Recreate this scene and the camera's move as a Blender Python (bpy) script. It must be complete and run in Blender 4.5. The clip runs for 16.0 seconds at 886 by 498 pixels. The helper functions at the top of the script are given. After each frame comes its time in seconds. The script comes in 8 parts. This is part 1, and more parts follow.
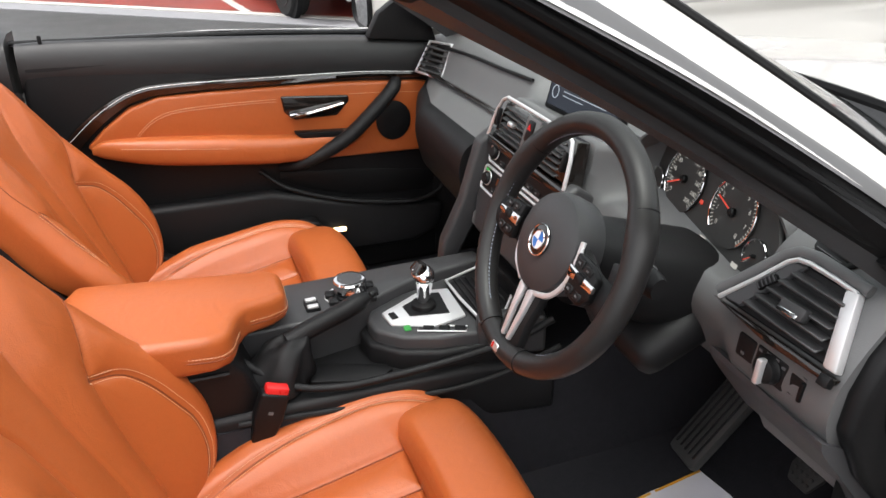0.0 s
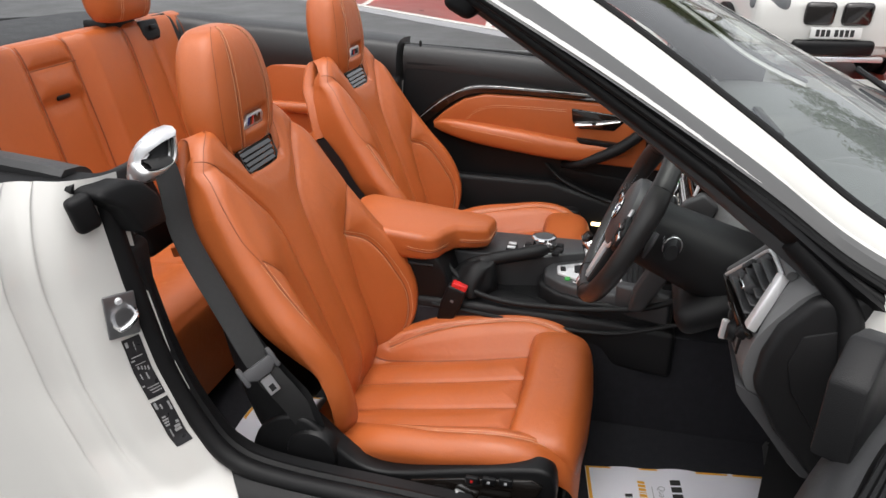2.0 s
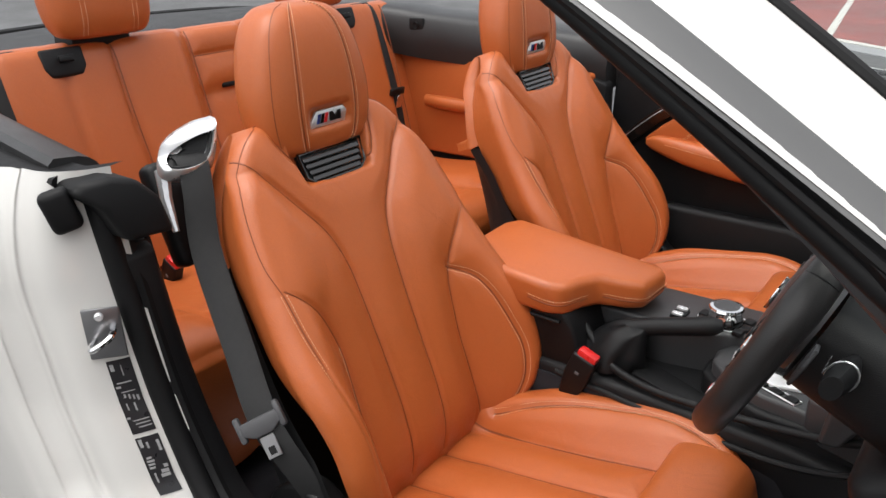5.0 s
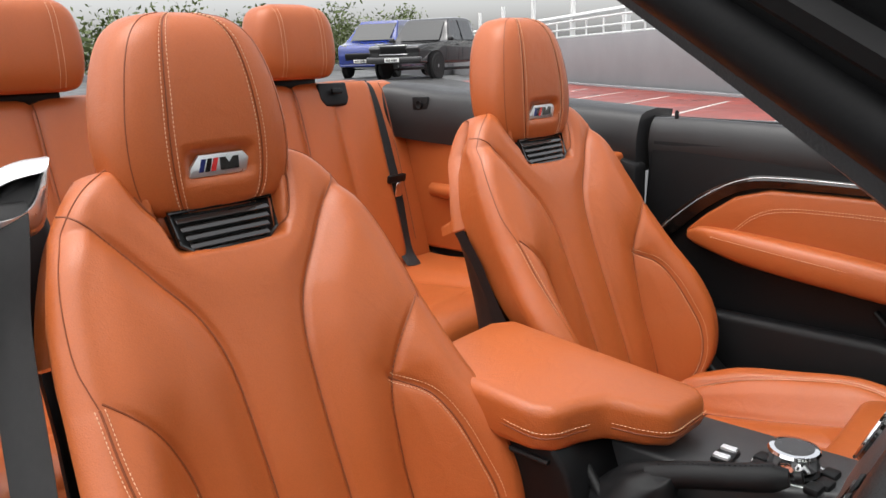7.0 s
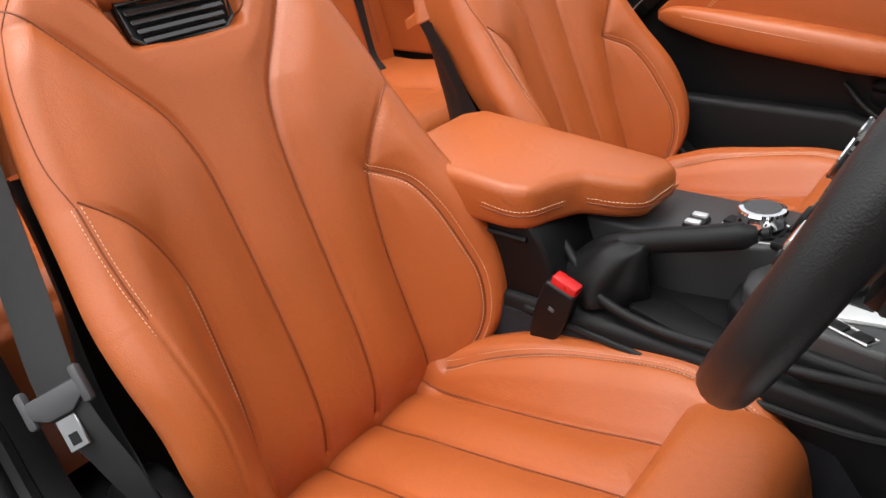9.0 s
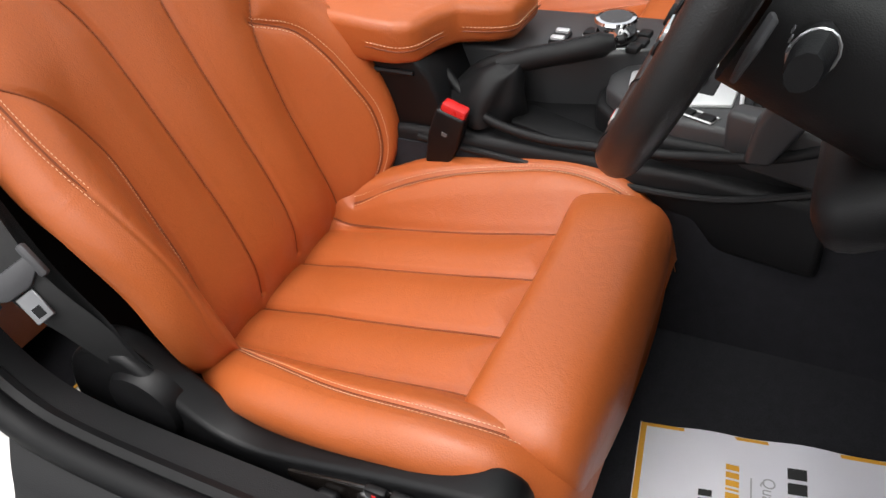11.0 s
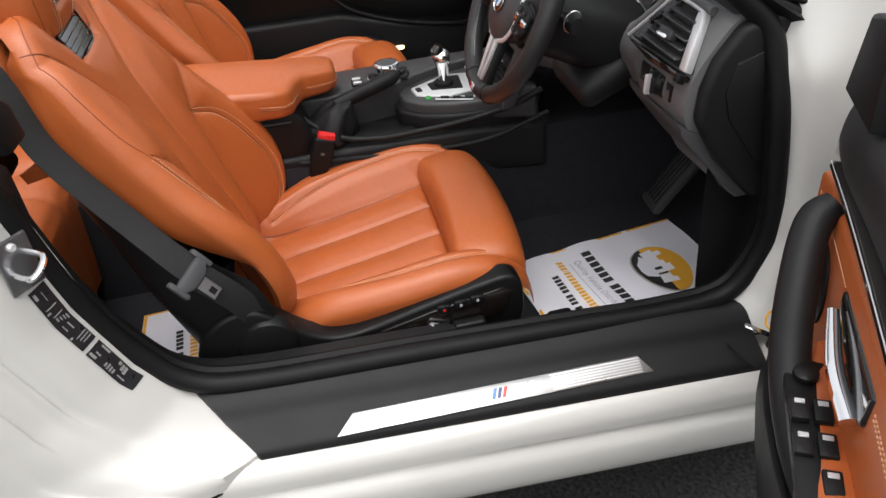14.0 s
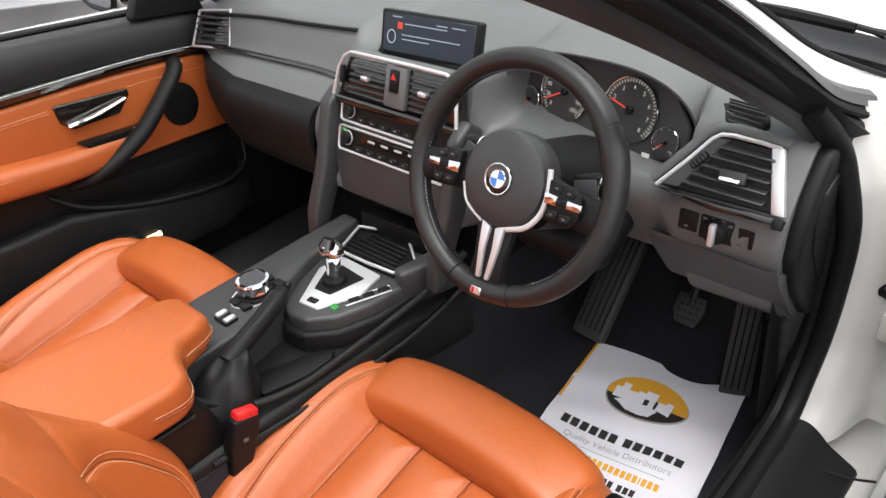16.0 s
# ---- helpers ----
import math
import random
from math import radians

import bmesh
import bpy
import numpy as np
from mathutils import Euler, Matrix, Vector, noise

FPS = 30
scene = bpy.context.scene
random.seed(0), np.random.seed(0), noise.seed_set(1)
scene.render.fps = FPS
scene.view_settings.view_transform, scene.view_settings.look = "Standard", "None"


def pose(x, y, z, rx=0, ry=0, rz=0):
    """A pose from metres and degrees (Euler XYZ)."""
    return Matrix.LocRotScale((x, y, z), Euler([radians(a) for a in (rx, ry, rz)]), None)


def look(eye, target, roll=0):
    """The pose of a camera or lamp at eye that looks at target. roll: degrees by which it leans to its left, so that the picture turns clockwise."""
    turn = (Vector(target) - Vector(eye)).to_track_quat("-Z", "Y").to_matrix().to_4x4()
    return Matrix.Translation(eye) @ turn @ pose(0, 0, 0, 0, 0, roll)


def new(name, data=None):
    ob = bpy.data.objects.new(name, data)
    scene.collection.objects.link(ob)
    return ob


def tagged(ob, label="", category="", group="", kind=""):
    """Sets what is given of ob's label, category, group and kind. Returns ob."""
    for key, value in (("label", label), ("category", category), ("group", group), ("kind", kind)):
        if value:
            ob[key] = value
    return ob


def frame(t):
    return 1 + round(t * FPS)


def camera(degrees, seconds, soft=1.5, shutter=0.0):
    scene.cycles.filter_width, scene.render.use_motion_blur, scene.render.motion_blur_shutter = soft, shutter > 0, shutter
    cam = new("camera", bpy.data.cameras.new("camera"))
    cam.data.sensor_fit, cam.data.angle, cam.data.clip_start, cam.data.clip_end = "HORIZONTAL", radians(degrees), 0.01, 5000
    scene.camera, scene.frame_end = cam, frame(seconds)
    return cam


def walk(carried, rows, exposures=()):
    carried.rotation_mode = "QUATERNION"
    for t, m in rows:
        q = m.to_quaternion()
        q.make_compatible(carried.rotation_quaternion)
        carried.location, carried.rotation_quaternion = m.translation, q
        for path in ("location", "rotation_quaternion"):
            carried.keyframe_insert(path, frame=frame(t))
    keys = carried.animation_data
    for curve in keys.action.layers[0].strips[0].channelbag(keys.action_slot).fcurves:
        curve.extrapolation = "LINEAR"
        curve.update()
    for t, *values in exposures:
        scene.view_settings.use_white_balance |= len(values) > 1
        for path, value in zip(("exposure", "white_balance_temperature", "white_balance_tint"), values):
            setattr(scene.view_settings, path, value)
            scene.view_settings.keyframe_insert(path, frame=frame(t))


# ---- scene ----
cam = camera(60.0, 16.0)
PATH = [
    (0, (1.198, -0.4, 1.37), (-0.475, 0.199, 0.452), -0.6),
    (0.5, (1.505, -0.432, 1.383), (-0.251, 0.015, 0.536), -0.5),
    (1, (1.731, -0.373, 1.437), (-0.086, -0.122, 0.641), -0.4),
    (1.5, (1.818, -0.14, 1.422), (-0.02, -0.207, 0.637), 0.5),
    (2, (1.742, 0.012, 1.415), (-0.036, -0.409, 0.602), 0.7),
    (2.5, (1.593, 0.128, 1.413), (-0.078, -0.601, 0.59), 0.1),
    (3, (1.42, 0.255, 1.37), (-0.134, -0.694, 0.542), -0.4),
    (3.2, (1.38, 0.26, 1.372), (-0.141, -0.725, 0.525), 0.3),
    (5.3, (1.218, 0.167, 1.32), (-0.227, -0.972, 0.536), -1.4),
    (5.5, (1.188, 0.132, 1.322), (-0.265, -1.006, 0.55), -0.9),
    (6, (1.084, 0.098, 1.279), (-0.381, -1.092, 0.616), -0.9),
    (6.5, (0.937, 0.106, 1.182), (-0.499, -1.17, 0.626), -1.4),
    (7, (0.888, 0.116, 1.149), (-0.539, -1.199, 0.664), -1.8),
    (7.5, (0.889, 0.113, 1.146), (-0.535, -1.203, 0.657), -2.1),
    (8, (0.891, 0.114, 1.131), (-0.517, -1.18, 0.543), -2.6),
    (8.5, (0.893, 0.119, 1.111), (-0.483, -1.13, 0.372), -3.7),
    (9, (0.9, 0.116, 1.104), (-0.438, -1.053, 0.185), -5.1),
    (9.5, (0.907, 0.123, 1.092), (-0.387, -0.966, 0.024), -7.1),
    (10, (0.923, 0.123, 1.091), (-0.338, -0.862, -0.109), -8.5),
    (10.2, (0.94, 0.111, 1.086), (-0.329, -0.811, -0.155), -8.4),
    (12.3, (1.4, 0.125, 1.321), (-0.094, -0.426, 0.111), -6.1),
    (12.5, (1.517, 0.117, 1.343), (-0.012, -0.381, 0.153), -6.4),
    (13, (1.749, 0.022, 1.387), (0.139, -0.253, 0.233), -6.8),
    (13.5, (1.856, -0.164, 1.382), (0.21, -0.152, 0.246), -6.4),
    (14, (1.706, -0.337, 1.349), (0.094, -0.075, 0.195), -5.6),
    (14.5, (1.501, -0.48, 1.328), (0.005, 0.119, 0.144), -4.4),
    (15, (1.316, -0.6, 1.362), (-0.056, 0.26, 0.188), -4.4),
    (15.5, (1.134, -0.631, 1.392), (-0.16, 0.378, 0.248), -5.2),
    (16, (0.99, -0.694, 1.414), (-0.192, 0.497, 0.325), -4.9),
]
EXPOSURES = [(0.0, 1.30), (1.0, 1.12), (1.5, 0.94), (2.5, 0.90), (5.5, 0.98), (7.0, 1.06), (9.5, 1.18), (12.5, 1.05), (13.5, 0.80), (14.5, 1.06), (15.2, 1.26), (16.0, 1.40)]
walk(cam, [(t, look(eye, target, roll)) for t, eye, target, roll in PATH], EXPOSURES)

# ---- light: a bright overcast sky ----
world = bpy.data.worlds.new("overcast_sky")
scene.world = world
world.use_nodes = True
wn = world.node_tree.nodes
wl = world.node_tree.links
sky = wn.new("ShaderNodeTexSky")
sky.sky_type = "NISHITA"
sky.sun_disc = False
sky.sun_elevation = radians(78)
sky.sun_rotation = radians(100)
sky.dust_density = 4.0
soft_sky = wn.new("ShaderNodeHueSaturation")
soft_sky.inputs["Saturation"].default_value = 0.16
wl.new(sky.outputs[0], soft_sky.inputs["Color"])
wl.new(soft_sky.outputs[0], wn["Background"].inputs[0])
wn["Background"].inputs[1].default_value = 0.15
sun_data = bpy.data.lights.new("sun", "SUN")
sun_data.energy = 0.75
sun_data.angle = radians(90)
sun_data.color = (1.0, 0.96, 0.9)
sun = new("sun", sun_data)
sun.matrix_world = look((0, 0, 20), (-12.0, 0.0, 0))
scene.view_settings.exposure = 1.0


# ---- materials ----
def mat(name, color, rough=0.5, metal=0.0, var=0.12, scale=9.0, bump=0.0, bscale=300.0, grain="noise",
        coat=0.0, rvar=0.08, spec=0.5, fine=0.0, crease=0.0):
    m = bpy.data.materials.new(name)
    m.use_nodes = True
    n, l = m.node_tree.nodes, m.node_tree.links
    b = n["Principled BSDF"]
    b.inputs["Metallic"].default_value = metal
    b.inputs["Specular IOR Level"].default_value = spec
    b.inputs["Coat Weight"].default_value = coat
    b.inputs["Coat Roughness"].default_value = 0.06
    tc = n.new("ShaderNodeTexCoord")
    big = n.new("ShaderNodeTexNoise")
    big.inputs["Scale"].default_value = scale
    big.inputs["Detail"].default_value = 5.0
    l.new(tc.outputs["Object"], big.inputs["Vector"])
    ramp = n.new("ShaderNodeMix")
    ramp.data_type = "RGBA"
    ramp.inputs["A"].default_value = (*[c * (1 - var) for c in color], 1)
    ramp.inputs["B"].default_value = (*[min(1.0, c * (1 + var)) for c in color], 1)
    l.new(big.outputs["Fac"], ramp.inputs["Factor"])
    out = ramp.outputs["Result"]
    if fine:
        small = n.new("ShaderNodeTexNoise")
        small.inputs["Scale"].default_value = bscale
        l.new(tc.outputs["Object"], small.inputs["Vector"])
        mix2 = n.new("ShaderNodeMix")
        mix2.data_type = "RGBA"
        mix2.blend_type = "MULTIPLY"
        cr = n.new("ShaderNodeMapRange")
        cr.inputs["From Min"].default_value = 0.3
        cr.inputs["From Max"].default_value = 0.7
        cr.inputs["To Min"].default_value = 1.0 - fine
        cr.inputs["To Max"].default_value = 1.0 + fine
        l.new(small.outputs["Fac"], cr.inputs["Value"])
        mix2.inputs["Factor"].default_value = 1.0
        l.new(out, mix2.inputs["A"])
        l.new(cr.outputs["Result"], mix2.inputs["B"])
        out = mix2.outputs["Result"]
    l.new(out, b.inputs["Base Color"])
    rr = n.new("ShaderNodeMapRange")
    rr.inputs["To Min"].default_value = max(0.0, rough - rvar)
    rr.inputs["To Max"].default_value = min(1.0, rough + rvar)
    l.new(big.outputs["Fac"], rr.inputs["Value"])
    l.new(rr.outputs["Result"], b.inputs["Roughness"])
    if bump:
        if grain == "cells":
            tex = n.new("ShaderNodeTexVoronoi")
            tex.feature = "SMOOTH_F1"
            height = tex.outputs["Distance"]
        else:
            tex = n.new("ShaderNodeTexNoise")
            tex.inputs["Detail"].default_value = 3.0
            height = tex.outputs["Fac"]
        tex.inputs["Scale"].default_value = bscale
        l.new(tc.outputs["Object"], tex.inputs["Vector"])
        bp = n.new("ShaderNodeBump")
        bp.inputs["Strength"].default_value = bump
        bp.inputs["Distance"].default_value = 0.001
        l.new(height, bp.inputs["Height"])
        if crease:
            warp = n.new("ShaderNodeTexNoise")
            warp.inputs["Scale"].default_value = 26.0
            warp.inputs["Detail"].default_value = 6.0
            warp.inputs["Distortion"].default_value = 1.6
            l.new(tc.outputs["Object"], warp.inputs["Vector"])
            bp2 = n.new("ShaderNodeBump")
            bp2.inputs["Strength"].default_value = crease
            bp2.inputs["Distance"].default_value = 0.004
            l.new(warp.outputs["Fac"], bp2.inputs["Height"])
            l.new(bp2.outputs["Normal"], bp.inputs["Normal"])
        l.new(bp.outputs["Normal"], b.inputs["Normal"])
    return m


LEATHER = mat("tan_leather", (0.42, 0.101, 0.0245), 0.37, spec=0.52, var=0.10, scale=7, bump=0.22, bscale=620, grain="cells", fine=0.05, crease=0.24)
# Dark tone for thin seam tubes; the grooves' shade is in the colour.
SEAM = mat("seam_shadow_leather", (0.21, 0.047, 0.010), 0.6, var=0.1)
THREAD = mat("sand_thread", (0.74, 0.46, 0.28), 0.7, var=0.15, scale=400)
SOFT = mat("black_soft_plastic", (0.0095, 0.0095, 0.0102), 0.48, spec=0.24, var=0.12, scale=14, bump=0.25, bscale=900, grain="cells")
HARD = mat("black_hard_plastic", (0.006, 0.006, 0.0065), 0.40, spec=0.26, var=0.12, scale=20, bump=0.15, bscale=1100, grain="cells")
DASHGREY = mat("charcoal_dash_skin", (0.115, 0.116, 0.118), 0.48, var=0.1, scale=10, bump=0.25, bscale=800, grain="cells")
CONSOLEGREY = mat("dark_satin_console", (0.040, 0.040, 0.042), 0.42, var=0.1, scale=12, bump=0.2, bscale=900, grain="cells")
KNEEGREY = mat("grey_knee_panel", (0.062, 0.062, 0.066), 0.55, spec=0.4, var=0.1, scale=10, bump=0.2, bscale=800, grain="cells")
RIMHIDE = mat("black_rim_leather", (0.016, 0.015, 0.015), 0.40, spec=0.5, var=0.15, scale=30, bump=0.2, bscale=900, grain="cells")
# Dark grey for the pillar's lower painted face; its shade is in the colour.
PILLARSHADE = mat("shaded_pillar_grey", (0.085, 0.085, 0.086), 0.45, var=0.08, scale=12)
DOORTOP = mat("black_grained_door_top", (0.018, 0.018, 0.019), 0.42, spec=0.5, var=0.12, scale=14, bump=0.25, bscale=900, grain="cells")
GLOSS = mat("piano_black_trim", (0.010, 0.008, 0.007), 0.10, var=0.3, scale=30, coat=0.6, rvar=0.03)
RUBBER = mat("black_rubber", (0.005, 0.005, 0.0055), 0.55, spec=0.24, var=0.2, scale=40, bump=0.1, bscale=500)
CARPET = mat("black_carpet", (0.022, 0.022, 0.026), 0.95, var=0.3, scale=60, bump=0.8, bscale=1500, spec=0.2, fine=0.4)
PAINT = mat("white_car_paint", (0.60, 0.59, 0.565), 0.22, var=0.02, scale=3, coat=0.8, rvar=0.04)
CHROME = mat("satin_chrome", (0.74, 0.74, 0.75), 0.36, metal=0.55, var=0.05, scale=30, rvar=0.05)
BRUSHED = mat("brushed_sill_steel", (0.50, 0.50, 0.50), 0.34, metal=1.0, var=0.10, scale=25, rvar=0.10)
SHINY = mat("bright_chrome", (0.82, 0.82, 0.83), 0.07, metal=1.0, var=0.03, scale=30, rvar=0.02)
SILVER = mat("silver_paint", (0.76, 0.76, 0.77), 0.30, metal=0.8, var=0.06, scale=60)
BELT = mat("woven_belt_webbing", (0.010, 0.010, 0.0105), 0.72, var=0.15, scale=120, bump=0.5, bscale=1300)
RED = mat("red_button_plastic", (0.62, 0.02, 0.02), 0.3, var=0.08, scale=80)
PAPER = mat("white_printed_paper", (0.78, 0.77, 0.83), 0.75, var=0.05, scale=10, bump=0.15, bscale=60)
INK = mat("black_ink", (0.02, 0.02, 0.02), 0.7)
GREYINK = mat("grey_ink", (0.40, 0.40, 0.42), 0.7)
AMBER = mat("amber_ink", (0.76, 0.38, 0.035), 0.7, var=0.05)
STICKER = mat("black_sticker", (0.02, 0.02, 0.022), 0.3, var=0.2, scale=60)
LABELPRINT = mat("pale_label_print", (0.30, 0.30, 0.30), 0.6, var=0.35, scale=220)
STICKTEXT = mat("grey_label_print", (0.11, 0.11, 0.115), 0.7)
BLUE = mat("blue_enamel", (0.03, 0.17, 0.52), 0.15, coat=0.6, var=0.05)
WHITE = mat("white_enamel", (0.82, 0.82, 0.84), 0.15, coat=0.6, var=0.03)
NAVY = mat("navy_enamel", (0.02, 0.03, 0.14), 0.2, coat=0.5, var=0.05)
REDBAR = mat("red_enamel", (0.55, 0.02, 0.02), 0.2, coat=0.5, var=0.05)
RUBPED = mat("pedal_rubber", (0.030, 0.030, 0.030), 0.6, var=0.2, scale=60, bump=0.3, bscale=400)
REDTAR = mat("wet_red_tarmac", (0.23, 0.036, 0.024), 0.36, var=0.55, scale=0.9, bump=0.6, bscale=260, fine=0.35, rvar=0.25)
ASPHALT = mat("grey_asphalt", (0.050, 0.050, 0.049), 0.42, var=0.35, scale=1.2, bump=1.0, bscale=110, fine=0.8, rvar=0.25)
LINEPAINT = mat("worn_white_line_paint", (0.52, 0.50, 0.47), 0.6, var=0.2, scale=5, fine=0.15, bscale=90)
CONCRETE = mat("grey_rendered_wall", (0.25, 0.25, 0.26), 0.85, var=0.16, scale=0.7, bump=0.3, bscale=70, fine=0.08)
STEEL = mat("white_painted_steel", (0.74, 0.74, 0.73), 0.4, var=0.06, scale=3)
TYRE = mat("tyre_rubber", (0.015, 0.015, 0.015), 0.8, var=0.2, scale=20)
ALLOY = mat("dark_machined_alloy", (0.30, 0.30, 0.31), 0.3, metal=0.9, var=0.15, scale=20)
BLACKPAINT = mat("black_car_paint", (0.008, 0.008, 0.009), 0.15, var=0.1, coat=0.8)
BLUEPAINT = mat("blue_van_paint", (0.012, 0.03, 0.20), 0.2, var=0.1, coat=0.8)
DARKGLASS = mat("tinted_glass", (0.01, 0.013, 0.014), 0.05, var=0.1, coat=0.5)
PALEGLASS = mat("headlamp_lens", (0.20, 0.21, 0.22), 0.1, var=0.2, scale=20, coat=0.8)
LEAF = mat("hedge_leaf", (0.085, 0.115, 0.03), 0.55, var=0.5, scale=3)
BARK = mat("hedge_bark", (0.10, 0.07, 0.045), 0.9, var=0.3)
PLATE = mat("number_plate_white", (0.70, 0.70, 0.68), 0.4)

GLASS = bpy.data.materials.new("clear_glass")
GLASS.use_nodes = True
_gn, _gl = GLASS.node_tree.nodes, GLASS.node_tree.links
_gn.remove(_gn["Principled BSDF"])
_clear = _gn.new("ShaderNodeBsdfTransparent")
_clear.inputs["Color"].default_value = (0.90, 0.95, 0.92, 1)
_gloss = _gn.new("ShaderNodeBsdfGlossy")
_gloss.inputs["Roughness"].default_value = 0.01
_edge = _gn.new("ShaderNodeLayerWeight")
_edge.inputs["Blend"].default_value = 0.5
_pow = _gn.new("ShaderNodeMath")
_pow.operation = "POWER"
_pow.inputs[1].default_value = 4.0
_gl.new(_edge.outputs["Facing"], _pow.inputs[0])
_add = _gn.new("ShaderNodeMath")
_add.operation = "MULTIPLY_ADD"
_add.inputs[1].default_value = 0.9
_add.inputs[2].default_value = 0.045
_gl.new(_pow.outputs[0], _add.inputs[0])
_both = _gn.new("ShaderNodeMixShader")
_gl.new(_add.outputs[0], _both.inputs[0])
_gl.new(_clear.outputs[0], _both.inputs[1])
_gl.new(_gloss.outputs[0], _both.inputs[2])
_gl.new(_both.outputs[0], _gn["Material Output"].inputs["Surface"])


def glow(name, color, strength):
    m = bpy.data.materials.new(name)
    m.use_nodes = True
    b = m.node_tree.nodes["Principled BSDF"]
    b.inputs["Base Color"].default_value = (0.02, 0.02, 0.02, 1)
    b.inputs["Emission Color"].default_value = (*color, 1)
    b.inputs["Emission Strength"].default_value = strength
    b.inputs["Roughness"].default_value = 0.25
    b.inputs["Specular IOR Level"].default_value = 0.2
    return m


SCREEN = glow("lit_display_blue", (0.010, 0.014, 0.024), 0.6)
SCREENTEXT = glow("lit_display_text", (0.55, 0.62, 0.70), 0.30)
DIALTEXT = glow("lit_dial_white", (0.75, 0.72, 0.66), 0.28)
NEEDLE = glow("lit_red_needle", (0.8, 0.08, 0.05), 0.35)
GREENLAMP = glow("lit_green_lamp", (0.1, 0.8, 0.15), 0.22)
LAMPGLOW = glow("lit_footwell_lamp", (1.0, 0.72, 0.38), 3.0)
DIAL = mat("dial_face", (0.034, 0.034, 0.033), 0.5, var=0.1, scale=60)


# ---- mesh tools ----
class Geo:
    def __init__(self):
        self.v, self.f, self.n = [], [], 0

    def add(self, verts, faces):
        self.v.extend([tuple(map(float, p)) for p in verts])
        self.f.extend([tuple(i + self.n for i in f) for f in faces])
        self.n = len(self.v)
        return self


def spline(pts, n):
    """A smooth line of n points through a few control points of any dimension."""
    p = np.array(pts, float)
    q = np.vstack([2 * p[0] - p[1], p, 2 * p[-1] - p[-2]])
    k = np.linspace(0, len(p) - 1, n)
    i = np.minimum(k.astype(int), len(p) - 2)
    u = (k - i)[:, None]
    a, b, c, d = q[i], q[i + 1], q[i + 2], q[i + 3]
    return 0.5 * (2 * b + (c - a) * u + (2 * a - 5 * b + 4 * c - d) * u ** 2 + (3 * b - a - 3 * c + d) * u ** 3)


def sheet(p, loop_u=False, loop_v=False, cap_u=False):
    """Verts and faces of a grid of points p[u][v]. cap_u closes the first and last loop when v is a loop."""
    p = np.asarray(p, float)
    nu, nv = p.shape[:2]
    verts = p.reshape(-1, 3)
    faces = []
    for i in range(nu if loop_u else nu - 1):
        for j in range(nv if loop_v else nv - 1):
            i2, j2 = (i + 1) % nu, (j + 1) % nv
            faces.append((i * nv + j, i2 * nv + j, i2 * nv + j2, i * nv + j2))
    if cap_u:
        faces.append(tuple(range(nv)))
        faces.append(tuple((nu - 1) * nv + j for j in range(nv)))
    return verts, faces


def tube(pts, r, n=8, loop=False, flat=1.0, up=None):
    """A round (or flattened) tube along a line. r is a number or one per point; flat scales the second axis."""
    p = np.array(pts, float)
    m = len(p)
    rad = np.full(m, r, float) if np.isscalar(r) else np.array(r, float)
    if loop:
        tan = np.roll(p, -1, 0) - np.roll(p, 1, 0)
    else:
        tan = np.gradient(p, axis=0)
    tan /= np.maximum(np.linalg.norm(tan, axis=1), 1e-9)[:, None]
    ref = np.array(up if up is not None else ((0, 0, 1) if abs(tan[0][2]) < 0.9 else (1, 0, 0)), float)
    rings = []
    a = np.linspace(0, 2 * np.pi, n, endpoint=False)
    for k in range(m):
        side = np.cross(tan[k], ref)
        side /= max(np.linalg.norm(side), 1e-9)
        over = np.cross(side, tan[k])
        if up is None:
            ref = over
        rings.append(p[k] + rad[k] * (np.cos(a)[:, None] * side + flat * np.sin(a)[:, None] * over))
    return sheet(rings, loop_u=loop, loop_v=True, cap_u=not loop)


def ribbon(pts, width, thick, across):
    """A strap of rectangular section along a line; across gives its width direction at every point."""
    p = np.array(pts, float)
    w = np.array(across, float)
    if w.ndim == 1:
        w = np.tile(w, (len(p), 1))
    tan = np.gradient(p, axis=0)
    tan /= np.linalg.norm(tan, axis=1)[:, None]
    w = w - (w * tan).sum(1)[:, None] * tan
    w /= np.linalg.norm(w, axis=1)[:, None]
    nrm = np.cross(tan, w)
    rings = []
    for k in range(len(p)):
        a, b = w[k] * width / 2, nrm[k] * thick / 2
        rings.append([p[k] - a - b * 0.4, p[k] - a * 0.96 - b, p[k] + a * 0.96 - b, p[k] + a - b * 0.4,
                      p[k] + a + b * 0.4, p[k] + a * 0.96 + b, p[k] - a * 0.96 + b, p[k] - a + b * 0.4])
    return sheet(rings, loop_v=True, cap_u=True)


def bm_out(bm):
    bm.verts.index_update()
    v = [tuple(q.co) for q in bm.verts]
    f = [tuple(q.index for q in g.verts) for g in bm.faces]
    bm.free()
    return v, f


def box(c, size, r=0.004, seg=2, turn=None):
    """A box with rounded edges; turn is a rotation matrix about its centre."""
    bm = bmesh.new()
    bmesh.ops.create_cube(bm, size=1.0)
    for q in bm.verts:
        q.co = Vector((q.co.x * size[0], q.co.y * size[1], q.co.z * size[2]))
    if r > 0:
        bmesh.ops.bevel(bm, geom=bm.edges[:], offset=min(r, min(size) * 0.49), segments=seg, profile=0.5, affect="EDGES")
    m = Matrix.Translation(c) @ (turn if turn is not None else Matrix())
    bmesh.ops.transform(bm, matrix=m, verts=bm.verts)
    return bm_out(bm)


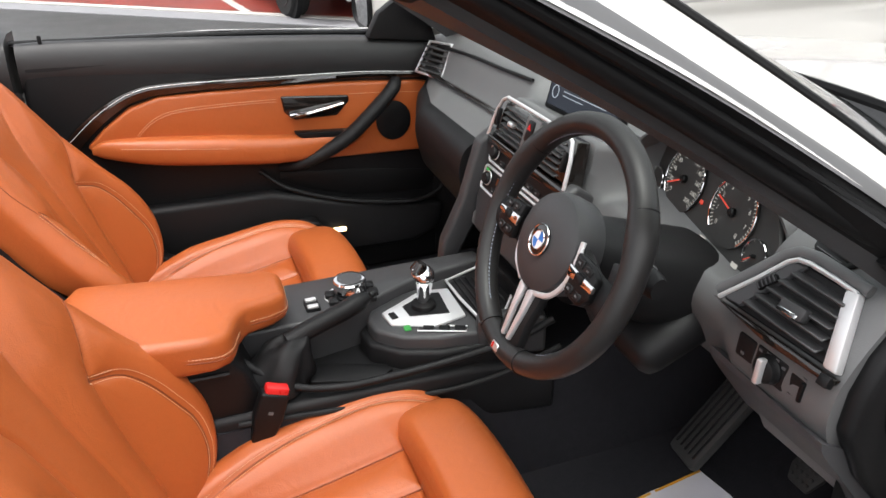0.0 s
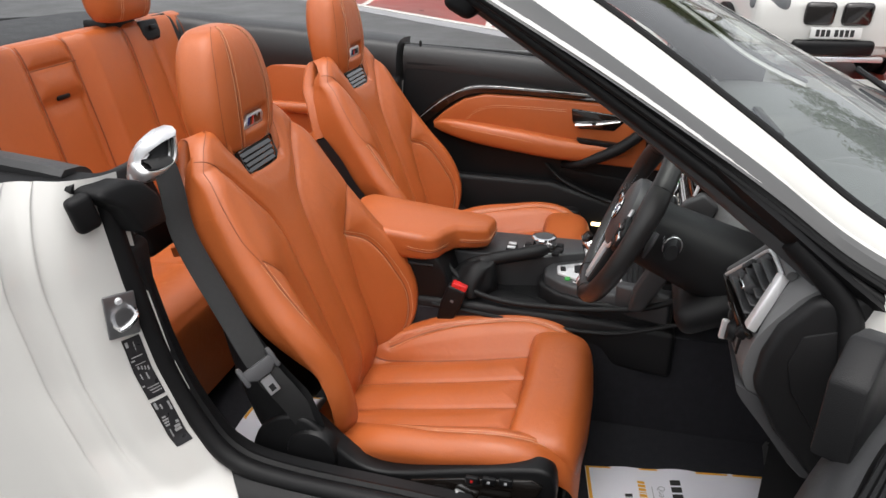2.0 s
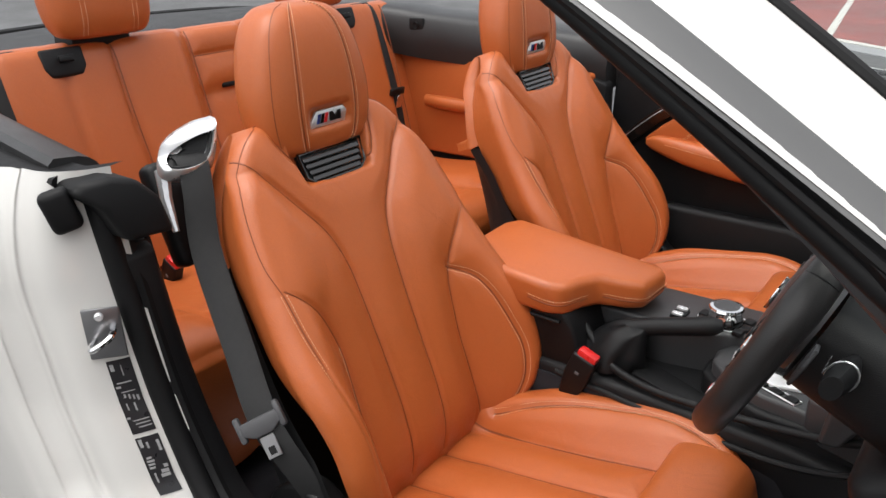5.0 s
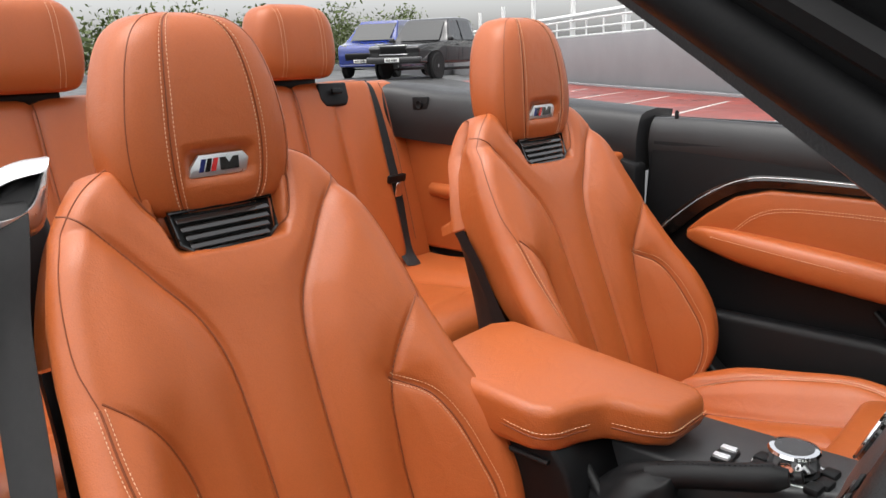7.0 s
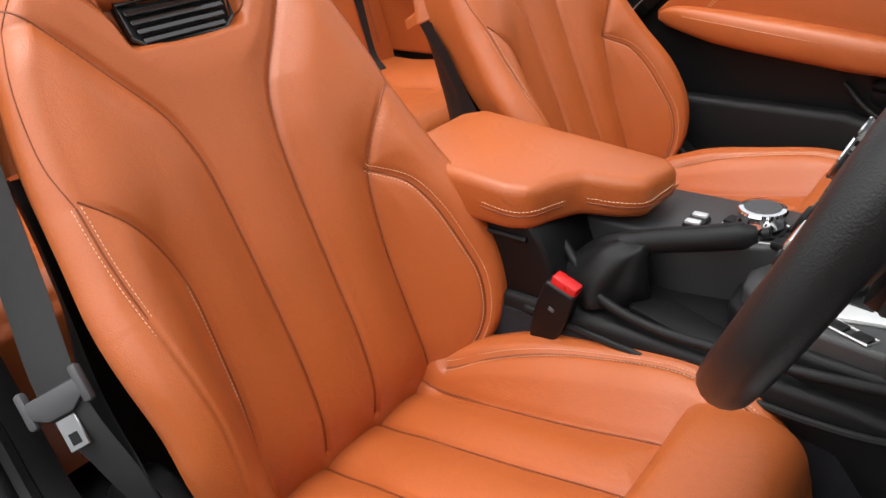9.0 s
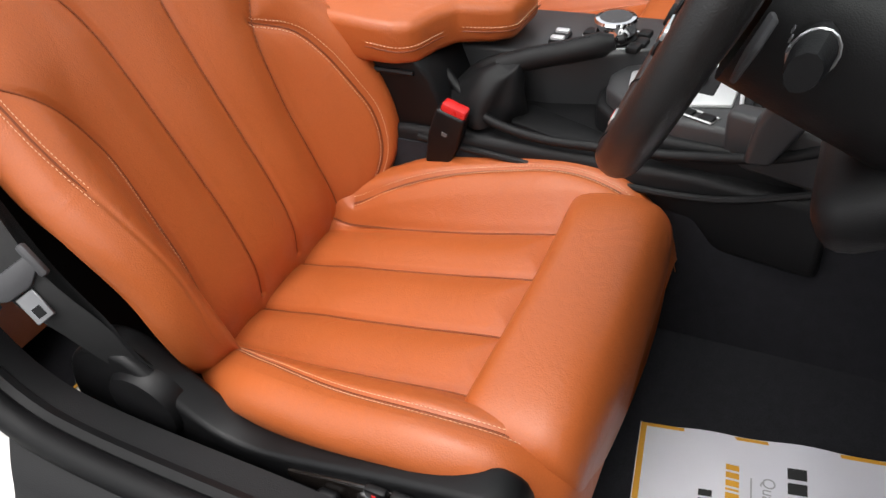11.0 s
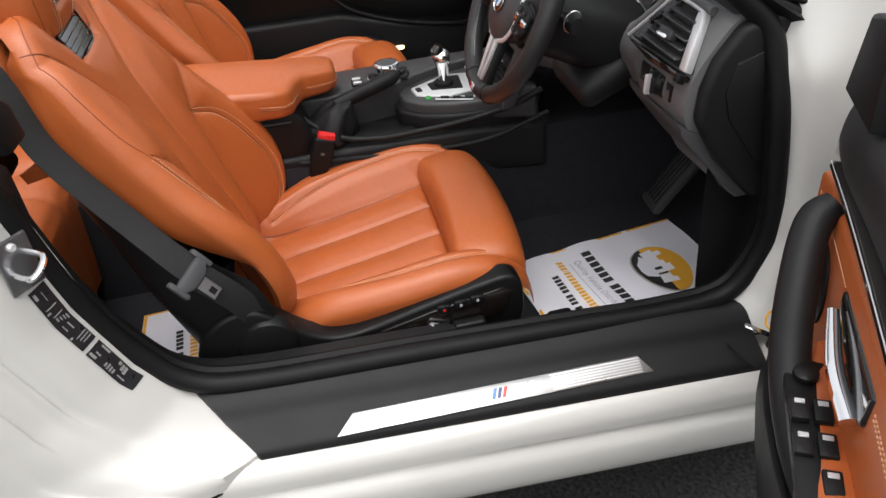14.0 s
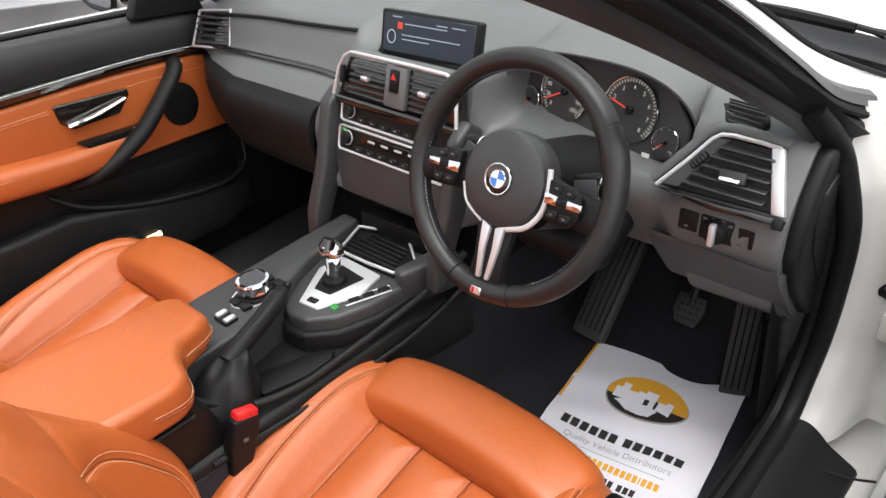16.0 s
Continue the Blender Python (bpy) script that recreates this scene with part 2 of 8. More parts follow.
def slab(poly, lo, hi, r=0.004, seg=2, axis="z", place=None):
    """A flat outline of (a, b) points made solid between lo and hi along an axis, with rounded edges."""
    bm = bmesh.new()
    put = {"z": lambda a, b, h: (a, b, h), "x": lambda a, b, h: (h, a, b), "y": lambda a, b, h: (a, h, b)}[axis]
    low = [bm.verts.new(put(a, b, lo)) for a, b in poly]
    top = [bm.verts.new(put(a, b, hi)) for a, b in poly]
    bm.faces.new(low[::-1])
    bm.faces.new(top)
    n = len(poly)
    for i in range(n):
        bm.faces.new((low[i], low[(i + 1) % n], top[(i + 1) % n], top[i]))
    bmesh.ops.recalc_face_normals(bm, faces=bm.faces)
    if r > 0:
        edges = [e for e in bm.edges if len(e.link_faces) == 2 and e.calc_face_angle(0) > 0.5]
        bmesh.ops.bevel(bm, geom=edges, offset=r, segments=seg, profile=0.5, affect="EDGES", clamp_overlap=True)
    if place is not None:
        bmesh.ops.transform(bm, matrix=place, verts=bm.verts)
    return bm_out(bm)


def spun(profile, n=24, place=None):
    """A round solid from (radius, height) pairs about its local z."""
    a = np.linspace(0, 2 * np.pi, n, endpoint=False)
    p = [[(r * math.cos(t), r * math.sin(t), h) for t in a] for r, h in profile]
    v, f = sheet(p, loop_v=True, cap_u=True)
    if place is not None:
        v = [place @ Vector(q) for q in v]
    return v, f


def mesh_of(name, geo, angle=38):
    me = bpy.data.meshes.new(name)
    me.from_pydata(geo.v, [], geo.f)
    bm = bmesh.new()
    bm.from_mesh(me)
    bmesh.ops.recalc_face_normals(bm, faces=bm.faces)
    bm.to_mesh(me)
    bm.free()
    me.shade_smooth()
    me.set_sharp_from_angle(angle=radians(angle))
    me.update()
    return me


ORIGIN = {}


def thing(name, at, label, category, group="", kind="", shift=(0, 0, 0)):
    """An Empty at the thing's base, which parents its parts; shift moves the whole thing."""
    e = new(name)
    e.empty_display_size = 0.05
    e.location = Vector(at) + Vector(shift)
    ORIGIN[e.name] = Vector(at)
    return tagged(e, label, category, group, kind)


def part(name, shapes, material, parent=None, label="", angle=38):
    """One mesh object from one or more (verts, faces), under a thing or a part."""
    g = Geo()
    for v, f in (shapes if isinstance(shapes, list) else [shapes]):
        g.add(v, f)
    ob = new(name, mesh_of(name, g, angle))
    ob.data.materials.append(material)
    if parent is not None:
        ob.parent = parent
        base = ORIGIN.get(parent.name)
        if base is not None:
            ob.matrix_parent_inverse = Matrix.Translation(-base)
    return tagged(ob, label)


def flip(shapes, x):
    """The same shapes mirrored about the plane at x."""
    return [([(2 * x - a, b, c) for a, b, c in v], f) for v, f in shapes]


def sstep(x):
    x = np.clip(x, 0, 1)
    return x * x * (3 - 2 * x)


def to_line(px, pz, line):
    """Distances in the plane from points to a polyline."""
    best = np.full(px.shape, 9.0)
    for (ax, az), (bx, bz) in zip(line[:-1], line[1:]):
        dx, dz = bx - ax, bz - az
        t = np.clip(((px - ax) * dx + (pz - az) * dz) / (dx * dx + dz * dz + 1e-12), 0, 1)
        best = np.minimum(best, np.hypot(px - ax - t * dx, pz - az - t * dz))
    return best


def dashes(pts, nrm, r=0.0007, step=0.0055, duty=0.62, lift=0.0006):
    """Stitches: short round threads along a line that lies on a surface."""
    p = np.array(pts) + np.array(nrm) * lift
    d = np.r_[0, np.cumsum(np.linalg.norm(np.diff(p, axis=0), axis=1))]
    out = []
    s = 0.0
    while s + step * duty < d[-1]:
        a = [np.interp(s, d, p[:, k]) for k in range(3)]
        b = [np.interp(s + step * duty, d, p[:, k]) for k in range(3)]
        m = (np.array(a) + b) / 2 + np.array([np.interp(s, d, np.array(nrm)[:, k]) for k in range(3)]) * r
        out.append(tube([a, m, b], [r * 0.6, r, r * 0.6], n=4))
        s += step
    return out


# ---- front seats ----
SN = np.array((0.0, 0.928, 0.372))
BACK_ROWS = [(-0.520, 0.380, 0.200, 0.040, 0.138), (-0.505, 0.430, 0.226, 0.056, 0.140), (-0.497, 0.490, 0.264, 0.078, 0.143), (-0.512, 0.560, 0.281, 0.088, 0.147),
             (-0.542, 0.640, 0.277, 0.080, 0.150), (-0.578, 0.730, 0.256, 0.052, 0.155), (-0.610, 0.810, 0.243, 0.030, 0.160),
             (-0.634, 0.865, 0.234, 0.020, 0.165), (-0.660, 0.925, 0.220, 0.012, 0.160), (-0.686, 0.985, 0.193, 0.006, 0.150),
             (-0.703, 1.020, 0.166, 0.003, 0.125), (-0.718, 1.034, 0.146, 0.001, 0.10), (-0.736, 1.030, 0.142, 0.0, 0.08),
             (-0.746, 1.000, 0.158, 0.0, 0.07), (-0.738, 0.95, 0.186, 0.0, 0.07), (-0.722, 0.90, 0.207, 0.0, 0.07), (-0.705, 0.84, 0.222, 0.0, 0.07)]
S1 = [(0.180, 1.004), (0.143, 0.963), (0.108, 0.918), (0.071, 0.868), (0.054, 0.815), (0.049, 0.75), (0.047, 0.68), (0.046, 0.60), (0.046, 0.52), (0.045, 0.44)]
S2 = [(0.214, 0.822), (0.178, 0.788), (0.154, 0.752), (0.140, 0.710), (0.136, 0.65), (0.136, 0.58), (0.141, 0.51), (0.148, 0.445)]
S3 = [(0.141, 0.740), (0.180, 0.709), (0.198, 0.666), (0.209, 0.608), (0.215, 0.556), (0.207, 0.50), (0.184, 0.455), (0.156, 0.442)]
S5 = [(0.104, 1.040), (0.138, 1.030), (0.164, 1.012), (0.190, 0.978), (0.211, 0.930), (0.223, 0.862), (0.218, 0.818)]
S6 = [(0.218, 0.817), (0.219, 0.75), (0.212, 0.67), (0.206, 0.60), (0.207, 0.515), (0.196, 0.46)]
NECK = [(-0.106, 1.035), (-0.100, 0.995), (-0.084, 0.958), (-0.054, 0.943), (0, 0.940), (0.040, 0.946), (0.072, 0.968), (0.098, 1.000), (0.110, 1.035)]


def smooth_line(pts, n):
    return [tuple(q) for q in spline(pts, n)]


def both(line):
    return [line, [(-a, b) for a, b in line]]


# the bolsters differ: an arched stitched panel on one side, a long stitched crest on the other
ARC = [(-a, b) for a, b in S3]
BACK_SEAMS = [l for q in (S1, S2, S5) for l in both(smooth_line(q, 40))] + [smooth_line(ARC, 40), smooth_line(S6, 40), smooth_line(NECK, 60)]
DEEP_SEAMS = BACK_SEAMS[:4] + BACK_SEAMS[6:]
_rows = spline(BACK_ROWS, 240)


def back_off(x, z, w, b, xb):
    """How far the backrest's skin stands off its base line, at x across and z up."""
    ax = np.abs(x)
    start = xb * (0.92 - 0.62 * sstep((z - 0.72) / 0.26))
    s1x = np.interp(z, [q[1] for q in S1[::-1]], [q[0] for q in S1[::-1]])
    low = sstep((ax - start) / np.maximum(w - 0.040 - start, 0.02))
    high = np.sin(0.5 * np.pi * np.clip((ax - s1x) / np.maximum(w - 0.045 - s1x, 0.03), 0, 1))
    mix = sstep((z - 0.60) / 0.36)
    f = b * (low * (1 - mix) + high * mix)
    f += 0.006 * sstep((ax - s1x) / 0.055) * sstep((z - 0.5) / 0.2) * sstep((1.03 - z) / 0.06)
    d = np.full(np.shape(ax), 9.0)
    for line in DEEP_SEAMS:
        d = np.minimum(d, to_line(x, z, line))
    rim = sstep((w - 0.020 - ax) / 0.050)
    f += (0.0065 * (1 - np.exp(-(d / 0.026) ** 2)) - 0.0055 * np.exp(-(d / 0.0045) ** 2)) * rim
    inside = sstep((0.088 + (z - 0.985) * 0.2 - ax) / 0.012) * sstep((z - 0.936) / 0.012)
    return f - 0.022 * inside * (z < 1.06)


def back_at(x, z):
    """Points on the backrest's skin and the normals there, in the seat's own coordinates."""
    k = int(np.argmax(_rows[:, 1]))
    r = [np.interp(z, _rows[:k, 1], _rows[:k, c]) for c in (0, 2, 3, 4)]
    rad = np.minimum(0.032, r[1] * 0.3)
    over = np.clip(np.abs(x) - (r[1] - rad), 0, rad * 0.98)
    f = back_off(np.clip(x, rad - r[1], r[1] - rad), z, r[1], r[2], r[3]) - rad * (1 - np.sqrt(1 - (over / rad) ** 2))
    return np.stack([x, r[0] + SN[1] * f, z + SN[2] * f], -1)


def back_skin():
    rows = []
    for y, z, w, b, xb in _rows:
        r = min(0.032, w * 0.3)
        zz = np.full(100, z)
        a = np.linspace(0, np.pi / 2, 9)[1:]
        halves = []
        for sgn in (-1, 1):
            v = w if sgn < 0 else w - 0.030 * float(sstep((0.74 - z) / 0.16))
            xs = np.linspace(0, v - r, 100)
            f = back_off(sgn * xs, zz, v, b, xb)
            xe = np.r_[xs, v - r + r * np.sin(a), v - 0.004 * np.arange(1, 6)]
            depth = f[-1] - r
            back = float(np.interp(z, [0.60, 0.78, 0.84, 0.90, 0.95, 1.0, 1.02], [0.012 - depth, 0.050, 0.070, 0.080, 0.074, 0.056, 0.030])) if y > -0.71 else 0.012 - depth
            de = np.r_[f, f[-1] - r * (1 - np.cos(a)), depth - (depth + back) * np.arange(1, 6) / 5]
            halves.append(np.stack([sgn * xe, y + SN[1] * de, z + SN[2] * de], -1))
        rows.append(np.vstack([halves[0][1:][::-1], halves[1]]))
    return sheet(rows)


def on_back(line, shift=0.0, n=90):
    """A line on the backrest's skin from (x, z) points, shifted sideways by some metres."""
    q = spline(line, n)
    t = np.gradient(q, axis=0)
    t /= np.linalg.norm(t, axis=1)[:, None]
    q = q + shift * np.stack([-t[:, 1], t[:, 0]], -1)
    return back_at(q[:, 0], q[:, 1])


CUSH_ROWS = [(-0.560, 0.405, 0.190, 0.020, 0.125), (-0.505, 0.418, 0.200, 0.040, 0.130), (-0.455, 0.428, 0.228, 0.052, 0.136), (-0.37, 0.445, 0.252, 0.064, 0.141),
             (-0.26, 0.466, 0.264, 0.062, 0.146), (-0.16, 0.487, 0.266, 0.056, 0.151), (-0.09, 0.496, 0.260, 0.040, 0.156),
             (-0.045, 0.490, 0.247, 0.024, 0.160), (-0.012, 0.468, 0.232, 0.010, 0.16), (0.004, 0.430, 0.22, 0.0, 0.15)]
C1 = [(0.05, -0.52), (0.05, -0.40), (0.052, -0.132)]
C2 = [(0.136, -0.50), (0.138, -0.40), (0.141, -0.25), (0.146, -0.135), (0.158, -0.05)]
C3 = [(0.156, -0.47), (0.180, -0.40), (0.204, -0.30), (0.214, -0.21), (0.213, -0.13), (0.198, -0.04)]
CUSH_SEAMS = [l for s in (C1, C2, C3) for l in both([tuple(q) for q in spline(s, 24)])] + [[(-0.16, -0.131), (0.16, -0.131)]]
_crows = spline(CUSH_ROWS, 150)


def cush_off(x, y, w, b, xb):
    ax = np.abs(x)
    f = b * sstep((ax - 0.90 * xb) / np.maximum(w - 0.05 - 0.90 * xb, 0.02))
    d = np.full(np.shape(ax), 9.0)
    for line in CUSH_SEAMS:
        d = np.minimum(d, to_line(x, y, line))
    wr = 0.0015 * np.sin(60 * x + 35 * y) * np.exp(-((y + 0.43) / 0.05) ** 2)
    return f + wr + 0.009 * (1 - np.exp(-(d / 0.024) ** 2)) - 0.006 * np.exp(-(d / 0.0048) ** 2)


def cush_at(x, y):
    r = [np.interp(y, _crows[:, 0], _crows[:, c]) for c in (1, 2, 3, 4)]
    return np.stack([x, y, r[0] + cush_off(x, y, r[1], r[2], r[3])], -1)


def cush_skin():
    rows = []
    for y, z, w, b, xb in _crows:
        r = min(0.035, w * 0.3)
        xs = np.linspace(0, w - r, 90)
        f = cush_off(xs, np.full(xs.shape, y), w, b, xb)
        a = np.linspace(0, np.pi / 2, 9)[1:]
        xe = np.r_[xs, w - r + r * np.sin(a), w - 0.003 * np.arange(1, 6)]
        top = f[-1] - r
        de = np.r_[f, f[-1] - r * (1 - np.cos(a)), top - (top + max(0.02, z - np.interp(y, [-0.16, -0.06], [0.462, 0.484]))) * np.arange(1, 6) / 5]
        half = np.stack([xe, np.full(xe.shape, y), z + de], -1)
        rows.append(np.vstack([half[1:][::-1] * np.array((-1, 1, 1)), half]))
    return sheet(rows)


def on_cush(line, shift=0.0, n=70):
    q = spline(line, n)
    t = np.gradient(q, axis=0)
    t /= np.linalg.norm(t, axis=1)[:, None]
    q = q + shift * np.stack([-t[:, 1], t[:, 0]], -1)
    return cush_at(q[:, 0], q[:, 1])


def squircle(w, d, n=48, e=3.2):
    a = np.linspace(0, 2 * np.pi, n, endpoint=False)
    c, s = np.cos(a), np.sin(a)
    return np.sign(c) * np.abs(c) ** (2 / e) * w, np.sign(s) * np.abs(s) ** (2 / e) * d


HEAD_ROWS = [(0.972, -0.730, 0.066, 0.020), (0.978, -0.730, 0.090, 0.036), (0.995, -0.731, 0.108, 0.046), (1.03, -0.734, 0.118, 0.052),
             (1.07, -0.738, 0.119, 0.055), (1.11, -0.743, 0.113, 0.056), (1.150, -0.748, 0.102, 0.053), (1.180, -0.752, 0.086, 0.046),
             (1.198, -0.755, 0.062, 0.034), (1.205, -0.756, 0.030, 0.016)]


def head_skin():
    rings = []
    for z, y, w, d in spline(HEAD_ROWS, 60):
        cx, cy = squircle(w, d, 96)
        groove = 0.002 * np.exp(-((np.abs(cx) - 0.058 * w / 0.116) / 0.0035) ** 2) * (cy > 0)
        notch = 0.012 * sstep((0.046 - np.abs(cx)) / 0.008) * sstep((1.054 - z) / 0.008) * sstep((z - 1.012) / 0.01) * (cy > 0)
        rings.append(np.stack([cx, y + cy - groove - notch, np.full(cx.shape, z)], -1))
    return sheet(rings, loop_v=True, cap_u=True)


def head_line(x0, n=60):
    """A line up the front of the headrest, over its top and down behind."""
    pts = []
    for z, y, w, d in spline(HEAD_ROWS, n):
        x = x0 * w / 0.116
        k = max(0.0, 1 - abs(x / w) ** 3.2) ** (1 / 3.2)
        pts.append((x, y + d * k, z))
    return np.array(pts[3:])


def badge(x, y, z, parent, s=1.0):
    """A small silver plate with three slanted enamel bars and dark blocks."""
    t = pose(x, y, z, 90, 0, 180)
    plate = part("badge_plate", slab([(-0.040 * s, -0.013 * s), (0.036 * s, -0.013 * s), (0.042 * s, 0.004 * s), (0.034 * s, 0.013 * s), (-0.026 * s, 0.013 * s), (-0.038 * s, -0.002 * s)],
                 -0.003, 0.003, 0.002, 2, "z", t), SILVER, parent, "silver badge plate")
    for k, m in enumerate((NAVY, GLOSS, REDBAR)):
        a = (-0.024 + 0.008 * k) * s
        part("bar", slab([(a - 0.004 * s, -0.007 * s), (a + 0.002 * s, -0.007 * s), (a + 0.007 * s, 0.008 * s), (a + 0.001 * s, 0.008 * s)], 0.003, 0.0042, 0, 1, "z", t), m, plate)
    part("block", slab([(0.001 * s, -0.007 * s), (0.026 * s, -0.007 * s), (0.026 * s, 0.008 * s), (0.019 * s, 0.008 * s), (0.013 * s, 0.001 * s), (0.008 * s, 0.008 * s), (0.001 * s, 0.008 * s)],
                      0.003, 0.0042, 0, 1, "z", t), GLOSS, plate)


def front_seat(at, side, label):
    """A sports seat; side is 1 where its outer edge points to +x. Built at x 0 and moved to its place."""
    seat = thing("front_seat", (0, -0.25, 0.33), label, "car seat", "front seats")
    o = side

    def sx(shapes):
        return shapes if o > 0 else flip(shapes, 0)

    bk = part("backrest", back_skin(), LEATHER, seat, angle=60)
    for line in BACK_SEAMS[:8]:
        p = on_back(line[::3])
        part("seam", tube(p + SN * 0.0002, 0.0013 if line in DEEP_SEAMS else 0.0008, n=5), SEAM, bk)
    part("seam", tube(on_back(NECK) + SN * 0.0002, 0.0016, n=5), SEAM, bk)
    for line in (ARC, S6):
        st = []
        for sh in (0.0045, -0.0045):
            p = on_back(line, sh)
            st += dashes(p, np.tile(SN, (len(p), 1)), r=0.0006, step=0.005)
        part("stitching", st, THREAD, bk, "sand-coloured double stitching")
    p = on_back(S2[3:], 0.004)
    part("stitching", dashes(p, np.tile(SN, (len(p), 1)), r=0.0006, step=0.005), THREAD, bk)

    cu = part("cushion", cush_skin(), LEATHER, seat, angle=60)
    up = np.array((0, 0, 1.0))
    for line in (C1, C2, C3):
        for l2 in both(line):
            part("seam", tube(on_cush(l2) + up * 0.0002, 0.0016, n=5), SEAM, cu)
    for l2 in both(C3):
        st = []
        for sh in (0.0045, -0.0045):
            p = on_cush(l2, sh)
            st += dashes(p, np.tile(up, (len(p), 1)), r=0.0006, step=0.005)
        part("stitching", st, THREAD, cu)

    rings = []
    for y, z, w, h in spline([(-0.128, 0.490, 0.175, 0.008), (-0.121, 0.492, 0.196, 0.032), (-0.10, 0.492, 0.206, 0.044), (-0.05, 0.489, 0.213, 0.050),
                              (-0.022, 0.484, 0.212, 0.050), (-0.004, 0.474, 0.209, 0.046), (0.008, 0.460, 0.200, 0.036), (0.012, 0.452, 0.170, 0.016)], 34):
        cx, cz = squircle(w, h, 72, 3.6)
        cz = cz + 0.010 * (1 - (cx / w) ** 2) * (cz > 0)
        rings.append(np.stack([cx, np.full(cx.shape, y) - 0.012 * (cx / w) ** 2, z + 0.008 + cz], -1))
    part("thigh_support", sheet(rings, loop_v=True, cap_u=True), LEATHER, seat, "adjustable leather thigh support", angle=60)

    hd = part("headrest", head_skin(), LEATHER, seat, angle=50)
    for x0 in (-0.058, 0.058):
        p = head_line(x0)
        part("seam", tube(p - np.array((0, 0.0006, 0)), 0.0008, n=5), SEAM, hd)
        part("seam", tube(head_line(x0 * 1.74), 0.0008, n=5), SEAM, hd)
        st = []
        for sh in (0.005, -0.005):
            q = head_line(x0 + sh)
            st += dashes(q, np.tile((0, 0.9, 0.4), (len(q), 1)), r=0.0006, step=0.005)
        part("stitching", st, THREAD, hd)
    badge(0.0, -0.6905, 1.031, hd)

    tilt = pose(0, -0.684, 0.957, 22, 0, 0)
    fr = [(-0.070, 0.026), (-0.066, -0.012), (-0.050, -0.024), (0.050, -0.024), (0.066, -0.012), (0.070, 0.026)]
    vent = part("headrest_vent", slab(fr, -0.012, -0.002, 0.003, 2, "y", tilt), HARD, seat, "black slatted air vent under the headrest")
    part("frame", tube([tilt @ Vector((a, 0.002, b)) for a, b in fr], 0.0028, n=6, loop=True), GLOSS, vent, "thin dark frame")
    for k in range(4):
        b = 0.016 - 0.0105 * k
        part("slat", box(tilt @ Vector((0, 0.001, b)), (0.126 - 0.006 * k, 0.010, 0.0022), 0.0008, 1, pose(0, 0, 0, -40, 0, 0)), GLOSS, vent)

    # dark shell behind the backrest and dark foot trim
    rings = []
    for y, z, w, b, xb in spline(BACK_ROWS[:8], 48):
        lim = float(np.interp(z, [0.60, 0.80, 0.90], [b - 0.042, -0.042, -0.08]))
        half = spline([(w - 0.007, lim), (w - 0.010, lim - 0.02), (w - 0.014, min(lim - 0.03, -0.06)), (w - 0.034, -0.105), (w - 0.09, -0.125), (0.0, -0.135)], 20)
        line = [(a, e) for a, e in half] + [(-a, e) for a, e in half[::-1][1:]]
        rings.append([(a, y + SN[1] * e, z + SN[2] * e) for a, e in line])
    part("back_shell", sheet(rings), SOFT, seat, "dark grey backrest shell")
    prof = smooth_line([(-0.575, 0.40), (-0.572, 0.46), (-0.55, 0.512), (-0.505, 0.545), (-0.455, 0.544), (-0.41, 0.505), (-0.36, 0.466), (-0.30, 0.458), (-0.18, 0.487), (-0.06, 0.514), (-0.020, 0.516), (0.0, 0.495), (0.002, 0.43), (-0.02, 0.385)], 40) + [(-0.56, 0.375)]
    prof = [(a - 0.035, b) for a, b in prof]
    part("side_trim", sx([slab([(a, b + 0.010) for a, b in prof], 0.236, 0.281, 0.008, 3, "x")]), HARD, seat, "black plastic seat side trim")
    part("side_trim", sx([slab([(-0.5, 0.37), (-0.02, 0.37), (0.0, 0.43), (-0.1, 0.45), (-0.45, 0.44)], -0.278, -0.25, 0.008, 2, "x")]), HARD, seat)
    panel = part("switch_panel", sx([slab([(-0.290, 0.438), (-0.075, 0.448), (-0.055, 0.498), (-0.075, 0.507), (-0.20, 0.486), (-0.295, 0.464)], 0.278, 0.286, 0.003, 2, "x")]), GLOSS, seat, "gloss black seat switch panel")
    part("seat_knob", sx([box((0.298, -0.192, 0.453), (0.020, 0.044, 0.019), 0.006, 3, pose(0, 0, 0, -25, 0, 0))]), SILVER, panel, "satin silver switch")
    part("seat_knob", sx([box((0.298, -0.139, 0.452), (0.022, 0.058, 0.020), 0.006, 3)]), HARD, panel)
    part("seat_knob", sx([box((0.292, -0.240, 0.452), (0.014, 0.026, 0.022), 0.006, 3)]), HARD, panel)
    for k in range(3):
        part("button", sx([box((0.287, -0.180 + 0.030 * k, 0.490 + 0.0035 * k), (0.010, 0.024, 0.015), 0.003, 2)]), HARD, panel)
        part("mark", sx([box((0.2925, -0.180 + 0.030 * k, 0.490 + 0.0035 * k), (0.001, 0.005, 0.005), 0, 1)]), REDBAR if k == 0 else GREYINK, panel)
    part("recliner_cover", sx([spun([(0.052, 0), (0.052, 0.016), (0.046, 0.026), (0.034, 0.029)], 28, pose(0.262, -0.483, 0.485, 0, 90, 0))]), HARD, seat, "round black recliner cover")
    part("seat_skirt", sx([box((0.225, -0.46, 0.41), (0.05, 0.30, 0.13), 0.02, 3)]), HARD, seat)
    base = [box((0, -0.25, 0.380), (0.47, 0.46, 0.05), 0.02, 3), box((0.235, -0.22, 0.350), (0.035, 0.56, 0.028), 0.006, 2), box((-0.235, -0.22, 0.350), (0.035, 0.56, 0.028), 0.006, 2)]
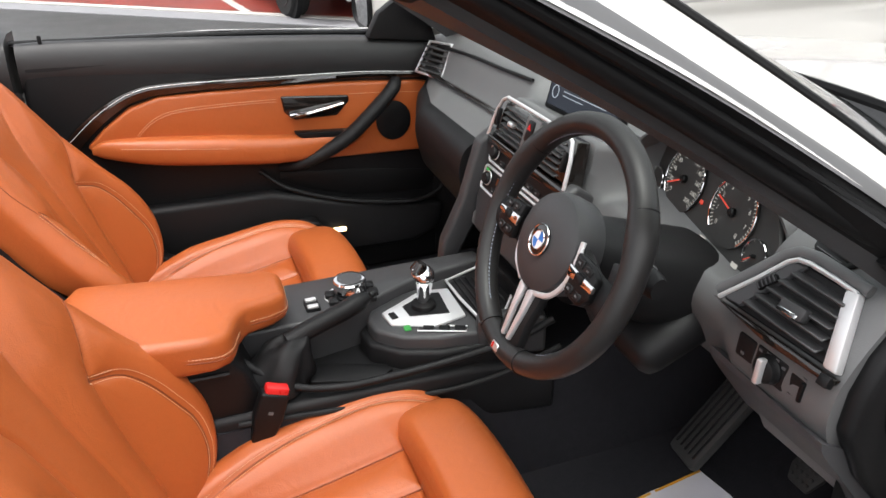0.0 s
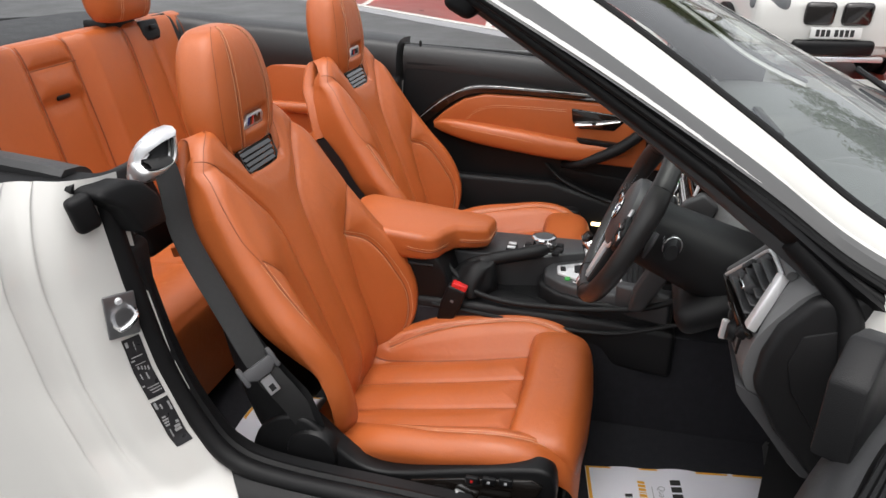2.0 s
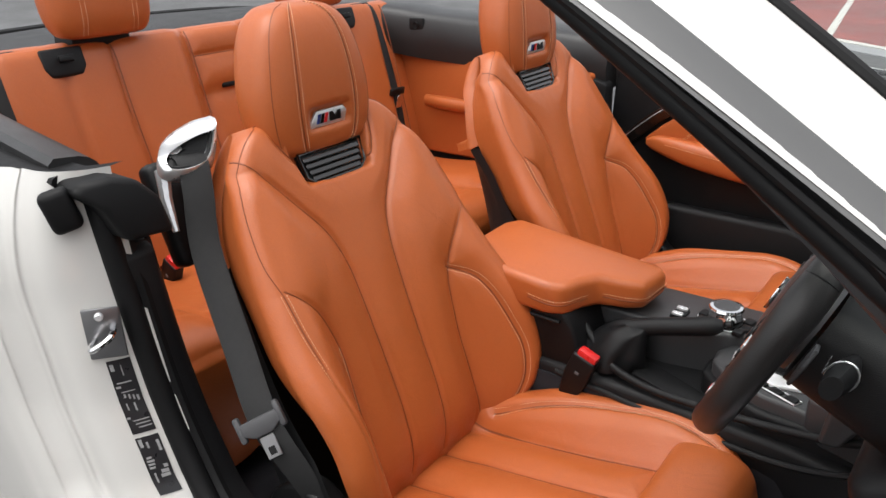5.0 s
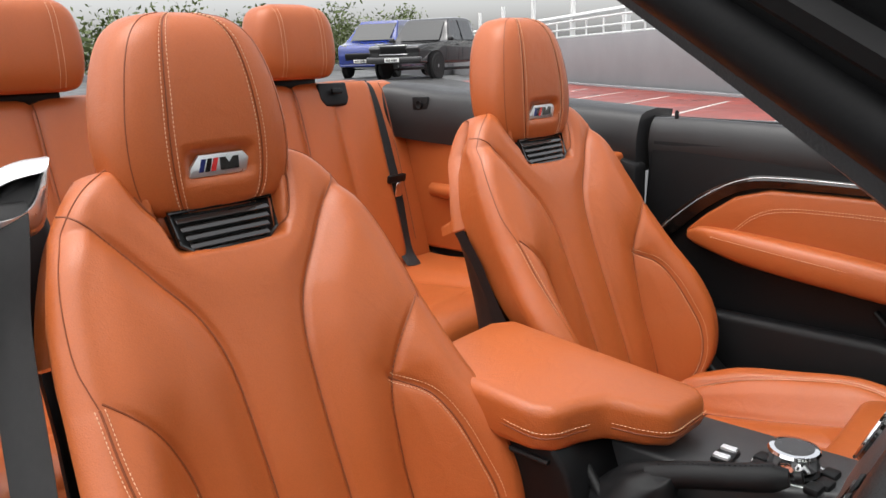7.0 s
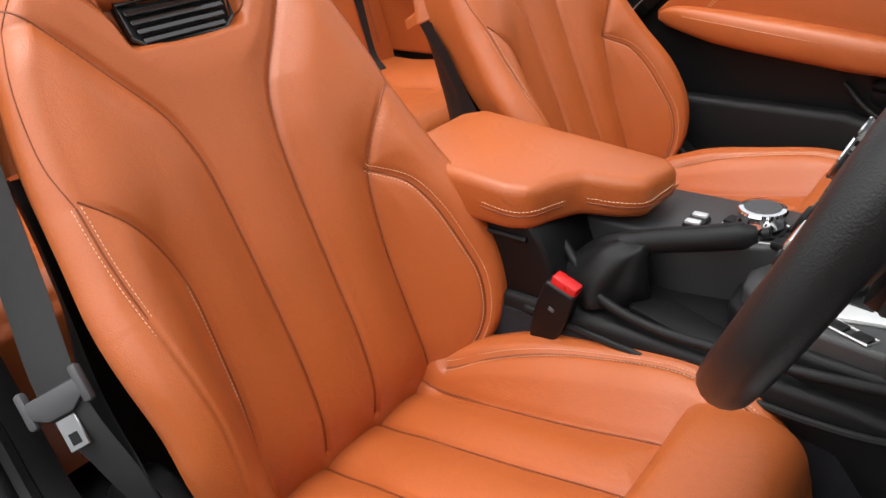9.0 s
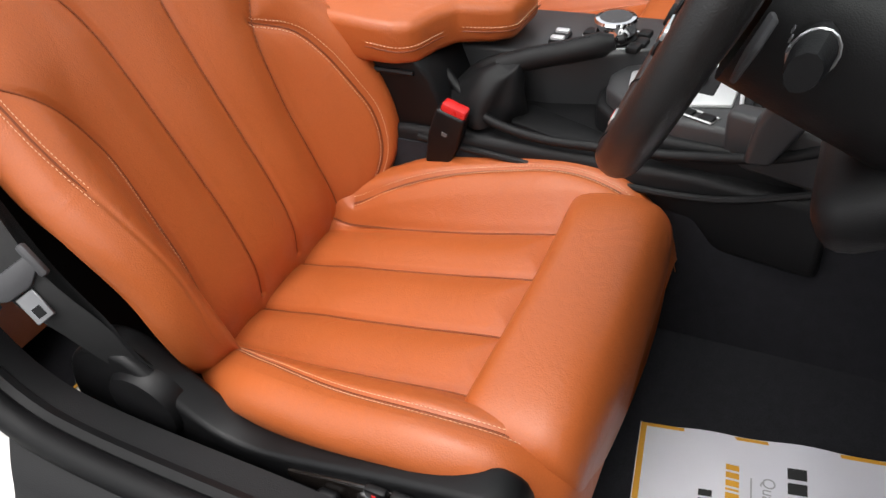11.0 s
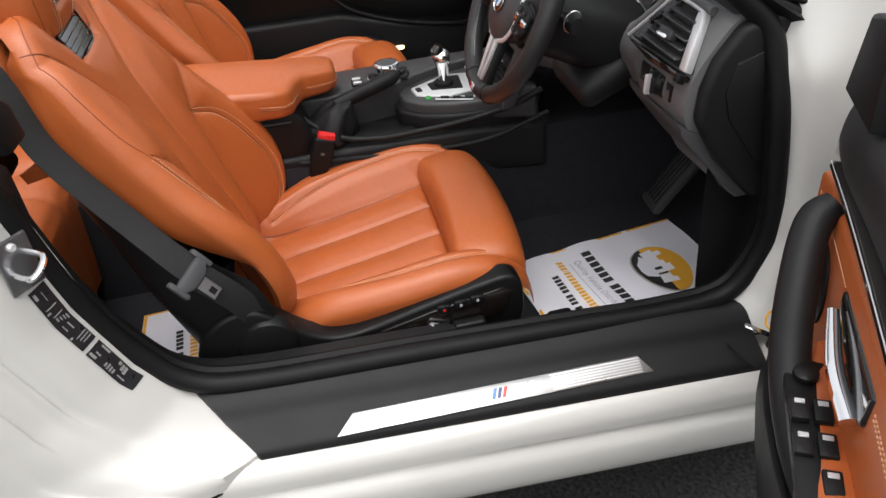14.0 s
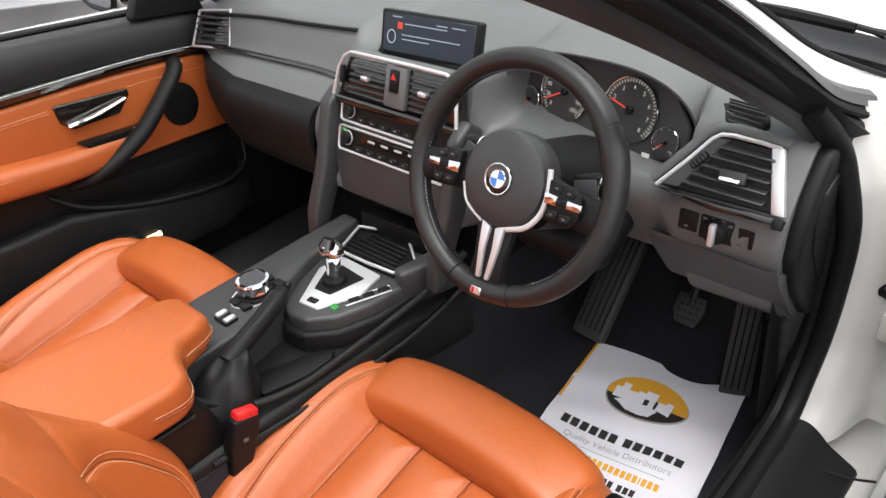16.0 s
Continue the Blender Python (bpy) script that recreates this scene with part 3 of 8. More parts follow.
    part("seat_base", base, RUBBER, seat, "black seat frame and floor rails")
    for q in (0.235, -0.235):
        part("rail_cover", box((q, 0.055, 0.352), (0.045, 0.05, 0.04), 0.008, 2), HARD, seat)

    # belt guide at the outer shoulder
    lips = [[(0.172, -0.752, 1.039), (0.206, -0.764, 1.031), (0.238, -0.782, 1.010), (0.247, -0.762, 0.995), (0.222, -0.748, 0.993), (0.192, -0.744, 1.005)],
            [(0.166, -0.754, 1.047), (0.208, -0.768, 1.038), (0.244, -0.788, 1.013), (0.252, -0.765, 0.990), (0.222, -0.750, 0.986), (0.186, -0.745, 0.999)],
            [(0.160, -0.766, 1.052), (0.202, -0.780, 1.046), (0.243, -0.796, 1.022), (0.254, -0.780, 0.982), (0.222, -0.768, 0.972), (0.180, -0.760, 0.984)],
            [(0.156, -0.788, 1.052), (0.192, -0.798, 1.047), (0.234, -0.808, 1.024), (0.250, -0.804, 0.978), (0.215, -0.800, 0.962), (0.170, -0.790, 0.975)],
            [(0.162, -0.812, 1.036), (0.192, -0.818, 1.032), (0.226, -0.822, 1.012), (0.240, -0.822, 0.978), (0.212, -0.822, 0.962), (0.172, -0.818, 0.972)]]
    rows = [np.array(spline(q + q[:1], 49))[:-1] for q in lips]
    for q in rows[2:]:
        q[:, 1] = -0.755 + (q[:, 1] + 0.755) * 0.85
    deep = rows[0] + np.array((-0.004, -0.022, 0.002))
    guide = part("belt_guide", sx([sheet([deep] + rows, loop_v=True, cap_u=True)]), SILVER, seat, "silver shoulder belt guide", 50)
    part("guide_lining", sx([tube(rows[0] * 0.6 + deep * 0.4, 0.0035, n=8, loop=True), sheet([rows[0] * 0.15 + deep * 0.85 + (0, 0.001, 0), np.tile(np.mean(deep, axis=0) + (0, 0.004, 0), (48, 1))], loop_v=True)]), HARD, guide, "black slot lining")
    part("guide_arm", sx([tube([(0.240, -0.800, 0.985), (0.250, -0.786, 0.945), (0.256, -0.764, 0.900)], [0.012, 0.009, 0.005], n=8)]), SILVER, guide)
    part("guide_stalk", sx([box((0.190, -0.832, 0.90), (0.10, 0.04, 0.17), 0.014, 3, pose(0, 0, 0, 22, 0, 0))]), HARD, seat)
    seat.matrix_basis = at
    return seat


front_seat(pose(0.400, -0.25, 0.334), 1, "tan leather driver's sports seat with integrated headrest and dark shell")
front_seat(pose(-0.335, -0.305, 0.342), -1, "tan leather passenger sports seat with integrated headrest and dark shell")


# ---- the car's shell ----
CX = 0.03
SEALY = [(0.43, -0.44), (0.455, -0.53), (0.50, -0.61), (0.58, -0.668), (0.70, -0.715), (0.85, -0.748), (1.0, -0.765)]
FRONTY = [(0.38, 0.30), (0.46, 0.352), (0.56, 0.380), (0.68, 0.374), (0.80, 0.358), (0.90, 0.350), (1.0, 0.356)]


def along_y(prof, y0, y1, n=2, shear=None):
    """A closed (x, z) profile drawn along the car; shear(x, z) moves the ends along y."""
    rings = []
    for k in range(n):
        u = k / (n - 1)
        rings.append([(x, y0 + (y1 - y0) * u + (shear(x, z, u) if shear else 0), z) for x, z in prof])
    return sheet(rings, loop_v=True, cap_u=True)


def raked(shapes, rate=0.062):
    """The same shapes, falling gently towards the nose as the body's sill line does."""
    return [([(x, y, z - rate * (y + 0.25)) for x, y, z in v], f) for v, f in (shapes if isinstance(shapes, list) else [shapes])]


def smooth_prof(p, n):
    return [tuple(q) for q in spline(p, n)]


car = thing("convertible_car", (CX, -0.3, 0.0), "white two-door convertible with its roof down, parked on asphalt", "car")
body = part("body_sill", raked(along_y(smooth_prof([(0.80, 0.405), (0.862, 0.404), (0.882, 0.397), (0.893, 0.380), (0.895, 0.356)], 14)
            + smooth_prof([(0.886, 0.348), (0.894, 0.340), (0.906, 0.322), (0.908, 0.288), (0.900, 0.258), (0.880, 0.236), (0.84, 0.228)], 18)
            + [(0.78, 0.24), (0.78, 0.40)], -1.9, 1.1, 8)), PAINT, car, "white painted sill with a moulded step")
part("sill_underside", box((CX, -0.4, 0.20), (1.62, 3.4, 0.05), 0.01), RUBBER, car)

# sill cover with its bright plate
cover = part("sill_cover", raked(along_y(smooth_prof([(0.735, 0.470), (0.765, 0.476), (0.795, 0.462), (0.815, 0.444), (0.840, 0.430), (0.862, 0.418), (0.868, 0.408)], 22)
             + [(0.868, 0.402), (0.735, 0.402)], -0.575, 0.325, 6, lambda x, z, u: (0.06 * (x - 0.80) / 0.07 if u < 0.01 else (0.02 if u > 0.99 else 0)) ), 0.062), SOFT, car, "charcoal plastic sill cover")
tl = pose(0.8420, -0.122, 0.4220, -3.5, 29, 0)
part("bright_plate", slab([(-0.0165, -0.245), (0.0165, -0.275), (0.0165, 0.265), (-0.0165, 0.245)], 0, 0.0035, 0.0012, 2, "z", tl), BRUSHED, cover, "brushed bright sill plate")
for k, m in enumerate((BLUE, NAVY, REDBAR)):
    a = -0.020 + 0.009 * k
    part("bar", slab([(0.008, a), (0.008, a + 0.006), (-0.009, a + 0.013), (-0.009, a + 0.007)], 0.0035, 0.0042, 0, 1, "z", tl), m, cover)
for a in (0.014, 0.030, 0.044):
    part("block", slab([(0.008, a), (0.008, a + 0.010), (-0.009, a + 0.014), (-0.009, a + 0.004)], 0.0035, 0.0042, 0, 1, "z", tl), SILVER, cover)
for a in np.linspace(-0.012, 0.012, 6):
    for y, l in ((0.165, 0.16), (-0.150, 0.12)):
        part("rib", box(tl @ Vector((a, y, 0.0038)), (0.0022, l, 0.0012), 0, 1, pose(0, 0, 0, -3.5, 29, 0)), SILVER, cover)

# door aperture seal on the open side
seal_path = spline([(0.765, -0.768, 0.985), (0.760, -0.748, 0.85), (0.757, -0.715, 0.70), (0.757, -0.668, 0.59), (0.762, -0.605, 0.515), (0.766, -0.50, 0.490), (0.764, -0.25, 0.476),
                    (0.760, 0.0, 0.458), (0.755, 0.19, 0.442), (0.752, 0.31, 0.448), (0.752, 0.360, 0.50), (0.757, 0.380, 0.58), (0.763, 0.370, 0.68), (0.764, 0.352, 0.80), (0.746, 0.342, 0.885), (0.730, 0.325, 0.938), (0.712, 0.250, 1.012)], 120)
part("aperture_seal", [tube(seal_path, 0.017, n=12), tube(seal_path + np.array((-0.022, 0, 0.004)), 0.012, n=8)], RUBBER, car, "black rubber door aperture seal")

# rear quarter with its door jamb
def jamb_line(z, n=70):
    ya = float(np.interp(z, [q[0] for q in SEALY], [q[1] for q in SEALY]))
    k = max(0.0, (z - 0.86) / 0.17)
    inx = 0.085 * k ** 2
    low = 0.02 * sstep((0.5 - z) / 0.1)
    ctrl = [(0.742, ya + 0.010), (0.772, ya - 0.002), (0.810, ya - 0.020), (0.842, ya - 0.045 + low), (0.854, ya - 0.078 + low), (0.862, ya - 0.082 + low), (0.868, ya - 0.10 + low),
            (0.888, ya - 0.118 + low), (0.896, ya - 0.121 + low), (0.908 - inx, ya - 0.150), (0.918 - inx, ya - 0.23), (0.935 - inx, -1.25), (0.945 - inx, -1.6), (0.93 - inx, -2.3)]
    calm = [(0.742, ya + 0.010), (0.775, ya - 0.008), (0.805, ya - 0.026), (0.830, ya - 0.046), (0.850, ya - 0.066), (0.866, ya - 0.086), (0.880, ya - 0.108),
            (0.892, ya - 0.132), (0.902, ya - 0.160), (0.910, ya - 0.20), (0.918, ya - 0.26), (0.935, -1.25), (0.945, -1.6), (0.93, -2.3)]
    k2 = float(sstep((0.60 - z) / 0.16))
    ctrl = [(a * (1 - k2) + c * k2, b * (1 - k2) + d * k2) for (a, b), (c, d) in zip(ctrl, calm)]
    ctrl = [(0.775 + (x - 0.775) * (1 - 0.5 * k ** 2) if 1 < i < 9 else x, y) for i, (x, y) in enumerate(ctrl)]
    return spline(ctrl, n)


rows = [[(x, y, z) for x, y in jamb_line(z)] for z in np.linspace(0.40, 1.030, 46)]
top = [(x, y, z) for x, y, z in rows[-1]]
part("quarter_top_seal", sheet([top, [(min(x - 0.02, 0.765), y, z + 0.002) for x, y, z in top]]), RUBBER, car, "black strip along the quarter top")
part("quarter_panel", flip([sheet([r for r in rows if r[0][2] < 0.985])], CX), PAINT, car, "white rear quarter", angle=50)
quarter = part("quarter_panel", sheet(rows), PAINT, car, "white rear quarter with pressed door jamb", angle=50)
part("quarter_shut_line", tube(spline([(0.800, -0.535, 0.402), (0.868, -0.545, 0.402), (0.897, -0.60, 0.392), (0.912, -0.72, 0.392), (0.925, -0.80, 0.40)], 24), 0.0028, n=5), RUBBER, car)
for s in (1, -1):
    part("belt_strip", tube(spline([(CX + s * 0.762, -0.79, 1.016), (CX + s * 0.774, -1.1, 1.030), (CX + s * 0.775, -1.5, 1.034), (CX + s * 0.74, -1.95, 1.034)], 30), 0.016, n=10, flat=0.6), RUBBER, car, "black waist seal")
post = []
for k in range(4, 48):
    x, y, z = seal_path[k]
    w = 0.066
    post.append([(x + 0.014, y - 0.010, z), (x - 0.006, y + 0.004, z), (x - 0.03, y + 0.006, z), (x - w + 0.01, y - 0.002, z), (x - w, y - 0.012, z), (x - w, y - 0.06, z), (x - 0.02, y - 0.07, z)])
part("pillar_post_trim", sheet(post), SOFT, car, "black trim inside the door aperture")
cap_v, cap_f = slab([(0.690, 0.930), (0.762, 0.936), (0.780, 0.985), (0.806, 1.006), (0.796, 1.020), (0.760, 1.024), (0.728, 1.014), (0.704, 0.985)], -0.800, -0.708, 0.016, 4, "y")
cap_v = [(x, y - 0.55 * max(0.0, x - 0.755) - 0.35 * max(0.0, z - 0.985), z) for x, y, z in cap_v]
part("seal_cap", [(cap_v, cap_f), box((0.812, -0.772, 0.984), (0.040, 0.026, 0.060), 0.010, 3, pose(0, 0, 0, 0, 14, -28))], RUBBER, car, "black rubber corner cap")

# striker and two label stickers on the jamb
st = pose(0.8050, -0.7420, 0.808, 0, 0, -38)
striker = part("door_striker", [box(st @ Vector((0, -0.0, 0)), (0.050, 0.006, 0.078), 0.004, 2, pose(0, 0, 0, 0, 0, -40))], ALLOY, car, "bare metal door striker")
part("striker_loop", tube(spline([st @ Vector(q) for q in ((-0.014, 0.0, 0.012), (-0.014, 0.035, 0.010), (0.012, 0.040, -0.004), (0.014, 0.0, -0.008))], 20), 0.0045, n=8), SHINY, striker)
part("bolt", spun([(0.006, 0), (0.006, 0.004), (0.004, 0.006)], 10, st @ pose(0.002, 0.003, 0.028, -90)), CHROME, striker)


def jamb_sheet(z0, z1, s0, s1, lift=0.0015, n=10):
    """A thin label on the jamb between two heights, from s0 to s1 of its visible width."""
    rows = []
    for z in np.linspace(z0, z1, n):
        q = jamb_line(z, 400)[30:100]
        t = np.gradient(q, axis=0)
        t /= np.linalg.norm(t, axis=1)[:, None]
        q = q + lift * np.stack([-t[:, 1], t[:, 0]], -1)
        k = np.linspace(s0, s1, 6) * 69
        rows.append([(np.interp(i, range(70), q[:, 0]), np.interp(i, range(70), q[:, 1]), z) for i in k])
    return sheet(rows)


stick = part("label_sticker", jamb_sheet(0.652, 0.762, 0.12, 0.45), STICKER, car, "black printed label on the jamb")
stick2 = part("label_sticker", jamb_sheet(0.562, 0.646, 0.12, 0.45), STICKER, car, "black printed label on the jamb")
# unreadable print: small blocks and thin lines, in clusters
for z, h, u0, u1 in ((0.752, 0.010, 0.37, 0.42), (0.746, 0.016, 0.27, 0.282), (0.728, 0.002, 0.20, 0.40), (0.722, 0.003, 0.36, 0.43), (0.714, 0.0016, 0.19, 0.38),
                     (0.702, 0.008, 0.17, 0.20), (0.704, 0.007, 0.225, 0.25), (0.706, 0.007, 0.28, 0.305), (0.708, 0.006, 0.335, 0.365), (0.690, 0.012, 0.25, 0.275),
                     (0.692, 0.010, 0.355, 0.375), (0.676, 0.003, 0.39, 0.44), (0.671, 0.0016, 0.15, 0.37), (0.666, 0.0016, 0.15, 0.35), (0.661, 0.0016, 0.15, 0.33)):
    part("print_bar", jamb_sheet(z - h / 2, z + h / 2, u0, u1, 0.0025, 3), LABELPRINT, stick)
for z, h, u0, u1 in ((0.638, 0.012, 0.37, 0.42), (0.630, 0.016, 0.15, 0.19), (0.634, 0.009, 0.30, 0.33), (0.616, 0.003, 0.33, 0.40), (0.611, 0.003, 0.31, 0.41), (0.606, 0.003, 0.32, 0.41),
                     (0.601, 0.003, 0.33, 0.41), (0.600, 0.005, 0.16, 0.22), (0.593, 0.005, 0.17, 0.28), (0.587, 0.005, 0.17, 0.30), (0.586, 0.014, 0.36, 0.385)):
    part("print_bar", jamb_sheet(z - h / 2, z + h / 2, u0, u1, 0.0025, 3), LABELPRINT, stick2)

# front jamb, front wing and bonnet
rows = []
for z in np.linspace(0.40, 0.985, 40):
    yf = float(np.interp(z, [q[0] for q in FRONTY], [q[1] for q in FRONTY]))
    k = max(0.0, (z - 0.90) / 0.085)
    ctrl = [(0.752, yf - 0.012), (0.772, yf + 0.004), (0.796, yf + 0.020), (0.818, yf + 0.055), (0.838, max(yf + 0.09, 0.44)), (0.852, max(yf + 0.10, 0.452)), (0.876, max(yf + 0.11, 0.455)), (0.884, max(yf + 0.16, 0.50)),
            (0.895 - 0.03 * k, 0.60), (0.91 - 0.04 * k, 0.95), (0.915 - 0.06 * k, 1.4), (0.89 - 0.10 * k, 2.0)]
    ctrl = [(x - 0.75 * max(0.0, z - 0.87) * (1.0, 0.85, 0.6, 0.3)[i] if i < 4 else x, y) for i, (x, y) in enumerate(ctrl)]
    rows.append([(x, y, z) for x, y in spline(ctrl, 60)])
part("front_wing", sheet(rows), PAINT, car, "white front wing and hinge pillar", angle=50)
part("front_wing", flip([sheet([r for r in rows if r[0][2] < 0.97])], CX), PAINT, car, "white front wing", angle=50)
part("front_shut_line", tube(spline([(0.800, 0.285, 0.402), (0.866, 0.300, 0.402), (0.897, 0.33, 0.388)], 12), 0.0025, n=5), RUBBER, car)
for z in (0.60, 0.80):
    part("door_hinge", [box((0.845, 0.452, z), (0.05, 0.035, 0.055), 0.008, 2), box((0.875, 0.415, z), (0.022, 0.075, 0.042), 0.006, 2)], PAINT, car, "white painted door hinge")
part("door_check", [box((0.790, 0.435, 0.676), (0.030, 0.022, 0.034), 0.004, 2), spun([(0.016, 0), (0.020, 0.006), (0.016, 0.014), (0.010, 0.02)], 14, pose(0.800, 0.432, 0.676, 0, 75, 20)),
                    tube([(0.80, 0.432, 0.676), (0.86, 0.405, 0.672), (0.93, 0.37, 0.66)], 0.007, n=8, flat=1.5)], HARD, car, "black door check strap")
rows = []
for y in np.linspace(0.62, 2.0, 26):
    row = []
    for x in np.linspace(-0.80, 0.80, 41):
        base = 0.950 - 0.045 * (y - 0.62) - 0.05 * (y - 0.62) ** 2
        dome = 0.020 * np.exp(-((abs(x) - 0.0) / 0.26) ** 4)
        side = -(0.10 if x < 0 else 0.03) * max(0.0, (abs(x) - 0.50) / 0.30) ** 2
        yy = y + 0.10 * (1 - (x / 0.8) ** 2) * (1 - (y - 0.62) / 1.38)
        row.append((CX + x * 1.02, yy, base + dome + side))
    rows.append(row)
part("bonnet", sheet(rows), PAINT, car, "white bonnet with a raised dome")
rows = []
for u in np.linspace(0, 1, 8):
    rows.append([(CX + x, 0.50 + 0.10 * u + (0.14 + 0.02 * u) * (1 - (x / 0.8) ** 2), 0.978 - 0.012 * math.sin(u * 3.1)) for x in np.linspace(-0.79, 0.79, 33)])
part("scuttle", sheet(rows), HARD, car, "black plastic scuttle grille")
for k in range(2):
    x0 = CX + (-0.55 if k else 0.10)
    arm = part("wiper_arm", tube(spline([(x0 + 0.56, 0.63, 0.992), (x0 + 0.40, 0.655, 1.002), (x0 + 0.12, 0.655, 1.010)], 14), [0.012] + [0.008] * 12 + [0.005], n=8, flat=0.6), HARD, car, "black wiper arm")
    part("wiper_blade", tube(spline([(x0 + 0.52, 0.595, 1.006), (x0 + 0.22, 0.645, 1.010), (x0 - 0.14, 0.640, 1.012)], 20), 0.006, n=6, flat=1.5), RUBBER, arm)


# windscreen frame: two pillars and the header
def pillar(s):
    """Windscreen pillar: inner edge, seal edge, paint edge, crease and glass edge run from the header to the wing."""
    def run(pts):
        q = np.array(spline(pts, 44))
        q[:, 0] = CX + s * (q[:, 0] - CX)
        return q
    inn = run([(0.545, -0.215, 1.262), (0.618, 0.0, 1.142), (0.690, 0.20, 1.010), (0.715, 0.32, 0.925), (0.74, 0.42, 0.86), (0.76, 0.52, 0.80)])
    low = run([(0.640, -0.215, 1.297), (0.668, 0.0, 1.166), (0.700, 0.20, 1.040), (0.728, 0.32, 0.968), (0.76, 0.42, 0.92), (0.79, 0.52, 0.88)])
    bor = run([(0.658, -0.215, 1.318), (0.688, 0.0, 1.204), (0.702, 0.20, 1.085), (0.722, 0.32, 1.006), (0.762, 0.42, 0.965), (0.795, 0.52, 0.93)])
    cre = run([(0.592, -0.215, 1.356), (0.624, 0.0, 1.227), (0.662, 0.20, 1.104), (0.696, 0.32, 1.026), (0.738, 0.42, 0.985), (0.782, 0.52, 0.945)])
    gla = run([(0.532, -0.215, 1.390), (0.581, 0.0, 1.270), (0.636, 0.20, 1.144), (0.674, 0.32, 1.062), (0.712, 0.42, 1.008), (0.752, 0.52, 0.962)])
    m = int(np.sum(inn[:, 1] < 0.40))
    d = lambda x, z: np.array((s * x, 0.0, z))

    def loft(*lines, k=None):
        return sheet([[tuple(q[i]) for q in lines] for i in range(k or len(inn))], loop_v=True, cap_u=True)
    mid = low * 0.5 + bor * 0.5
    post = part("windscreen_pillar", loft(bor, bor * 0.55 + cre * 0.45 + d(0.004, 0.004), cre, cre * 0.5 + gla * 0.5 + d(0.005, 0.005), gla, gla + d(-0.015, -0.014), bor + d(-0.045, -0.002)), PAINT, car, "white windscreen pillar", angle=50)
    part("pillar_seal", [loft(inn * 0.45 + low * 0.55 + d(0, 0.004), low + d(-0.008, 0.0), low + d(0.002, 0.008), mid + d(-0.003, 0), mid + d(0.003, 0.008), bor + d(-0.001, -0.002), bor + d(-0.035, 0), inn + d(0.03, 0.05), k=m),
                         tube((low + d(-0.004, 0.006))[:m], 0.0105, n=10), tube((mid + d(0.001, 0.004))[:m], 0.006, n=8)], RUBBER, post)
    part("pillar_trim", loft(inn, inn * 0.5 + low * 0.5 + d(0, -0.005), inn * 0.4 + low * 0.6 + d(0, 0.012), bor + d(-0.05, 0), gla + d(-0.018, -0.018), inn + d(-0.006, 0.035), k=m), CONSOLEGREY, post)
    # Thin overlay on the white paint, shade of its lower face in the grey.
    part("pillar_shade_strip", loft(bor + d(0.003, -0.004), bor * 0.6 + cre * 0.4 + d(0.0075, 0.003), bor * 0.25 + cre * 0.75 + d(0.006, 0.003), bor * 0.3 + cre * 0.7 + d(-0.01, -0.01), k=m), PILLARSHADE, post, "grey overlay toned as the pillar's shaded lower paint")
    part("glass_seal", tube(gla + d(-0.002, 0.001), 0.006, n=8), RUBBER, post)
    return gla + d(-0.008, 0.002)


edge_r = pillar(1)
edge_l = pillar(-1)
hp = spline([(CX - 0.560, -0.215, 1.328), (CX - 0.3, -0.240, 1.352), (CX, -0.252, 1.358), (CX + 0.3, -0.240, 1.352), (CX + 0.560, -0.215, 1.328)], 30)
head = part("windscreen_header", tube(hp, 0.036, n=14, flat=0.55, up=(0, -0.5, 1)), SOFT, car, "black windscreen header rail")
part("header_skin", tube(hp + np.array((0, 0.028, 0.030)), 0.032, n=12, flat=0.35, up=(0, -0.5, 1)), PAINT, head)
for s in (1, -1):
    part("header_end", box((CX + s * 0.572, -0.222, 1.305), (0.08, 0.05, 0.065), 0.014, 3, pose(0, 0, 0, -28, 0, 0)), RUBBER, head)
rows = []
low_k = int(0.74 * len(edge_r))
for u in np.linspace(0, 1, 24):
    a, b = [e[0] + (e[low_k] - e[0]) * u for e in (edge_l, edge_r)]
    rows.append([a + (b - a) * v + np.array((0, 0.20 * (4 * v * (1 - v)) * (0.25 + 0.75 * u), 0.015 * 4 * v * (1 - v))) for v in np.linspace(0, 1, 25)])
    rows[-1] = [tuple(q) for q in rows[-1]]
glass = part("windscreen", sheet(rows), GLASS, car, "clear curved windscreen glass")
glass.visible_shadow = False
mirror = part("rear_view_mirror", [box((CX, -0.13, 1.225), (0.235, 0.035, 0.065), 0.016, 3), tube([(CX, -0.11, 1.24), (CX, -0.10, 1.30), (CX, -0.14, 1.326)], 0.012)], HARD, car)

# cabin floor, tunnel, bulkhead
part("cabin_floor", box((CX, -0.45, 0.300), (1.50, 2.1, 0.03), 0.0), CARPET, car, "black cabin carpet")
part("tunnel_carpet", along_y(smooth_prof([(CX - 0.18, 0.31), (CX - 0.16, 0.40), (CX - 0.14, 0.54)], 8) + smooth_prof([(CX + 0.14, 0.54), (CX + 0.16, 0.40), (CX + 0.18, 0.31)], 8), -1.35, 0.75, 4), CARPET, car)
for x0, x1 in ((CX + 0.12, 0.76), (-0.70, CX - 0.12)):
    rows = [[(x, y, z) for x in np.linspace(x0, x1, 8)] for y, z in spline([(0.30, 0.317), (0.46, 0.322), (0.56, 0.36), (0.66, 0.46), (0.72, 0.60), (0.74, 0.80)], 20)]
    part("footwell_carpet", sheet(rows), CARPET, car)
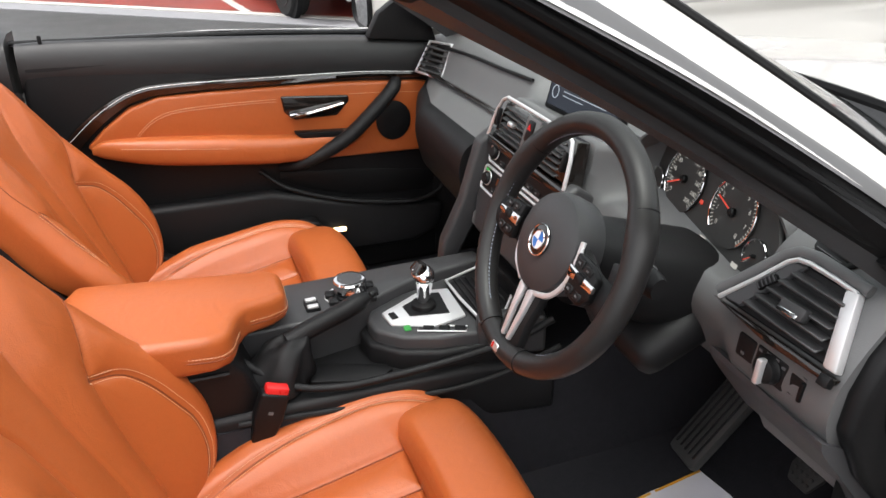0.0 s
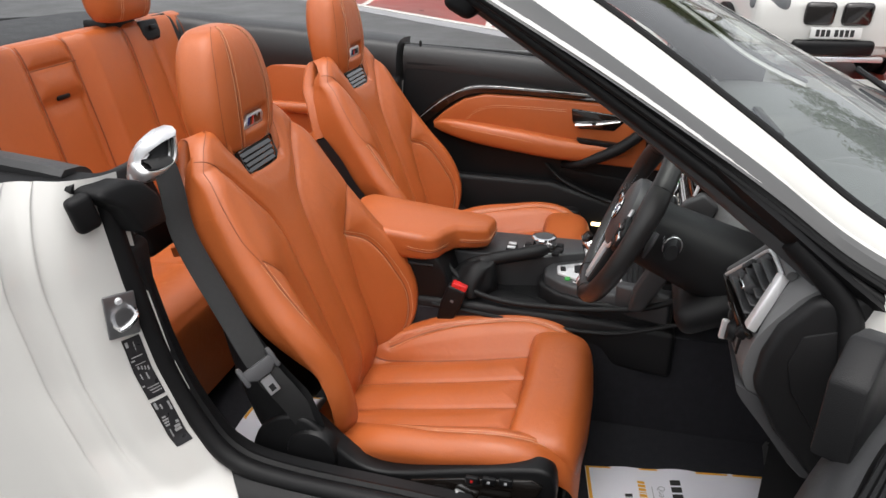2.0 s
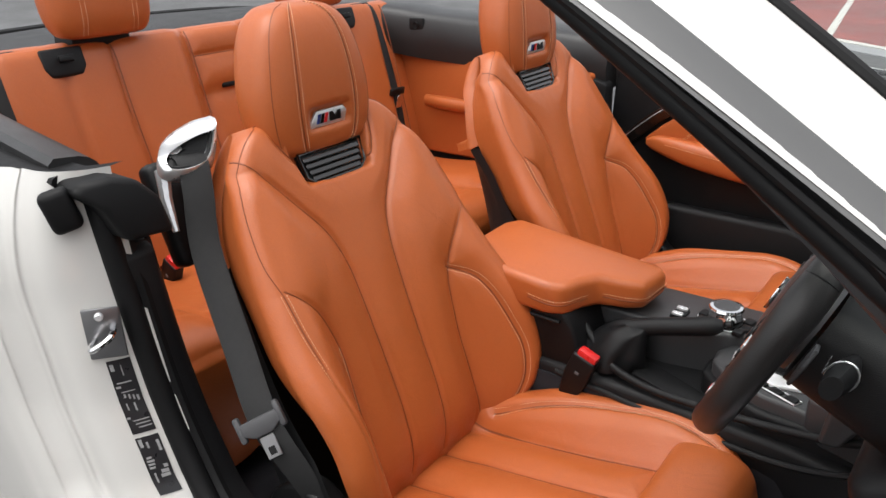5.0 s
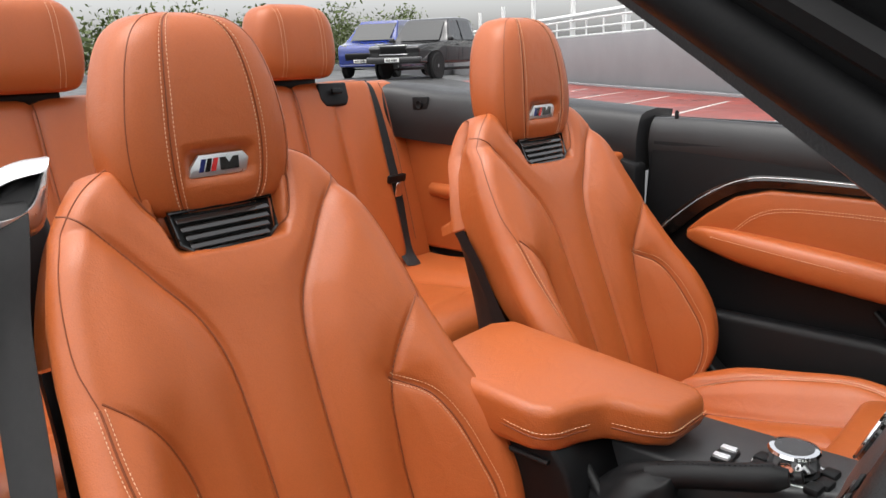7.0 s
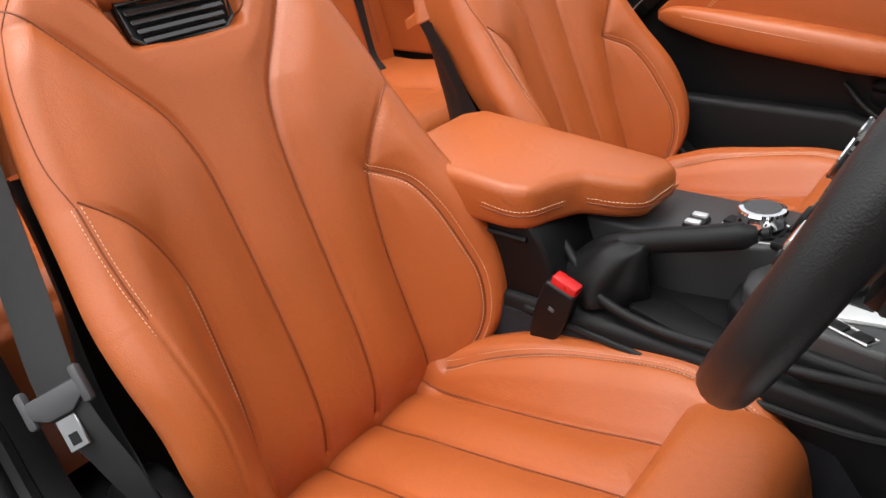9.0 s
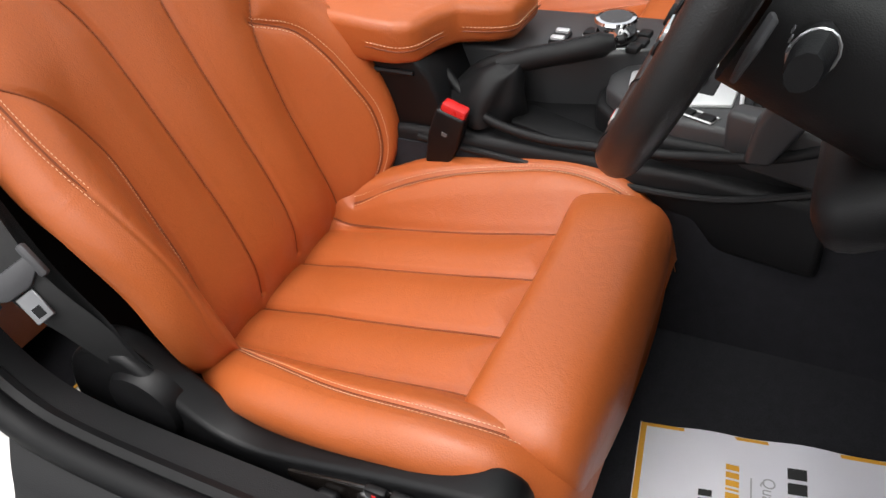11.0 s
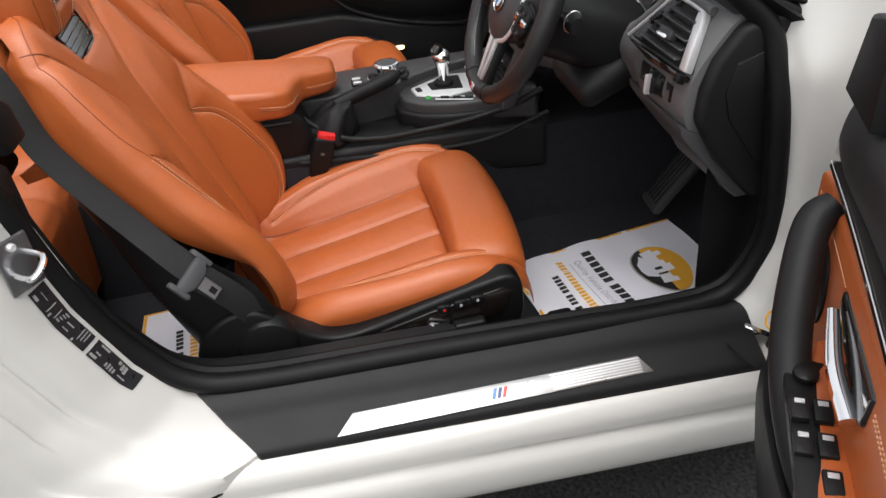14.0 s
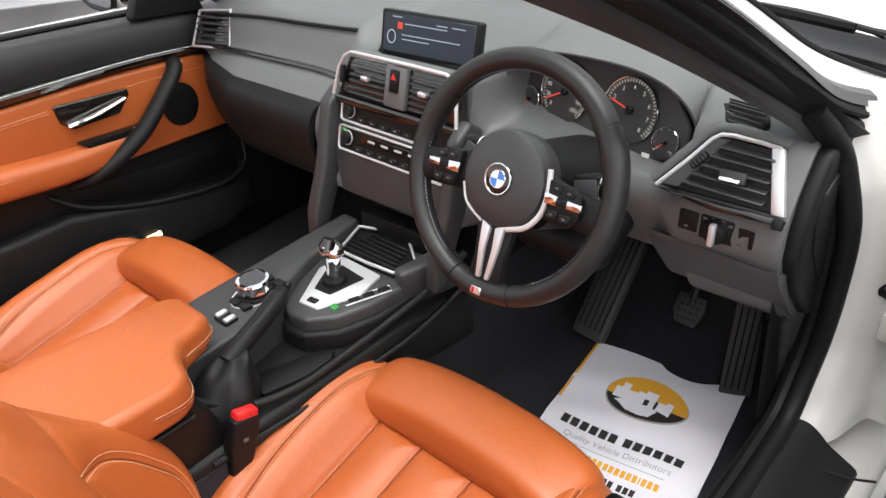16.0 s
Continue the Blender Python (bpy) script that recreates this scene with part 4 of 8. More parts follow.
rows = [[(x, y, z) for x, z in spline([(0.700, 0.80), (0.705, 0.62), (0.715, 0.45), (0.735, 0.40), (0.755, 0.45)], 20)] for y in np.linspace(0.28, 0.74, 6)]
part("kick_panel", sheet(rows), HARD, car, "black plastic footwell side panel")
part("kick_panel", box((-0.70, 0.5, 0.6), (0.03, 0.5, 0.55), 0.01), HARD, car)
part("sill_carpet", raked(along_y([(0.66, 0.322), (0.70, 0.335), (0.722, 0.40), (0.735, 0.465), (0.752, 0.47), (0.752, 0.30)], -0.62, 0.38, 3), 0.055), CARPET, car)
lever = part("bonnet_release", [box((0.712, 0.42, 0.47), (0.022, 0.018, 0.070), 0.006, 2, pose(0, 0, 0, 20, 0, 0))], HARD, car, "black bonnet release lever")
part("release_mark", box((0.700, 0.402, 0.455), (0.002, 0.010, 0.012), 0, 1), GREYINK, lever)
part("far_sill", box((-0.765, -0.35, 0.36), (0.10, 2.6, 0.24), 0.02, 2), PAINT, car, "white sill on the closed side")
part("far_sill_trim", box((-0.705, -0.30, 0.40), (0.03, 1.5, 0.16), 0.012, 2), SOFT, car)
part("rear_wall", box((CX, -1.95, 0.62), (1.5, 0.04, 0.8), 0.01), HARD, car)


# ---- ground and car park ----
LOW = -0.28


def fall(x, y):
    """The car park falls gently away from the car and climbs again along the aisle."""
    a, b = (x + 9.0) * 0.60 + (y + 0.45) * 0.80, -(x + 9.0) * 0.80 + (y + 0.45) * 0.60
    return LOW * float(sstep((-x - 1.3) / 4.0)) + 0.80 * float(sstep((-b - 0.5) / 2.6) * sstep((-a - 8.0) / 8.0))


gx = sorted(set([-400, -60, 1.5, 6, 60, 400] + [round(q, 2) for q in np.linspace(-40, -1.2, 62)]))
gy = sorted(set([-400, -60, -2, 0, 2, 4, 8, 20, 60, 400] + [round(q, 2) for q in np.linspace(-50, -4, 58)]))
rows = [[(x, y, fall(x, y)) for x in gx] for y in gy]
ground = part("ground", [sheet(rows)], ASPHALT)
tagged(ground, "grey damp asphalt with coarse stone", "ground", "", "structure")
EDGE, ALONG = Vector((-9.0, -0.45)), Vector((0.60, 0.80))
OUT = Vector((-0.80, 0.60))


def lot(a, b):
    p = EDGE + ALONG * a + OUT * b
    return (p.x, p.y)


bays = part("parking_bays", slab([lot(-40, 0), lot(26, 0), lot(26, 5.2), lot(-40, 5.2)], LOW - 0.02, LOW + 0.012, 0), REDTAR)
tagged(bays, "worn red tarmac parking bays with dark damp stains", "parking bay", "", "structure")
edge = part("bay_line", slab([lot(-40, -0.07), lot(26, -0.07), lot(26, 0.07), lot(-40, 0.07)], LOW, LOW + 0.016, 0), LINEPAINT)
tagged(edge, "worn white painted line along the bays", "road marking", "", "structure")
strip2 = part("concrete_gutter", slab([lot(-40, -0.45), lot(26, -0.45), lot(26, -0.10), lot(-40, -0.10)], LOW, LOW + 0.010, 0), CONCRETE)
tagged(strip2, "pale concrete drain strip before the bays", "gutter", "", "structure")
for k in range(-9, 7):
    a = 1.25 + 3.45 * k
    l1 = Vector(lot(a, 0.06))
    l2 = l1 + Vector((-5.2, -0.75)) * 1.10
    w = Vector((0.0, 0.055))
    ln = part("bay_line", slab([tuple(l1 - w), tuple(l1 + w), tuple(l2 + w), tuple(l2 - w)], LOW + 0.008, LOW + 0.018, 0), LINEPAINT)
    tagged(ln, "worn white painted bay divider", "road marking", "bay dividers", "structure")
kerb = part("kerb", slab([lot(-40, 5.2), lot(26, 5.2), lot(26, 5.45), lot(-40, 5.45)], LOW, LOW + 0.10, 0.01), CONCRETE)
tagged(kerb, "low grey concrete kerb at the wall", "kerb", "", "structure")
wall = part("wall_car_park", slab([lot(-75, 5.6), lot(26, 5.6), lot(26, 5.9), lot(-75, 5.9)], LOW, LOW + 2.15, 0.02), CONCRETE)
tagged(wall, "long grey rendered car park wall", "wall", "", "structure")


# ---- dashboard ----
def words(text, size, place, material, parent, name="lettering", squeeze=1.0):
    """Raised letters in the built-in font, centred, on the local xy plane of place."""
    cu = bpy.data.curves.new(name, "FONT")
    cu.body, cu.size, cu.align_x, cu.align_y, cu.resolution_u = text, size, "CENTER", "CENTER", 3
    tmp = new(name, cu)
    me = bpy.data.meshes.new_from_object(tmp.evaluated_get(bpy.context.evaluated_depsgraph_get()))
    bpy.data.objects.remove(tmp)
    me.transform(place @ Matrix.Diagonal((squeeze, 1, 1, 1)))
    ob = new(name, me)
    ob.data.materials.clear()
    ob.data.materials.append(material)
    ob.parent = parent
    base = ORIGIN.get(parent.name)
    if base is not None:
        ob.matrix_parent_inverse = Matrix.Translation(-base)
    return ob


def at(place, shapes):
    return [([tuple(place @ Vector(q)) for q in v], f) for v, f in (shapes if isinstance(shapes, list) else [shapes])]


def xloft(stations, n, m=46):
    """A body across the car: (x, [(y, z), ...]) stations, smoothed both ways."""
    xs = [s[0] for s in stations]
    prof = np.array([spline(s[1], m) for s in stations])
    rows = []
    for x in np.linspace(xs[0], xs[-1], n):
        yz = [[np.interp(x, xs, prof[:, j, c]) for c in (0, 1)] for j in range(m)]
        rows.append([(x, y, z) for y, z in yz])
    return sheet(rows, loop_v=True, cap_u=True)


dash = thing("dashboard", (CX, 0.3, 0.6), "charcoal dashboard with silver-framed vents, dials and screen", "dashboard", shift=(-0.004, 0.020, 0.010))
DASH_FAR = [(-0.70, [(0.45, 0.93), (0.36, 0.945), (0.27, 0.945), (0.232, 0.93), (0.215, 0.87), (0.222, 0.850), (0.235, 0.82), (0.238, 0.76), (0.25, 0.68), (0.32, 0.62), (0.5, 0.62), (0.5, 0.8)]),
            (-0.60, [(0.50, 0.95), (0.39, 0.960), (0.285, 0.957), (0.24, 0.937), (0.212, 0.875), (0.196, 0.852), (0.176, 0.822), (0.174, 0.76), (0.205, 0.675), (0.29, 0.615), (0.55, 0.62), (0.56, 0.8)]),
            (-0.45, [(0.58, 0.962), (0.42, 0.975), (0.30, 0.968), (0.245, 0.948), (0.208, 0.880), (0.170, 0.858), (0.130, 0.825), (0.122, 0.76), (0.165, 0.67), (0.27, 0.61), (0.6, 0.62), (0.62, 0.8)])]
DASH_MID = [(-0.16, [(0.64, 0.966), (0.46, 0.978), (0.33, 0.968), (0.265, 0.950), (0.215, 0.885), (0.172, 0.862), (0.130, 0.825), (0.120, 0.76), (0.16, 0.67), (0.27, 0.61), (0.6, 0.62), (0.66, 0.8)]),
            (-0.11, [(0.64, 0.966), (0.46, 0.968), (0.36, 0.940), (0.27, 0.920), (0.205, 0.942), (0.192, 0.90), (0.186, 0.87), (0.17, 0.82), (0.15, 0.76), (0.13, 0.68), (0.5, 0.62), (0.66, 0.8)]),
            (0.19, [(0.64, 0.966), (0.46, 0.968), (0.36, 0.940), (0.27, 0.920), (0.215, 0.942), (0.202, 0.90), (0.196, 0.87), (0.18, 0.82), (0.16, 0.76), (0.14, 0.68), (0.5, 0.62), (0.66, 0.8)])]
DASH_NEAR = [(0.23, [(0.64, 0.966), (0.48, 0.985), (0.41, 0.99), (0.35, 0.975), (0.315, 0.95), (0.305, 0.90), (0.25, 0.862), (0.212, 0.852), (0.198, 0.80), (0.26, 0.70), (0.5, 0.62), (0.66, 0.8)]),
             (0.545, [(0.60, 0.962), (0.48, 0.985), (0.41, 0.99), (0.35, 0.975), (0.315, 0.95), (0.305, 0.90), (0.25, 0.862), (0.212, 0.852), (0.200, 0.80), (0.27, 0.70), (0.45, 0.62), (0.6, 0.8)])]
DASH_END = [(0.562, [(0.56, 0.950), (0.44, 0.966), (0.34, 0.968), (0.275, 0.960), (0.240, 0.938), (0.220, 0.900), (0.203, 0.866), (0.195, 0.83), (0.196, 0.78), (0.245, 0.708), (0.330, 0.622), (0.55, 0.8)]),
            (0.70, [(0.45, 0.940), (0.40, 0.956), (0.34, 0.960), (0.285, 0.954), (0.250, 0.936), (0.226, 0.900), (0.207, 0.866), (0.197, 0.83), (0.198, 0.78), (0.245, 0.708), (0.330, 0.622), (0.5, 0.8)]),
            (0.722, [(0.42, 0.935), (0.38, 0.950), (0.34, 0.952), (0.295, 0.944), (0.262, 0.926), (0.236, 0.894), (0.215, 0.862), (0.202, 0.83), (0.202, 0.78), (0.247, 0.708), (0.332, 0.622), (0.47, 0.8)])]
D = DASH_FAR + DASH_MID + DASH_NEAR + DASH_END
part("dash_shell", xloft(D, 120), DASHGREY, dash, "soft grained charcoal dash skin", angle=45)
# Black overlay, just proud of the grey shell's lower passenger side.
low_fascia = []
for x, pts in D[:4]:
    q = pts[5:9]
    low_fascia.append((x, [(q[0][0] - 0.002, q[0][1] - 0.008)] + [(y - 0.014, z) for y, z in q[1:]] + [(0.30, 0.66), (0.30, 0.82)]))
part("lower_fascia", xloft(low_fascia, 40, 30), SOFT, dash, "black overlay along the passenger side's lower fascia", angle=45)
part("dash_shell_edge", tube(spline([(-0.69, 0.228, 0.925), (-0.45, 0.240, 0.945), (-0.30, 0.250, 0.950), (-0.16, 0.262, 0.955)], 20), 0.004, n=6), SOFT, dash)
part("fascia_strip", tube(spline([(-0.695, 0.196, 0.866), (-0.45, 0.198, 0.876), (-0.20, 0.204, 0.880), (-0.13, 0.190, 0.868)], 24), 0.007, n=8, flat=0.8), GLOSS, dash, "gloss black fascia strip")
gb = part("glovebox_lid", xloft([(-0.56, [(0.162, 0.80), (0.155, 0.79), (0.156, 0.75), (0.178, 0.68), (0.190, 0.665), (0.21, 0.70), (0.21, 0.79)]), (-0.45, [(0.134, 0.80), (0.119, 0.79), (0.118, 0.75), (0.143, 0.68), (0.158, 0.665), (0.19, 0.70), (0.19, 0.79)]), (-0.16, [(0.132, 0.80), (0.118, 0.79), (0.116, 0.75), (0.140, 0.68), (0.155, 0.665), (0.19, 0.70), (0.19, 0.79)])], 8, 30), SOFT, dash, "black glovebox lid")
part("glovebox_button", box((-0.285, 0.118, 0.800), (0.045, 0.008, 0.014), 0.003, 2), CHROME, gb)


def fins(place, w0, w1, h0, h1, n, parent, skew=0.0, slope=0.0):
    """Vent blades between two heights; the width runs from w0 to w1 at the bottom and leans by skew."""
    for k in range(n):
        b = h0 + (h1 - h0) * (k + 0.5) / n
        u = (b - h0) / (h1 - h0)
        l, r = w0 + skew * u, w1
        part("blade", at(place, box(((l + r) / 2, 0.004, b), (r - l, 0.024, 0.0035), 0.0012, 1, pose(0, 0, 0, 24, -math.degrees(slope), 0))), CONSOLEGREY, parent)


def frame_tube(place, pts, r, n=8, loop=True, m=0, flat=1.0):
    p = [place @ Vector((a, y, b)) for a, y, b in pts]
    return tube(p, r, n, loop, flat)


# driver's outer vent
vp = pose(0.633, 0.208, 0.900, -27, 0, 5)
ov = part("outer_vent", at(vp, slab([(-0.090, -0.040), (-0.024, 0.044), (0.060, 0.041), (0.084, -0.043)], 0.006, 0.03, 0.002, 1, "y")), HARD, dash, "driver's side air vent with silver frame")
part("vent_frame", [frame_tube(vp, [(-0.092, 0, -0.040), (-0.056, 0, 0.005), (-0.032, 0, 0.038), (-0.022, 0, 0.0455), (-0.006, 0, 0.0475), (0.03, 0, 0.0455), (0.058, 0, 0.0425)], 0.0032, 8, False)]
     + at(vp, slab([(0.046, 0.041), (0.062, 0.0445), (0.086, -0.043), (0.068, -0.043)], -0.004, 0.012, 0.003, 2, "y")), CHROME, ov, "satin silver vent frame")
part("vent_brow", frame_tube(vp, [(-0.101, 0.006, -0.034), (-0.064, 0.006, 0.014), (-0.042, 0.006, 0.044), (-0.028, 0.006, 0.054), (-0.006, 0.006, 0.057), (0.03, 0.006, 0.054), (0.066, 0.008, 0.050)], 0.0075, 10, False), DASHGREY, ov)
fins(vp, -0.060, 0.056, -0.034, 0.038, 5, ov, 0.046, -0.05)
part("vent_side_cheek", at(vp, slab([(-0.088, -0.038), (-0.026, 0.042), (-0.008, 0.042), (-0.060, -0.037)], 0.000, 0.010, 0.002, 1, "y")), KNEEGREY, ov)
part("vent_wheel", at(vp, box((-0.041, -0.001, 0.006), (0.011, 0.010, 0.028), 0.003, 2, pose(0, 0, 0, 0, 38, 0))), HARD, ov)
for k in range(5):
    part("wheel_rib", at(vp, box((-0.041 + 0.0033 * (k - 2), -0.0065, 0.006 + 0.0042 * (k - 2)), (0.009, 0.002, 0.0014), 0, 1, pose(0, 0, 0, 0, 38, 0))), KNEEGREY, ov)
part("vent_thumb", at(vp, box((0.010, -0.007, -0.006), (0.036, 0.016, 0.017), 0.004, 2)), CONSOLEGREY, ov)
part("thumb_insert", at(vp, box((0.008, -0.016, -0.011), (0.028, 0.003, 0.006), 0.001, 1)), SHINY, ov)
part("vent_lower_trim", at(vp, slab([(-0.100, -0.042), (-0.06, -0.044), (0.088, -0.047), (0.086, -0.056), (-0.010, -0.056)], -0.004, 0.012, 0.002, 2, "y")), GLOSS, ov)
part("vent_foot", at(vp, box((0.080, -0.002, -0.054), (0.014, 0.014, 0.014), 0.002, 2)), HARD, ov)

# small demister grille set into the dash top
top_z = lambda y: float(np.interp(y, [0.24, 0.275, 0.34, 0.40], [0.938, 0.9575, 0.9655, 0.962]))
dpoly = [(0.582, 0.282), (0.598, 0.256), (0.622, 0.244), (0.648, 0.246), (0.660, 0.262), (0.648, 0.284), (0.620, 0.294)]
dv, df = slab(dpoly, 0.0, 0.006, 0.002, 1)
dm = part("demister_grille", ([(x, y, z + top_z(y) - 0.003) for x, y, z in dv], df), HARD, dash, "small black demister grille")
for k in range(6):
    y = 0.252 + 0.0075 * k
    x0, x1 = 0.604 - 0.0035 * k, 0.652 - 0.001 * abs(k - 2) * 3
    part("slat", box(((x0 + x1) / 2, y, top_z(y) + 0.004), (x1 - x0, 0.0022, 0.004), 0, 1, pose(0, 0, 0, 0, 0, -8)), CONSOLEGREY, dm)

# light switch panel
lp = pose(0.0, 0.176, 0.815, -4, 0, 2)
light = part("light_switch_panel", at(lp, slab([(0.560, 0.034), (0.556, -0.026), (0.572, -0.042), (0.692, -0.040), (0.706, -0.022), (0.716, 0.034)], 0.002, 0.02, 0.004, 3, "y")), DASHGREY, dash, "light switch panel with rotary knob")
part("switch_inset", at(lp, slab([(0.574, 0.017), (0.572, -0.016), (0.582, -0.023), (0.684, -0.023), (0.694, -0.014), (0.694, 0.016)], -0.001, 0.01, 0.003, 2, "y")), HARD, light)
part("switch_block", at(lp, [box((0.592, -0.002, 0.000), (0.030, 0.006, 0.032), 0.003, 2), box((0.634, -0.002, -0.002), (0.050, 0.006, 0.038), 0.003, 2), box((0.676, -0.002, -0.002), (0.026, 0.006, 0.030), 0.003, 2)]), SOFT, light)
kp = lp @ pose(0.634, -0.004, -0.003, 90)
knob = part("rotary_knob", at(kp, spun([(0.019, 0), (0.019, 0.003), (0.0165, 0.006), (0.0160, 0.012), (0.013, 0.014)], 24)), SOFT, light)
part("knob_bar", at(kp, box((0, 0, 0.016), (0.009, 0.034, 0.012), 0.003, 2)), CHROME, knob, "silver knob bar")
part("dimmer_wheel", at(lp, box((0.684, -0.004, -0.002), (0.006, 0.010, 0.026), 0.002, 2)), HARD, light)
for a, b in ((0.590, -0.008), (0.616, 0.012), (0.628, 0.014), (0.642, 0.014), (0.653, 0.010), (0.684, 0.015)):
    part("symbol", at(lp, box((a, -0.0055, b), (0.0055, 0.001, 0.0035), 0, 1)), STICKTEXT, light)

# knee panel
part("knee_panel", xloft([(0.53, [(0.194, 0.780), (0.200, 0.760), (0.240, 0.706), (0.286, 0.650), (0.315, 0.640), (0.30, 0.72)]), (0.728, [(0.192, 0.775), (0.200, 0.755), (0.242, 0.704), (0.290, 0.646), (0.32, 0.632), (0.30, 0.72)])], 10, 24), KNEEGREY, dash)
part("dash_end_cap", slab([(0.232, 0.880), (0.216, 0.835), (0.212, 0.785), (0.252, 0.712), (0.325, 0.628), (0.39, 0.612), (0.42, 0.80), (0.40, 0.92), (0.34, 0.944), (0.270, 0.930)], 0.716, 0.744, 0.012, 3, "x"), SOFT, dash, "black end cap of the dashboard")
part("end_cap_door", slab([(0.262, 0.875), (0.250, 0.83), (0.262, 0.785), (0.32, 0.70), (0.375, 0.72), (0.385, 0.86), (0.34, 0.90)], 0.742, 0.7475, 0.003, 2, "x"), SOFT, dash)

# instrument hood and dials
hood = []
for y, k in ((0.262, 1.0), (0.256, 1.012), (0.256, 1.035), (0.268, 1.055), (0.31, 1.06), (0.37, 1.05), (0.44, 1.0)):
    row = []
    for a in np.linspace(0.02, np.pi - 0.02, 48):
        c, s = math.cos(a), math.sin(a)
        row.append((0.380 + 0.178 * k * np.sign(c) * abs(c) ** 0.72, y + 0.035 * abs(c) ** 3 * (0.3 if y < 0.3 else 1), 0.864 + 0.130 * k * abs(s) ** 0.72))
    hood.append(row)
inner = [[(0.380 + (x - 0.380) * 0.985, 0.305, 0.864 + (z - 0.864) * 0.985) for x, y, z in hood[0]]]
part("instrument_hood", sheet(inner + hood), DASHGREY, dash, "curved hood over the dials", angle=50)
gp = pose(0.41, 0.272, 0.915, -16, 0, -8) @ Matrix.Translation((-0.41, 0, 0))
cl = part("instrument_panel", at(gp, slab([(0.200, -0.055), (0.212, 0.02), (0.25, 0.065), (0.32, 0.082), (0.44, 0.082), (0.51, 0.06), (0.548, 0.01), (0.556, -0.050), (0.38, -0.062)], 0.004, 0.014, 0.003, 1, "y")), DIAL, dash, "black instrument cluster with four lit dials")


def dial(x, b, r, ticks, numbers, needle_deg):
    p = gp @ pose(x, 0.002, b, 90)
    d = part("dial", at(p, spun([(r, -0.002), (r, 0.001), (r - 0.003, 0.0012)], 40)), DIAL, cl, "dark dial with a bright ring")
    part("dial_ring", tube([p @ Vector((r * math.cos(a), r * math.sin(a), 0.003)) for a in np.linspace(radians(-45), radians(225), 40)], 0.0012, n=6), SHINY, d)
    marks = []
    for k in range(ticks):
        a = radians(225 - 270 * k / (ticks - 1))
        marks.append(at(p, box((math.cos(a) * r * 0.90, math.sin(a) * r * 0.90, 0.0018), (r * 0.10, r * 0.022, 0.0004), 0, 1, pose(0, 0, 0, 0, 0, math.degrees(a))))[0])
    part("dial_ticks", marks, DIALTEXT, d)
    for k, tx in enumerate(numbers):
        a = radians(225 - 270 * k / (len(numbers) - 1))
        words(tx, r * 0.20, p @ Matrix.Translation((math.cos(a) * r * 0.70, math.sin(a) * r * 0.70, 0.0022)), DIALTEXT, d, "numeral")
    a = radians(needle_deg)
    part("needle", at(p, [box((math.cos(a) * r * 0.38, math.sin(a) * r * 0.38, 0.005), (r * 0.82, r * 0.045, 0.0015), 0.0004, 1, pose(0, 0, 0, 0, 0, needle_deg))]), NEEDLE, d)
    part("needle_hub", at(p, spun([(r * 0.13, 0.001), (r * 0.13, 0.006), (r * 0.09, 0.008)], 16)), HARD, d)


dial(0.312, 0.004, 0.050, 41, ["0", "20", "40", "60", "80", "100", "120", "140", "160", "180", "200"], 208)
dial(0.444, 0.008, 0.050, 41, ["0", "1", "2", "3", "4", "5", "6", "7", "8"], 165)
dial(0.238, -0.026, 0.0225, 9, ["0", "1"], 232)
dial(0.518, -0.022, 0.0225, 9, ["70", "150"], 222)
for wx, wz, ws in ((0.372, -0.008, 0.008), (0.300, -0.046, 0.003)):
    part("warning_lamp", at(gp, box((wx, 0.0, wz), (ws, 0.002, ws * 0.8), 0.001, 1)), NEEDLE, cl, "small red warning lamp")
words("N", 0.014, gp @ pose(0.436, 0.0015, -0.034, 90), DIALTEXT, cl)
for k in range(6):
    part("readout_bar", at(gp, box((0.318 + 0.022 * k, 0.0005, -0.048 - 0.004 * (k % 2)), (0.014, 0.001, 0.0022), 0, 1)), DIALTEXT, cl)
part("readout_symbol", at(gp, box((0.490, 0.0005, -0.050), (0.014, 0.001, 0.007), 0.0004, 1)), DIALTEXT, cl)

# centre vents, radio, climate
cp = pose(0.0, 0.166, 0.910, -16, 0, 0)
cv = part("centre_vents", at(cp, slab([(-0.110, -0.034), (-0.088, 0.034), (0.172, 0.040), (0.190, -0.034)], 0.000, 0.03, 0.003, 2, "y")), GLOSS, dash, "pair of centre air vents in a silver frame")
part("vent_frame", [frame_tube(cp, [(-0.118, -0.006, -0.042), (-0.108, -0.006, 0.010), (-0.094, -0.006, 0.034), (-0.078, -0.006, 0.042), (0.05, -0.006, 0.044), (0.158, -0.006, 0.044), (0.174, -0.006, 0.036), (0.184, -0.006, 0.010), (0.192, -0.006, -0.040)], 0.0036, 8, False)], CHROME, cv, "satin silver frame")
fins(cp, -0.082, 0.015, -0.032, 0.034, 6, cv, 0.006)
fins(cp, 0.075, 0.152, -0.032, 0.034, 6, cv, 0.0)
part("vent_divider", at(cp, box((0.045, -0.004, 0.001), (0.052, 0.014, 0.074), 0.004, 2)), DASHGREY, cv)
hz = part("hazard_button", at(cp, box((0.045, -0.012, 0.012), (0.022, 0.006, 0.040), 0.004, 2)), HARD, cv, "black hazard button")
tri3 = [(-0.006, -0.005), (0.006, -0.005), (0.0, 0.006)]
part("hazard_mark", at(cp @ Matrix.Translation((0.045, -0.0155, 0.020)), slab(tri3, -0.0008, 0.0, 0, 1, "y")), RED, hz)
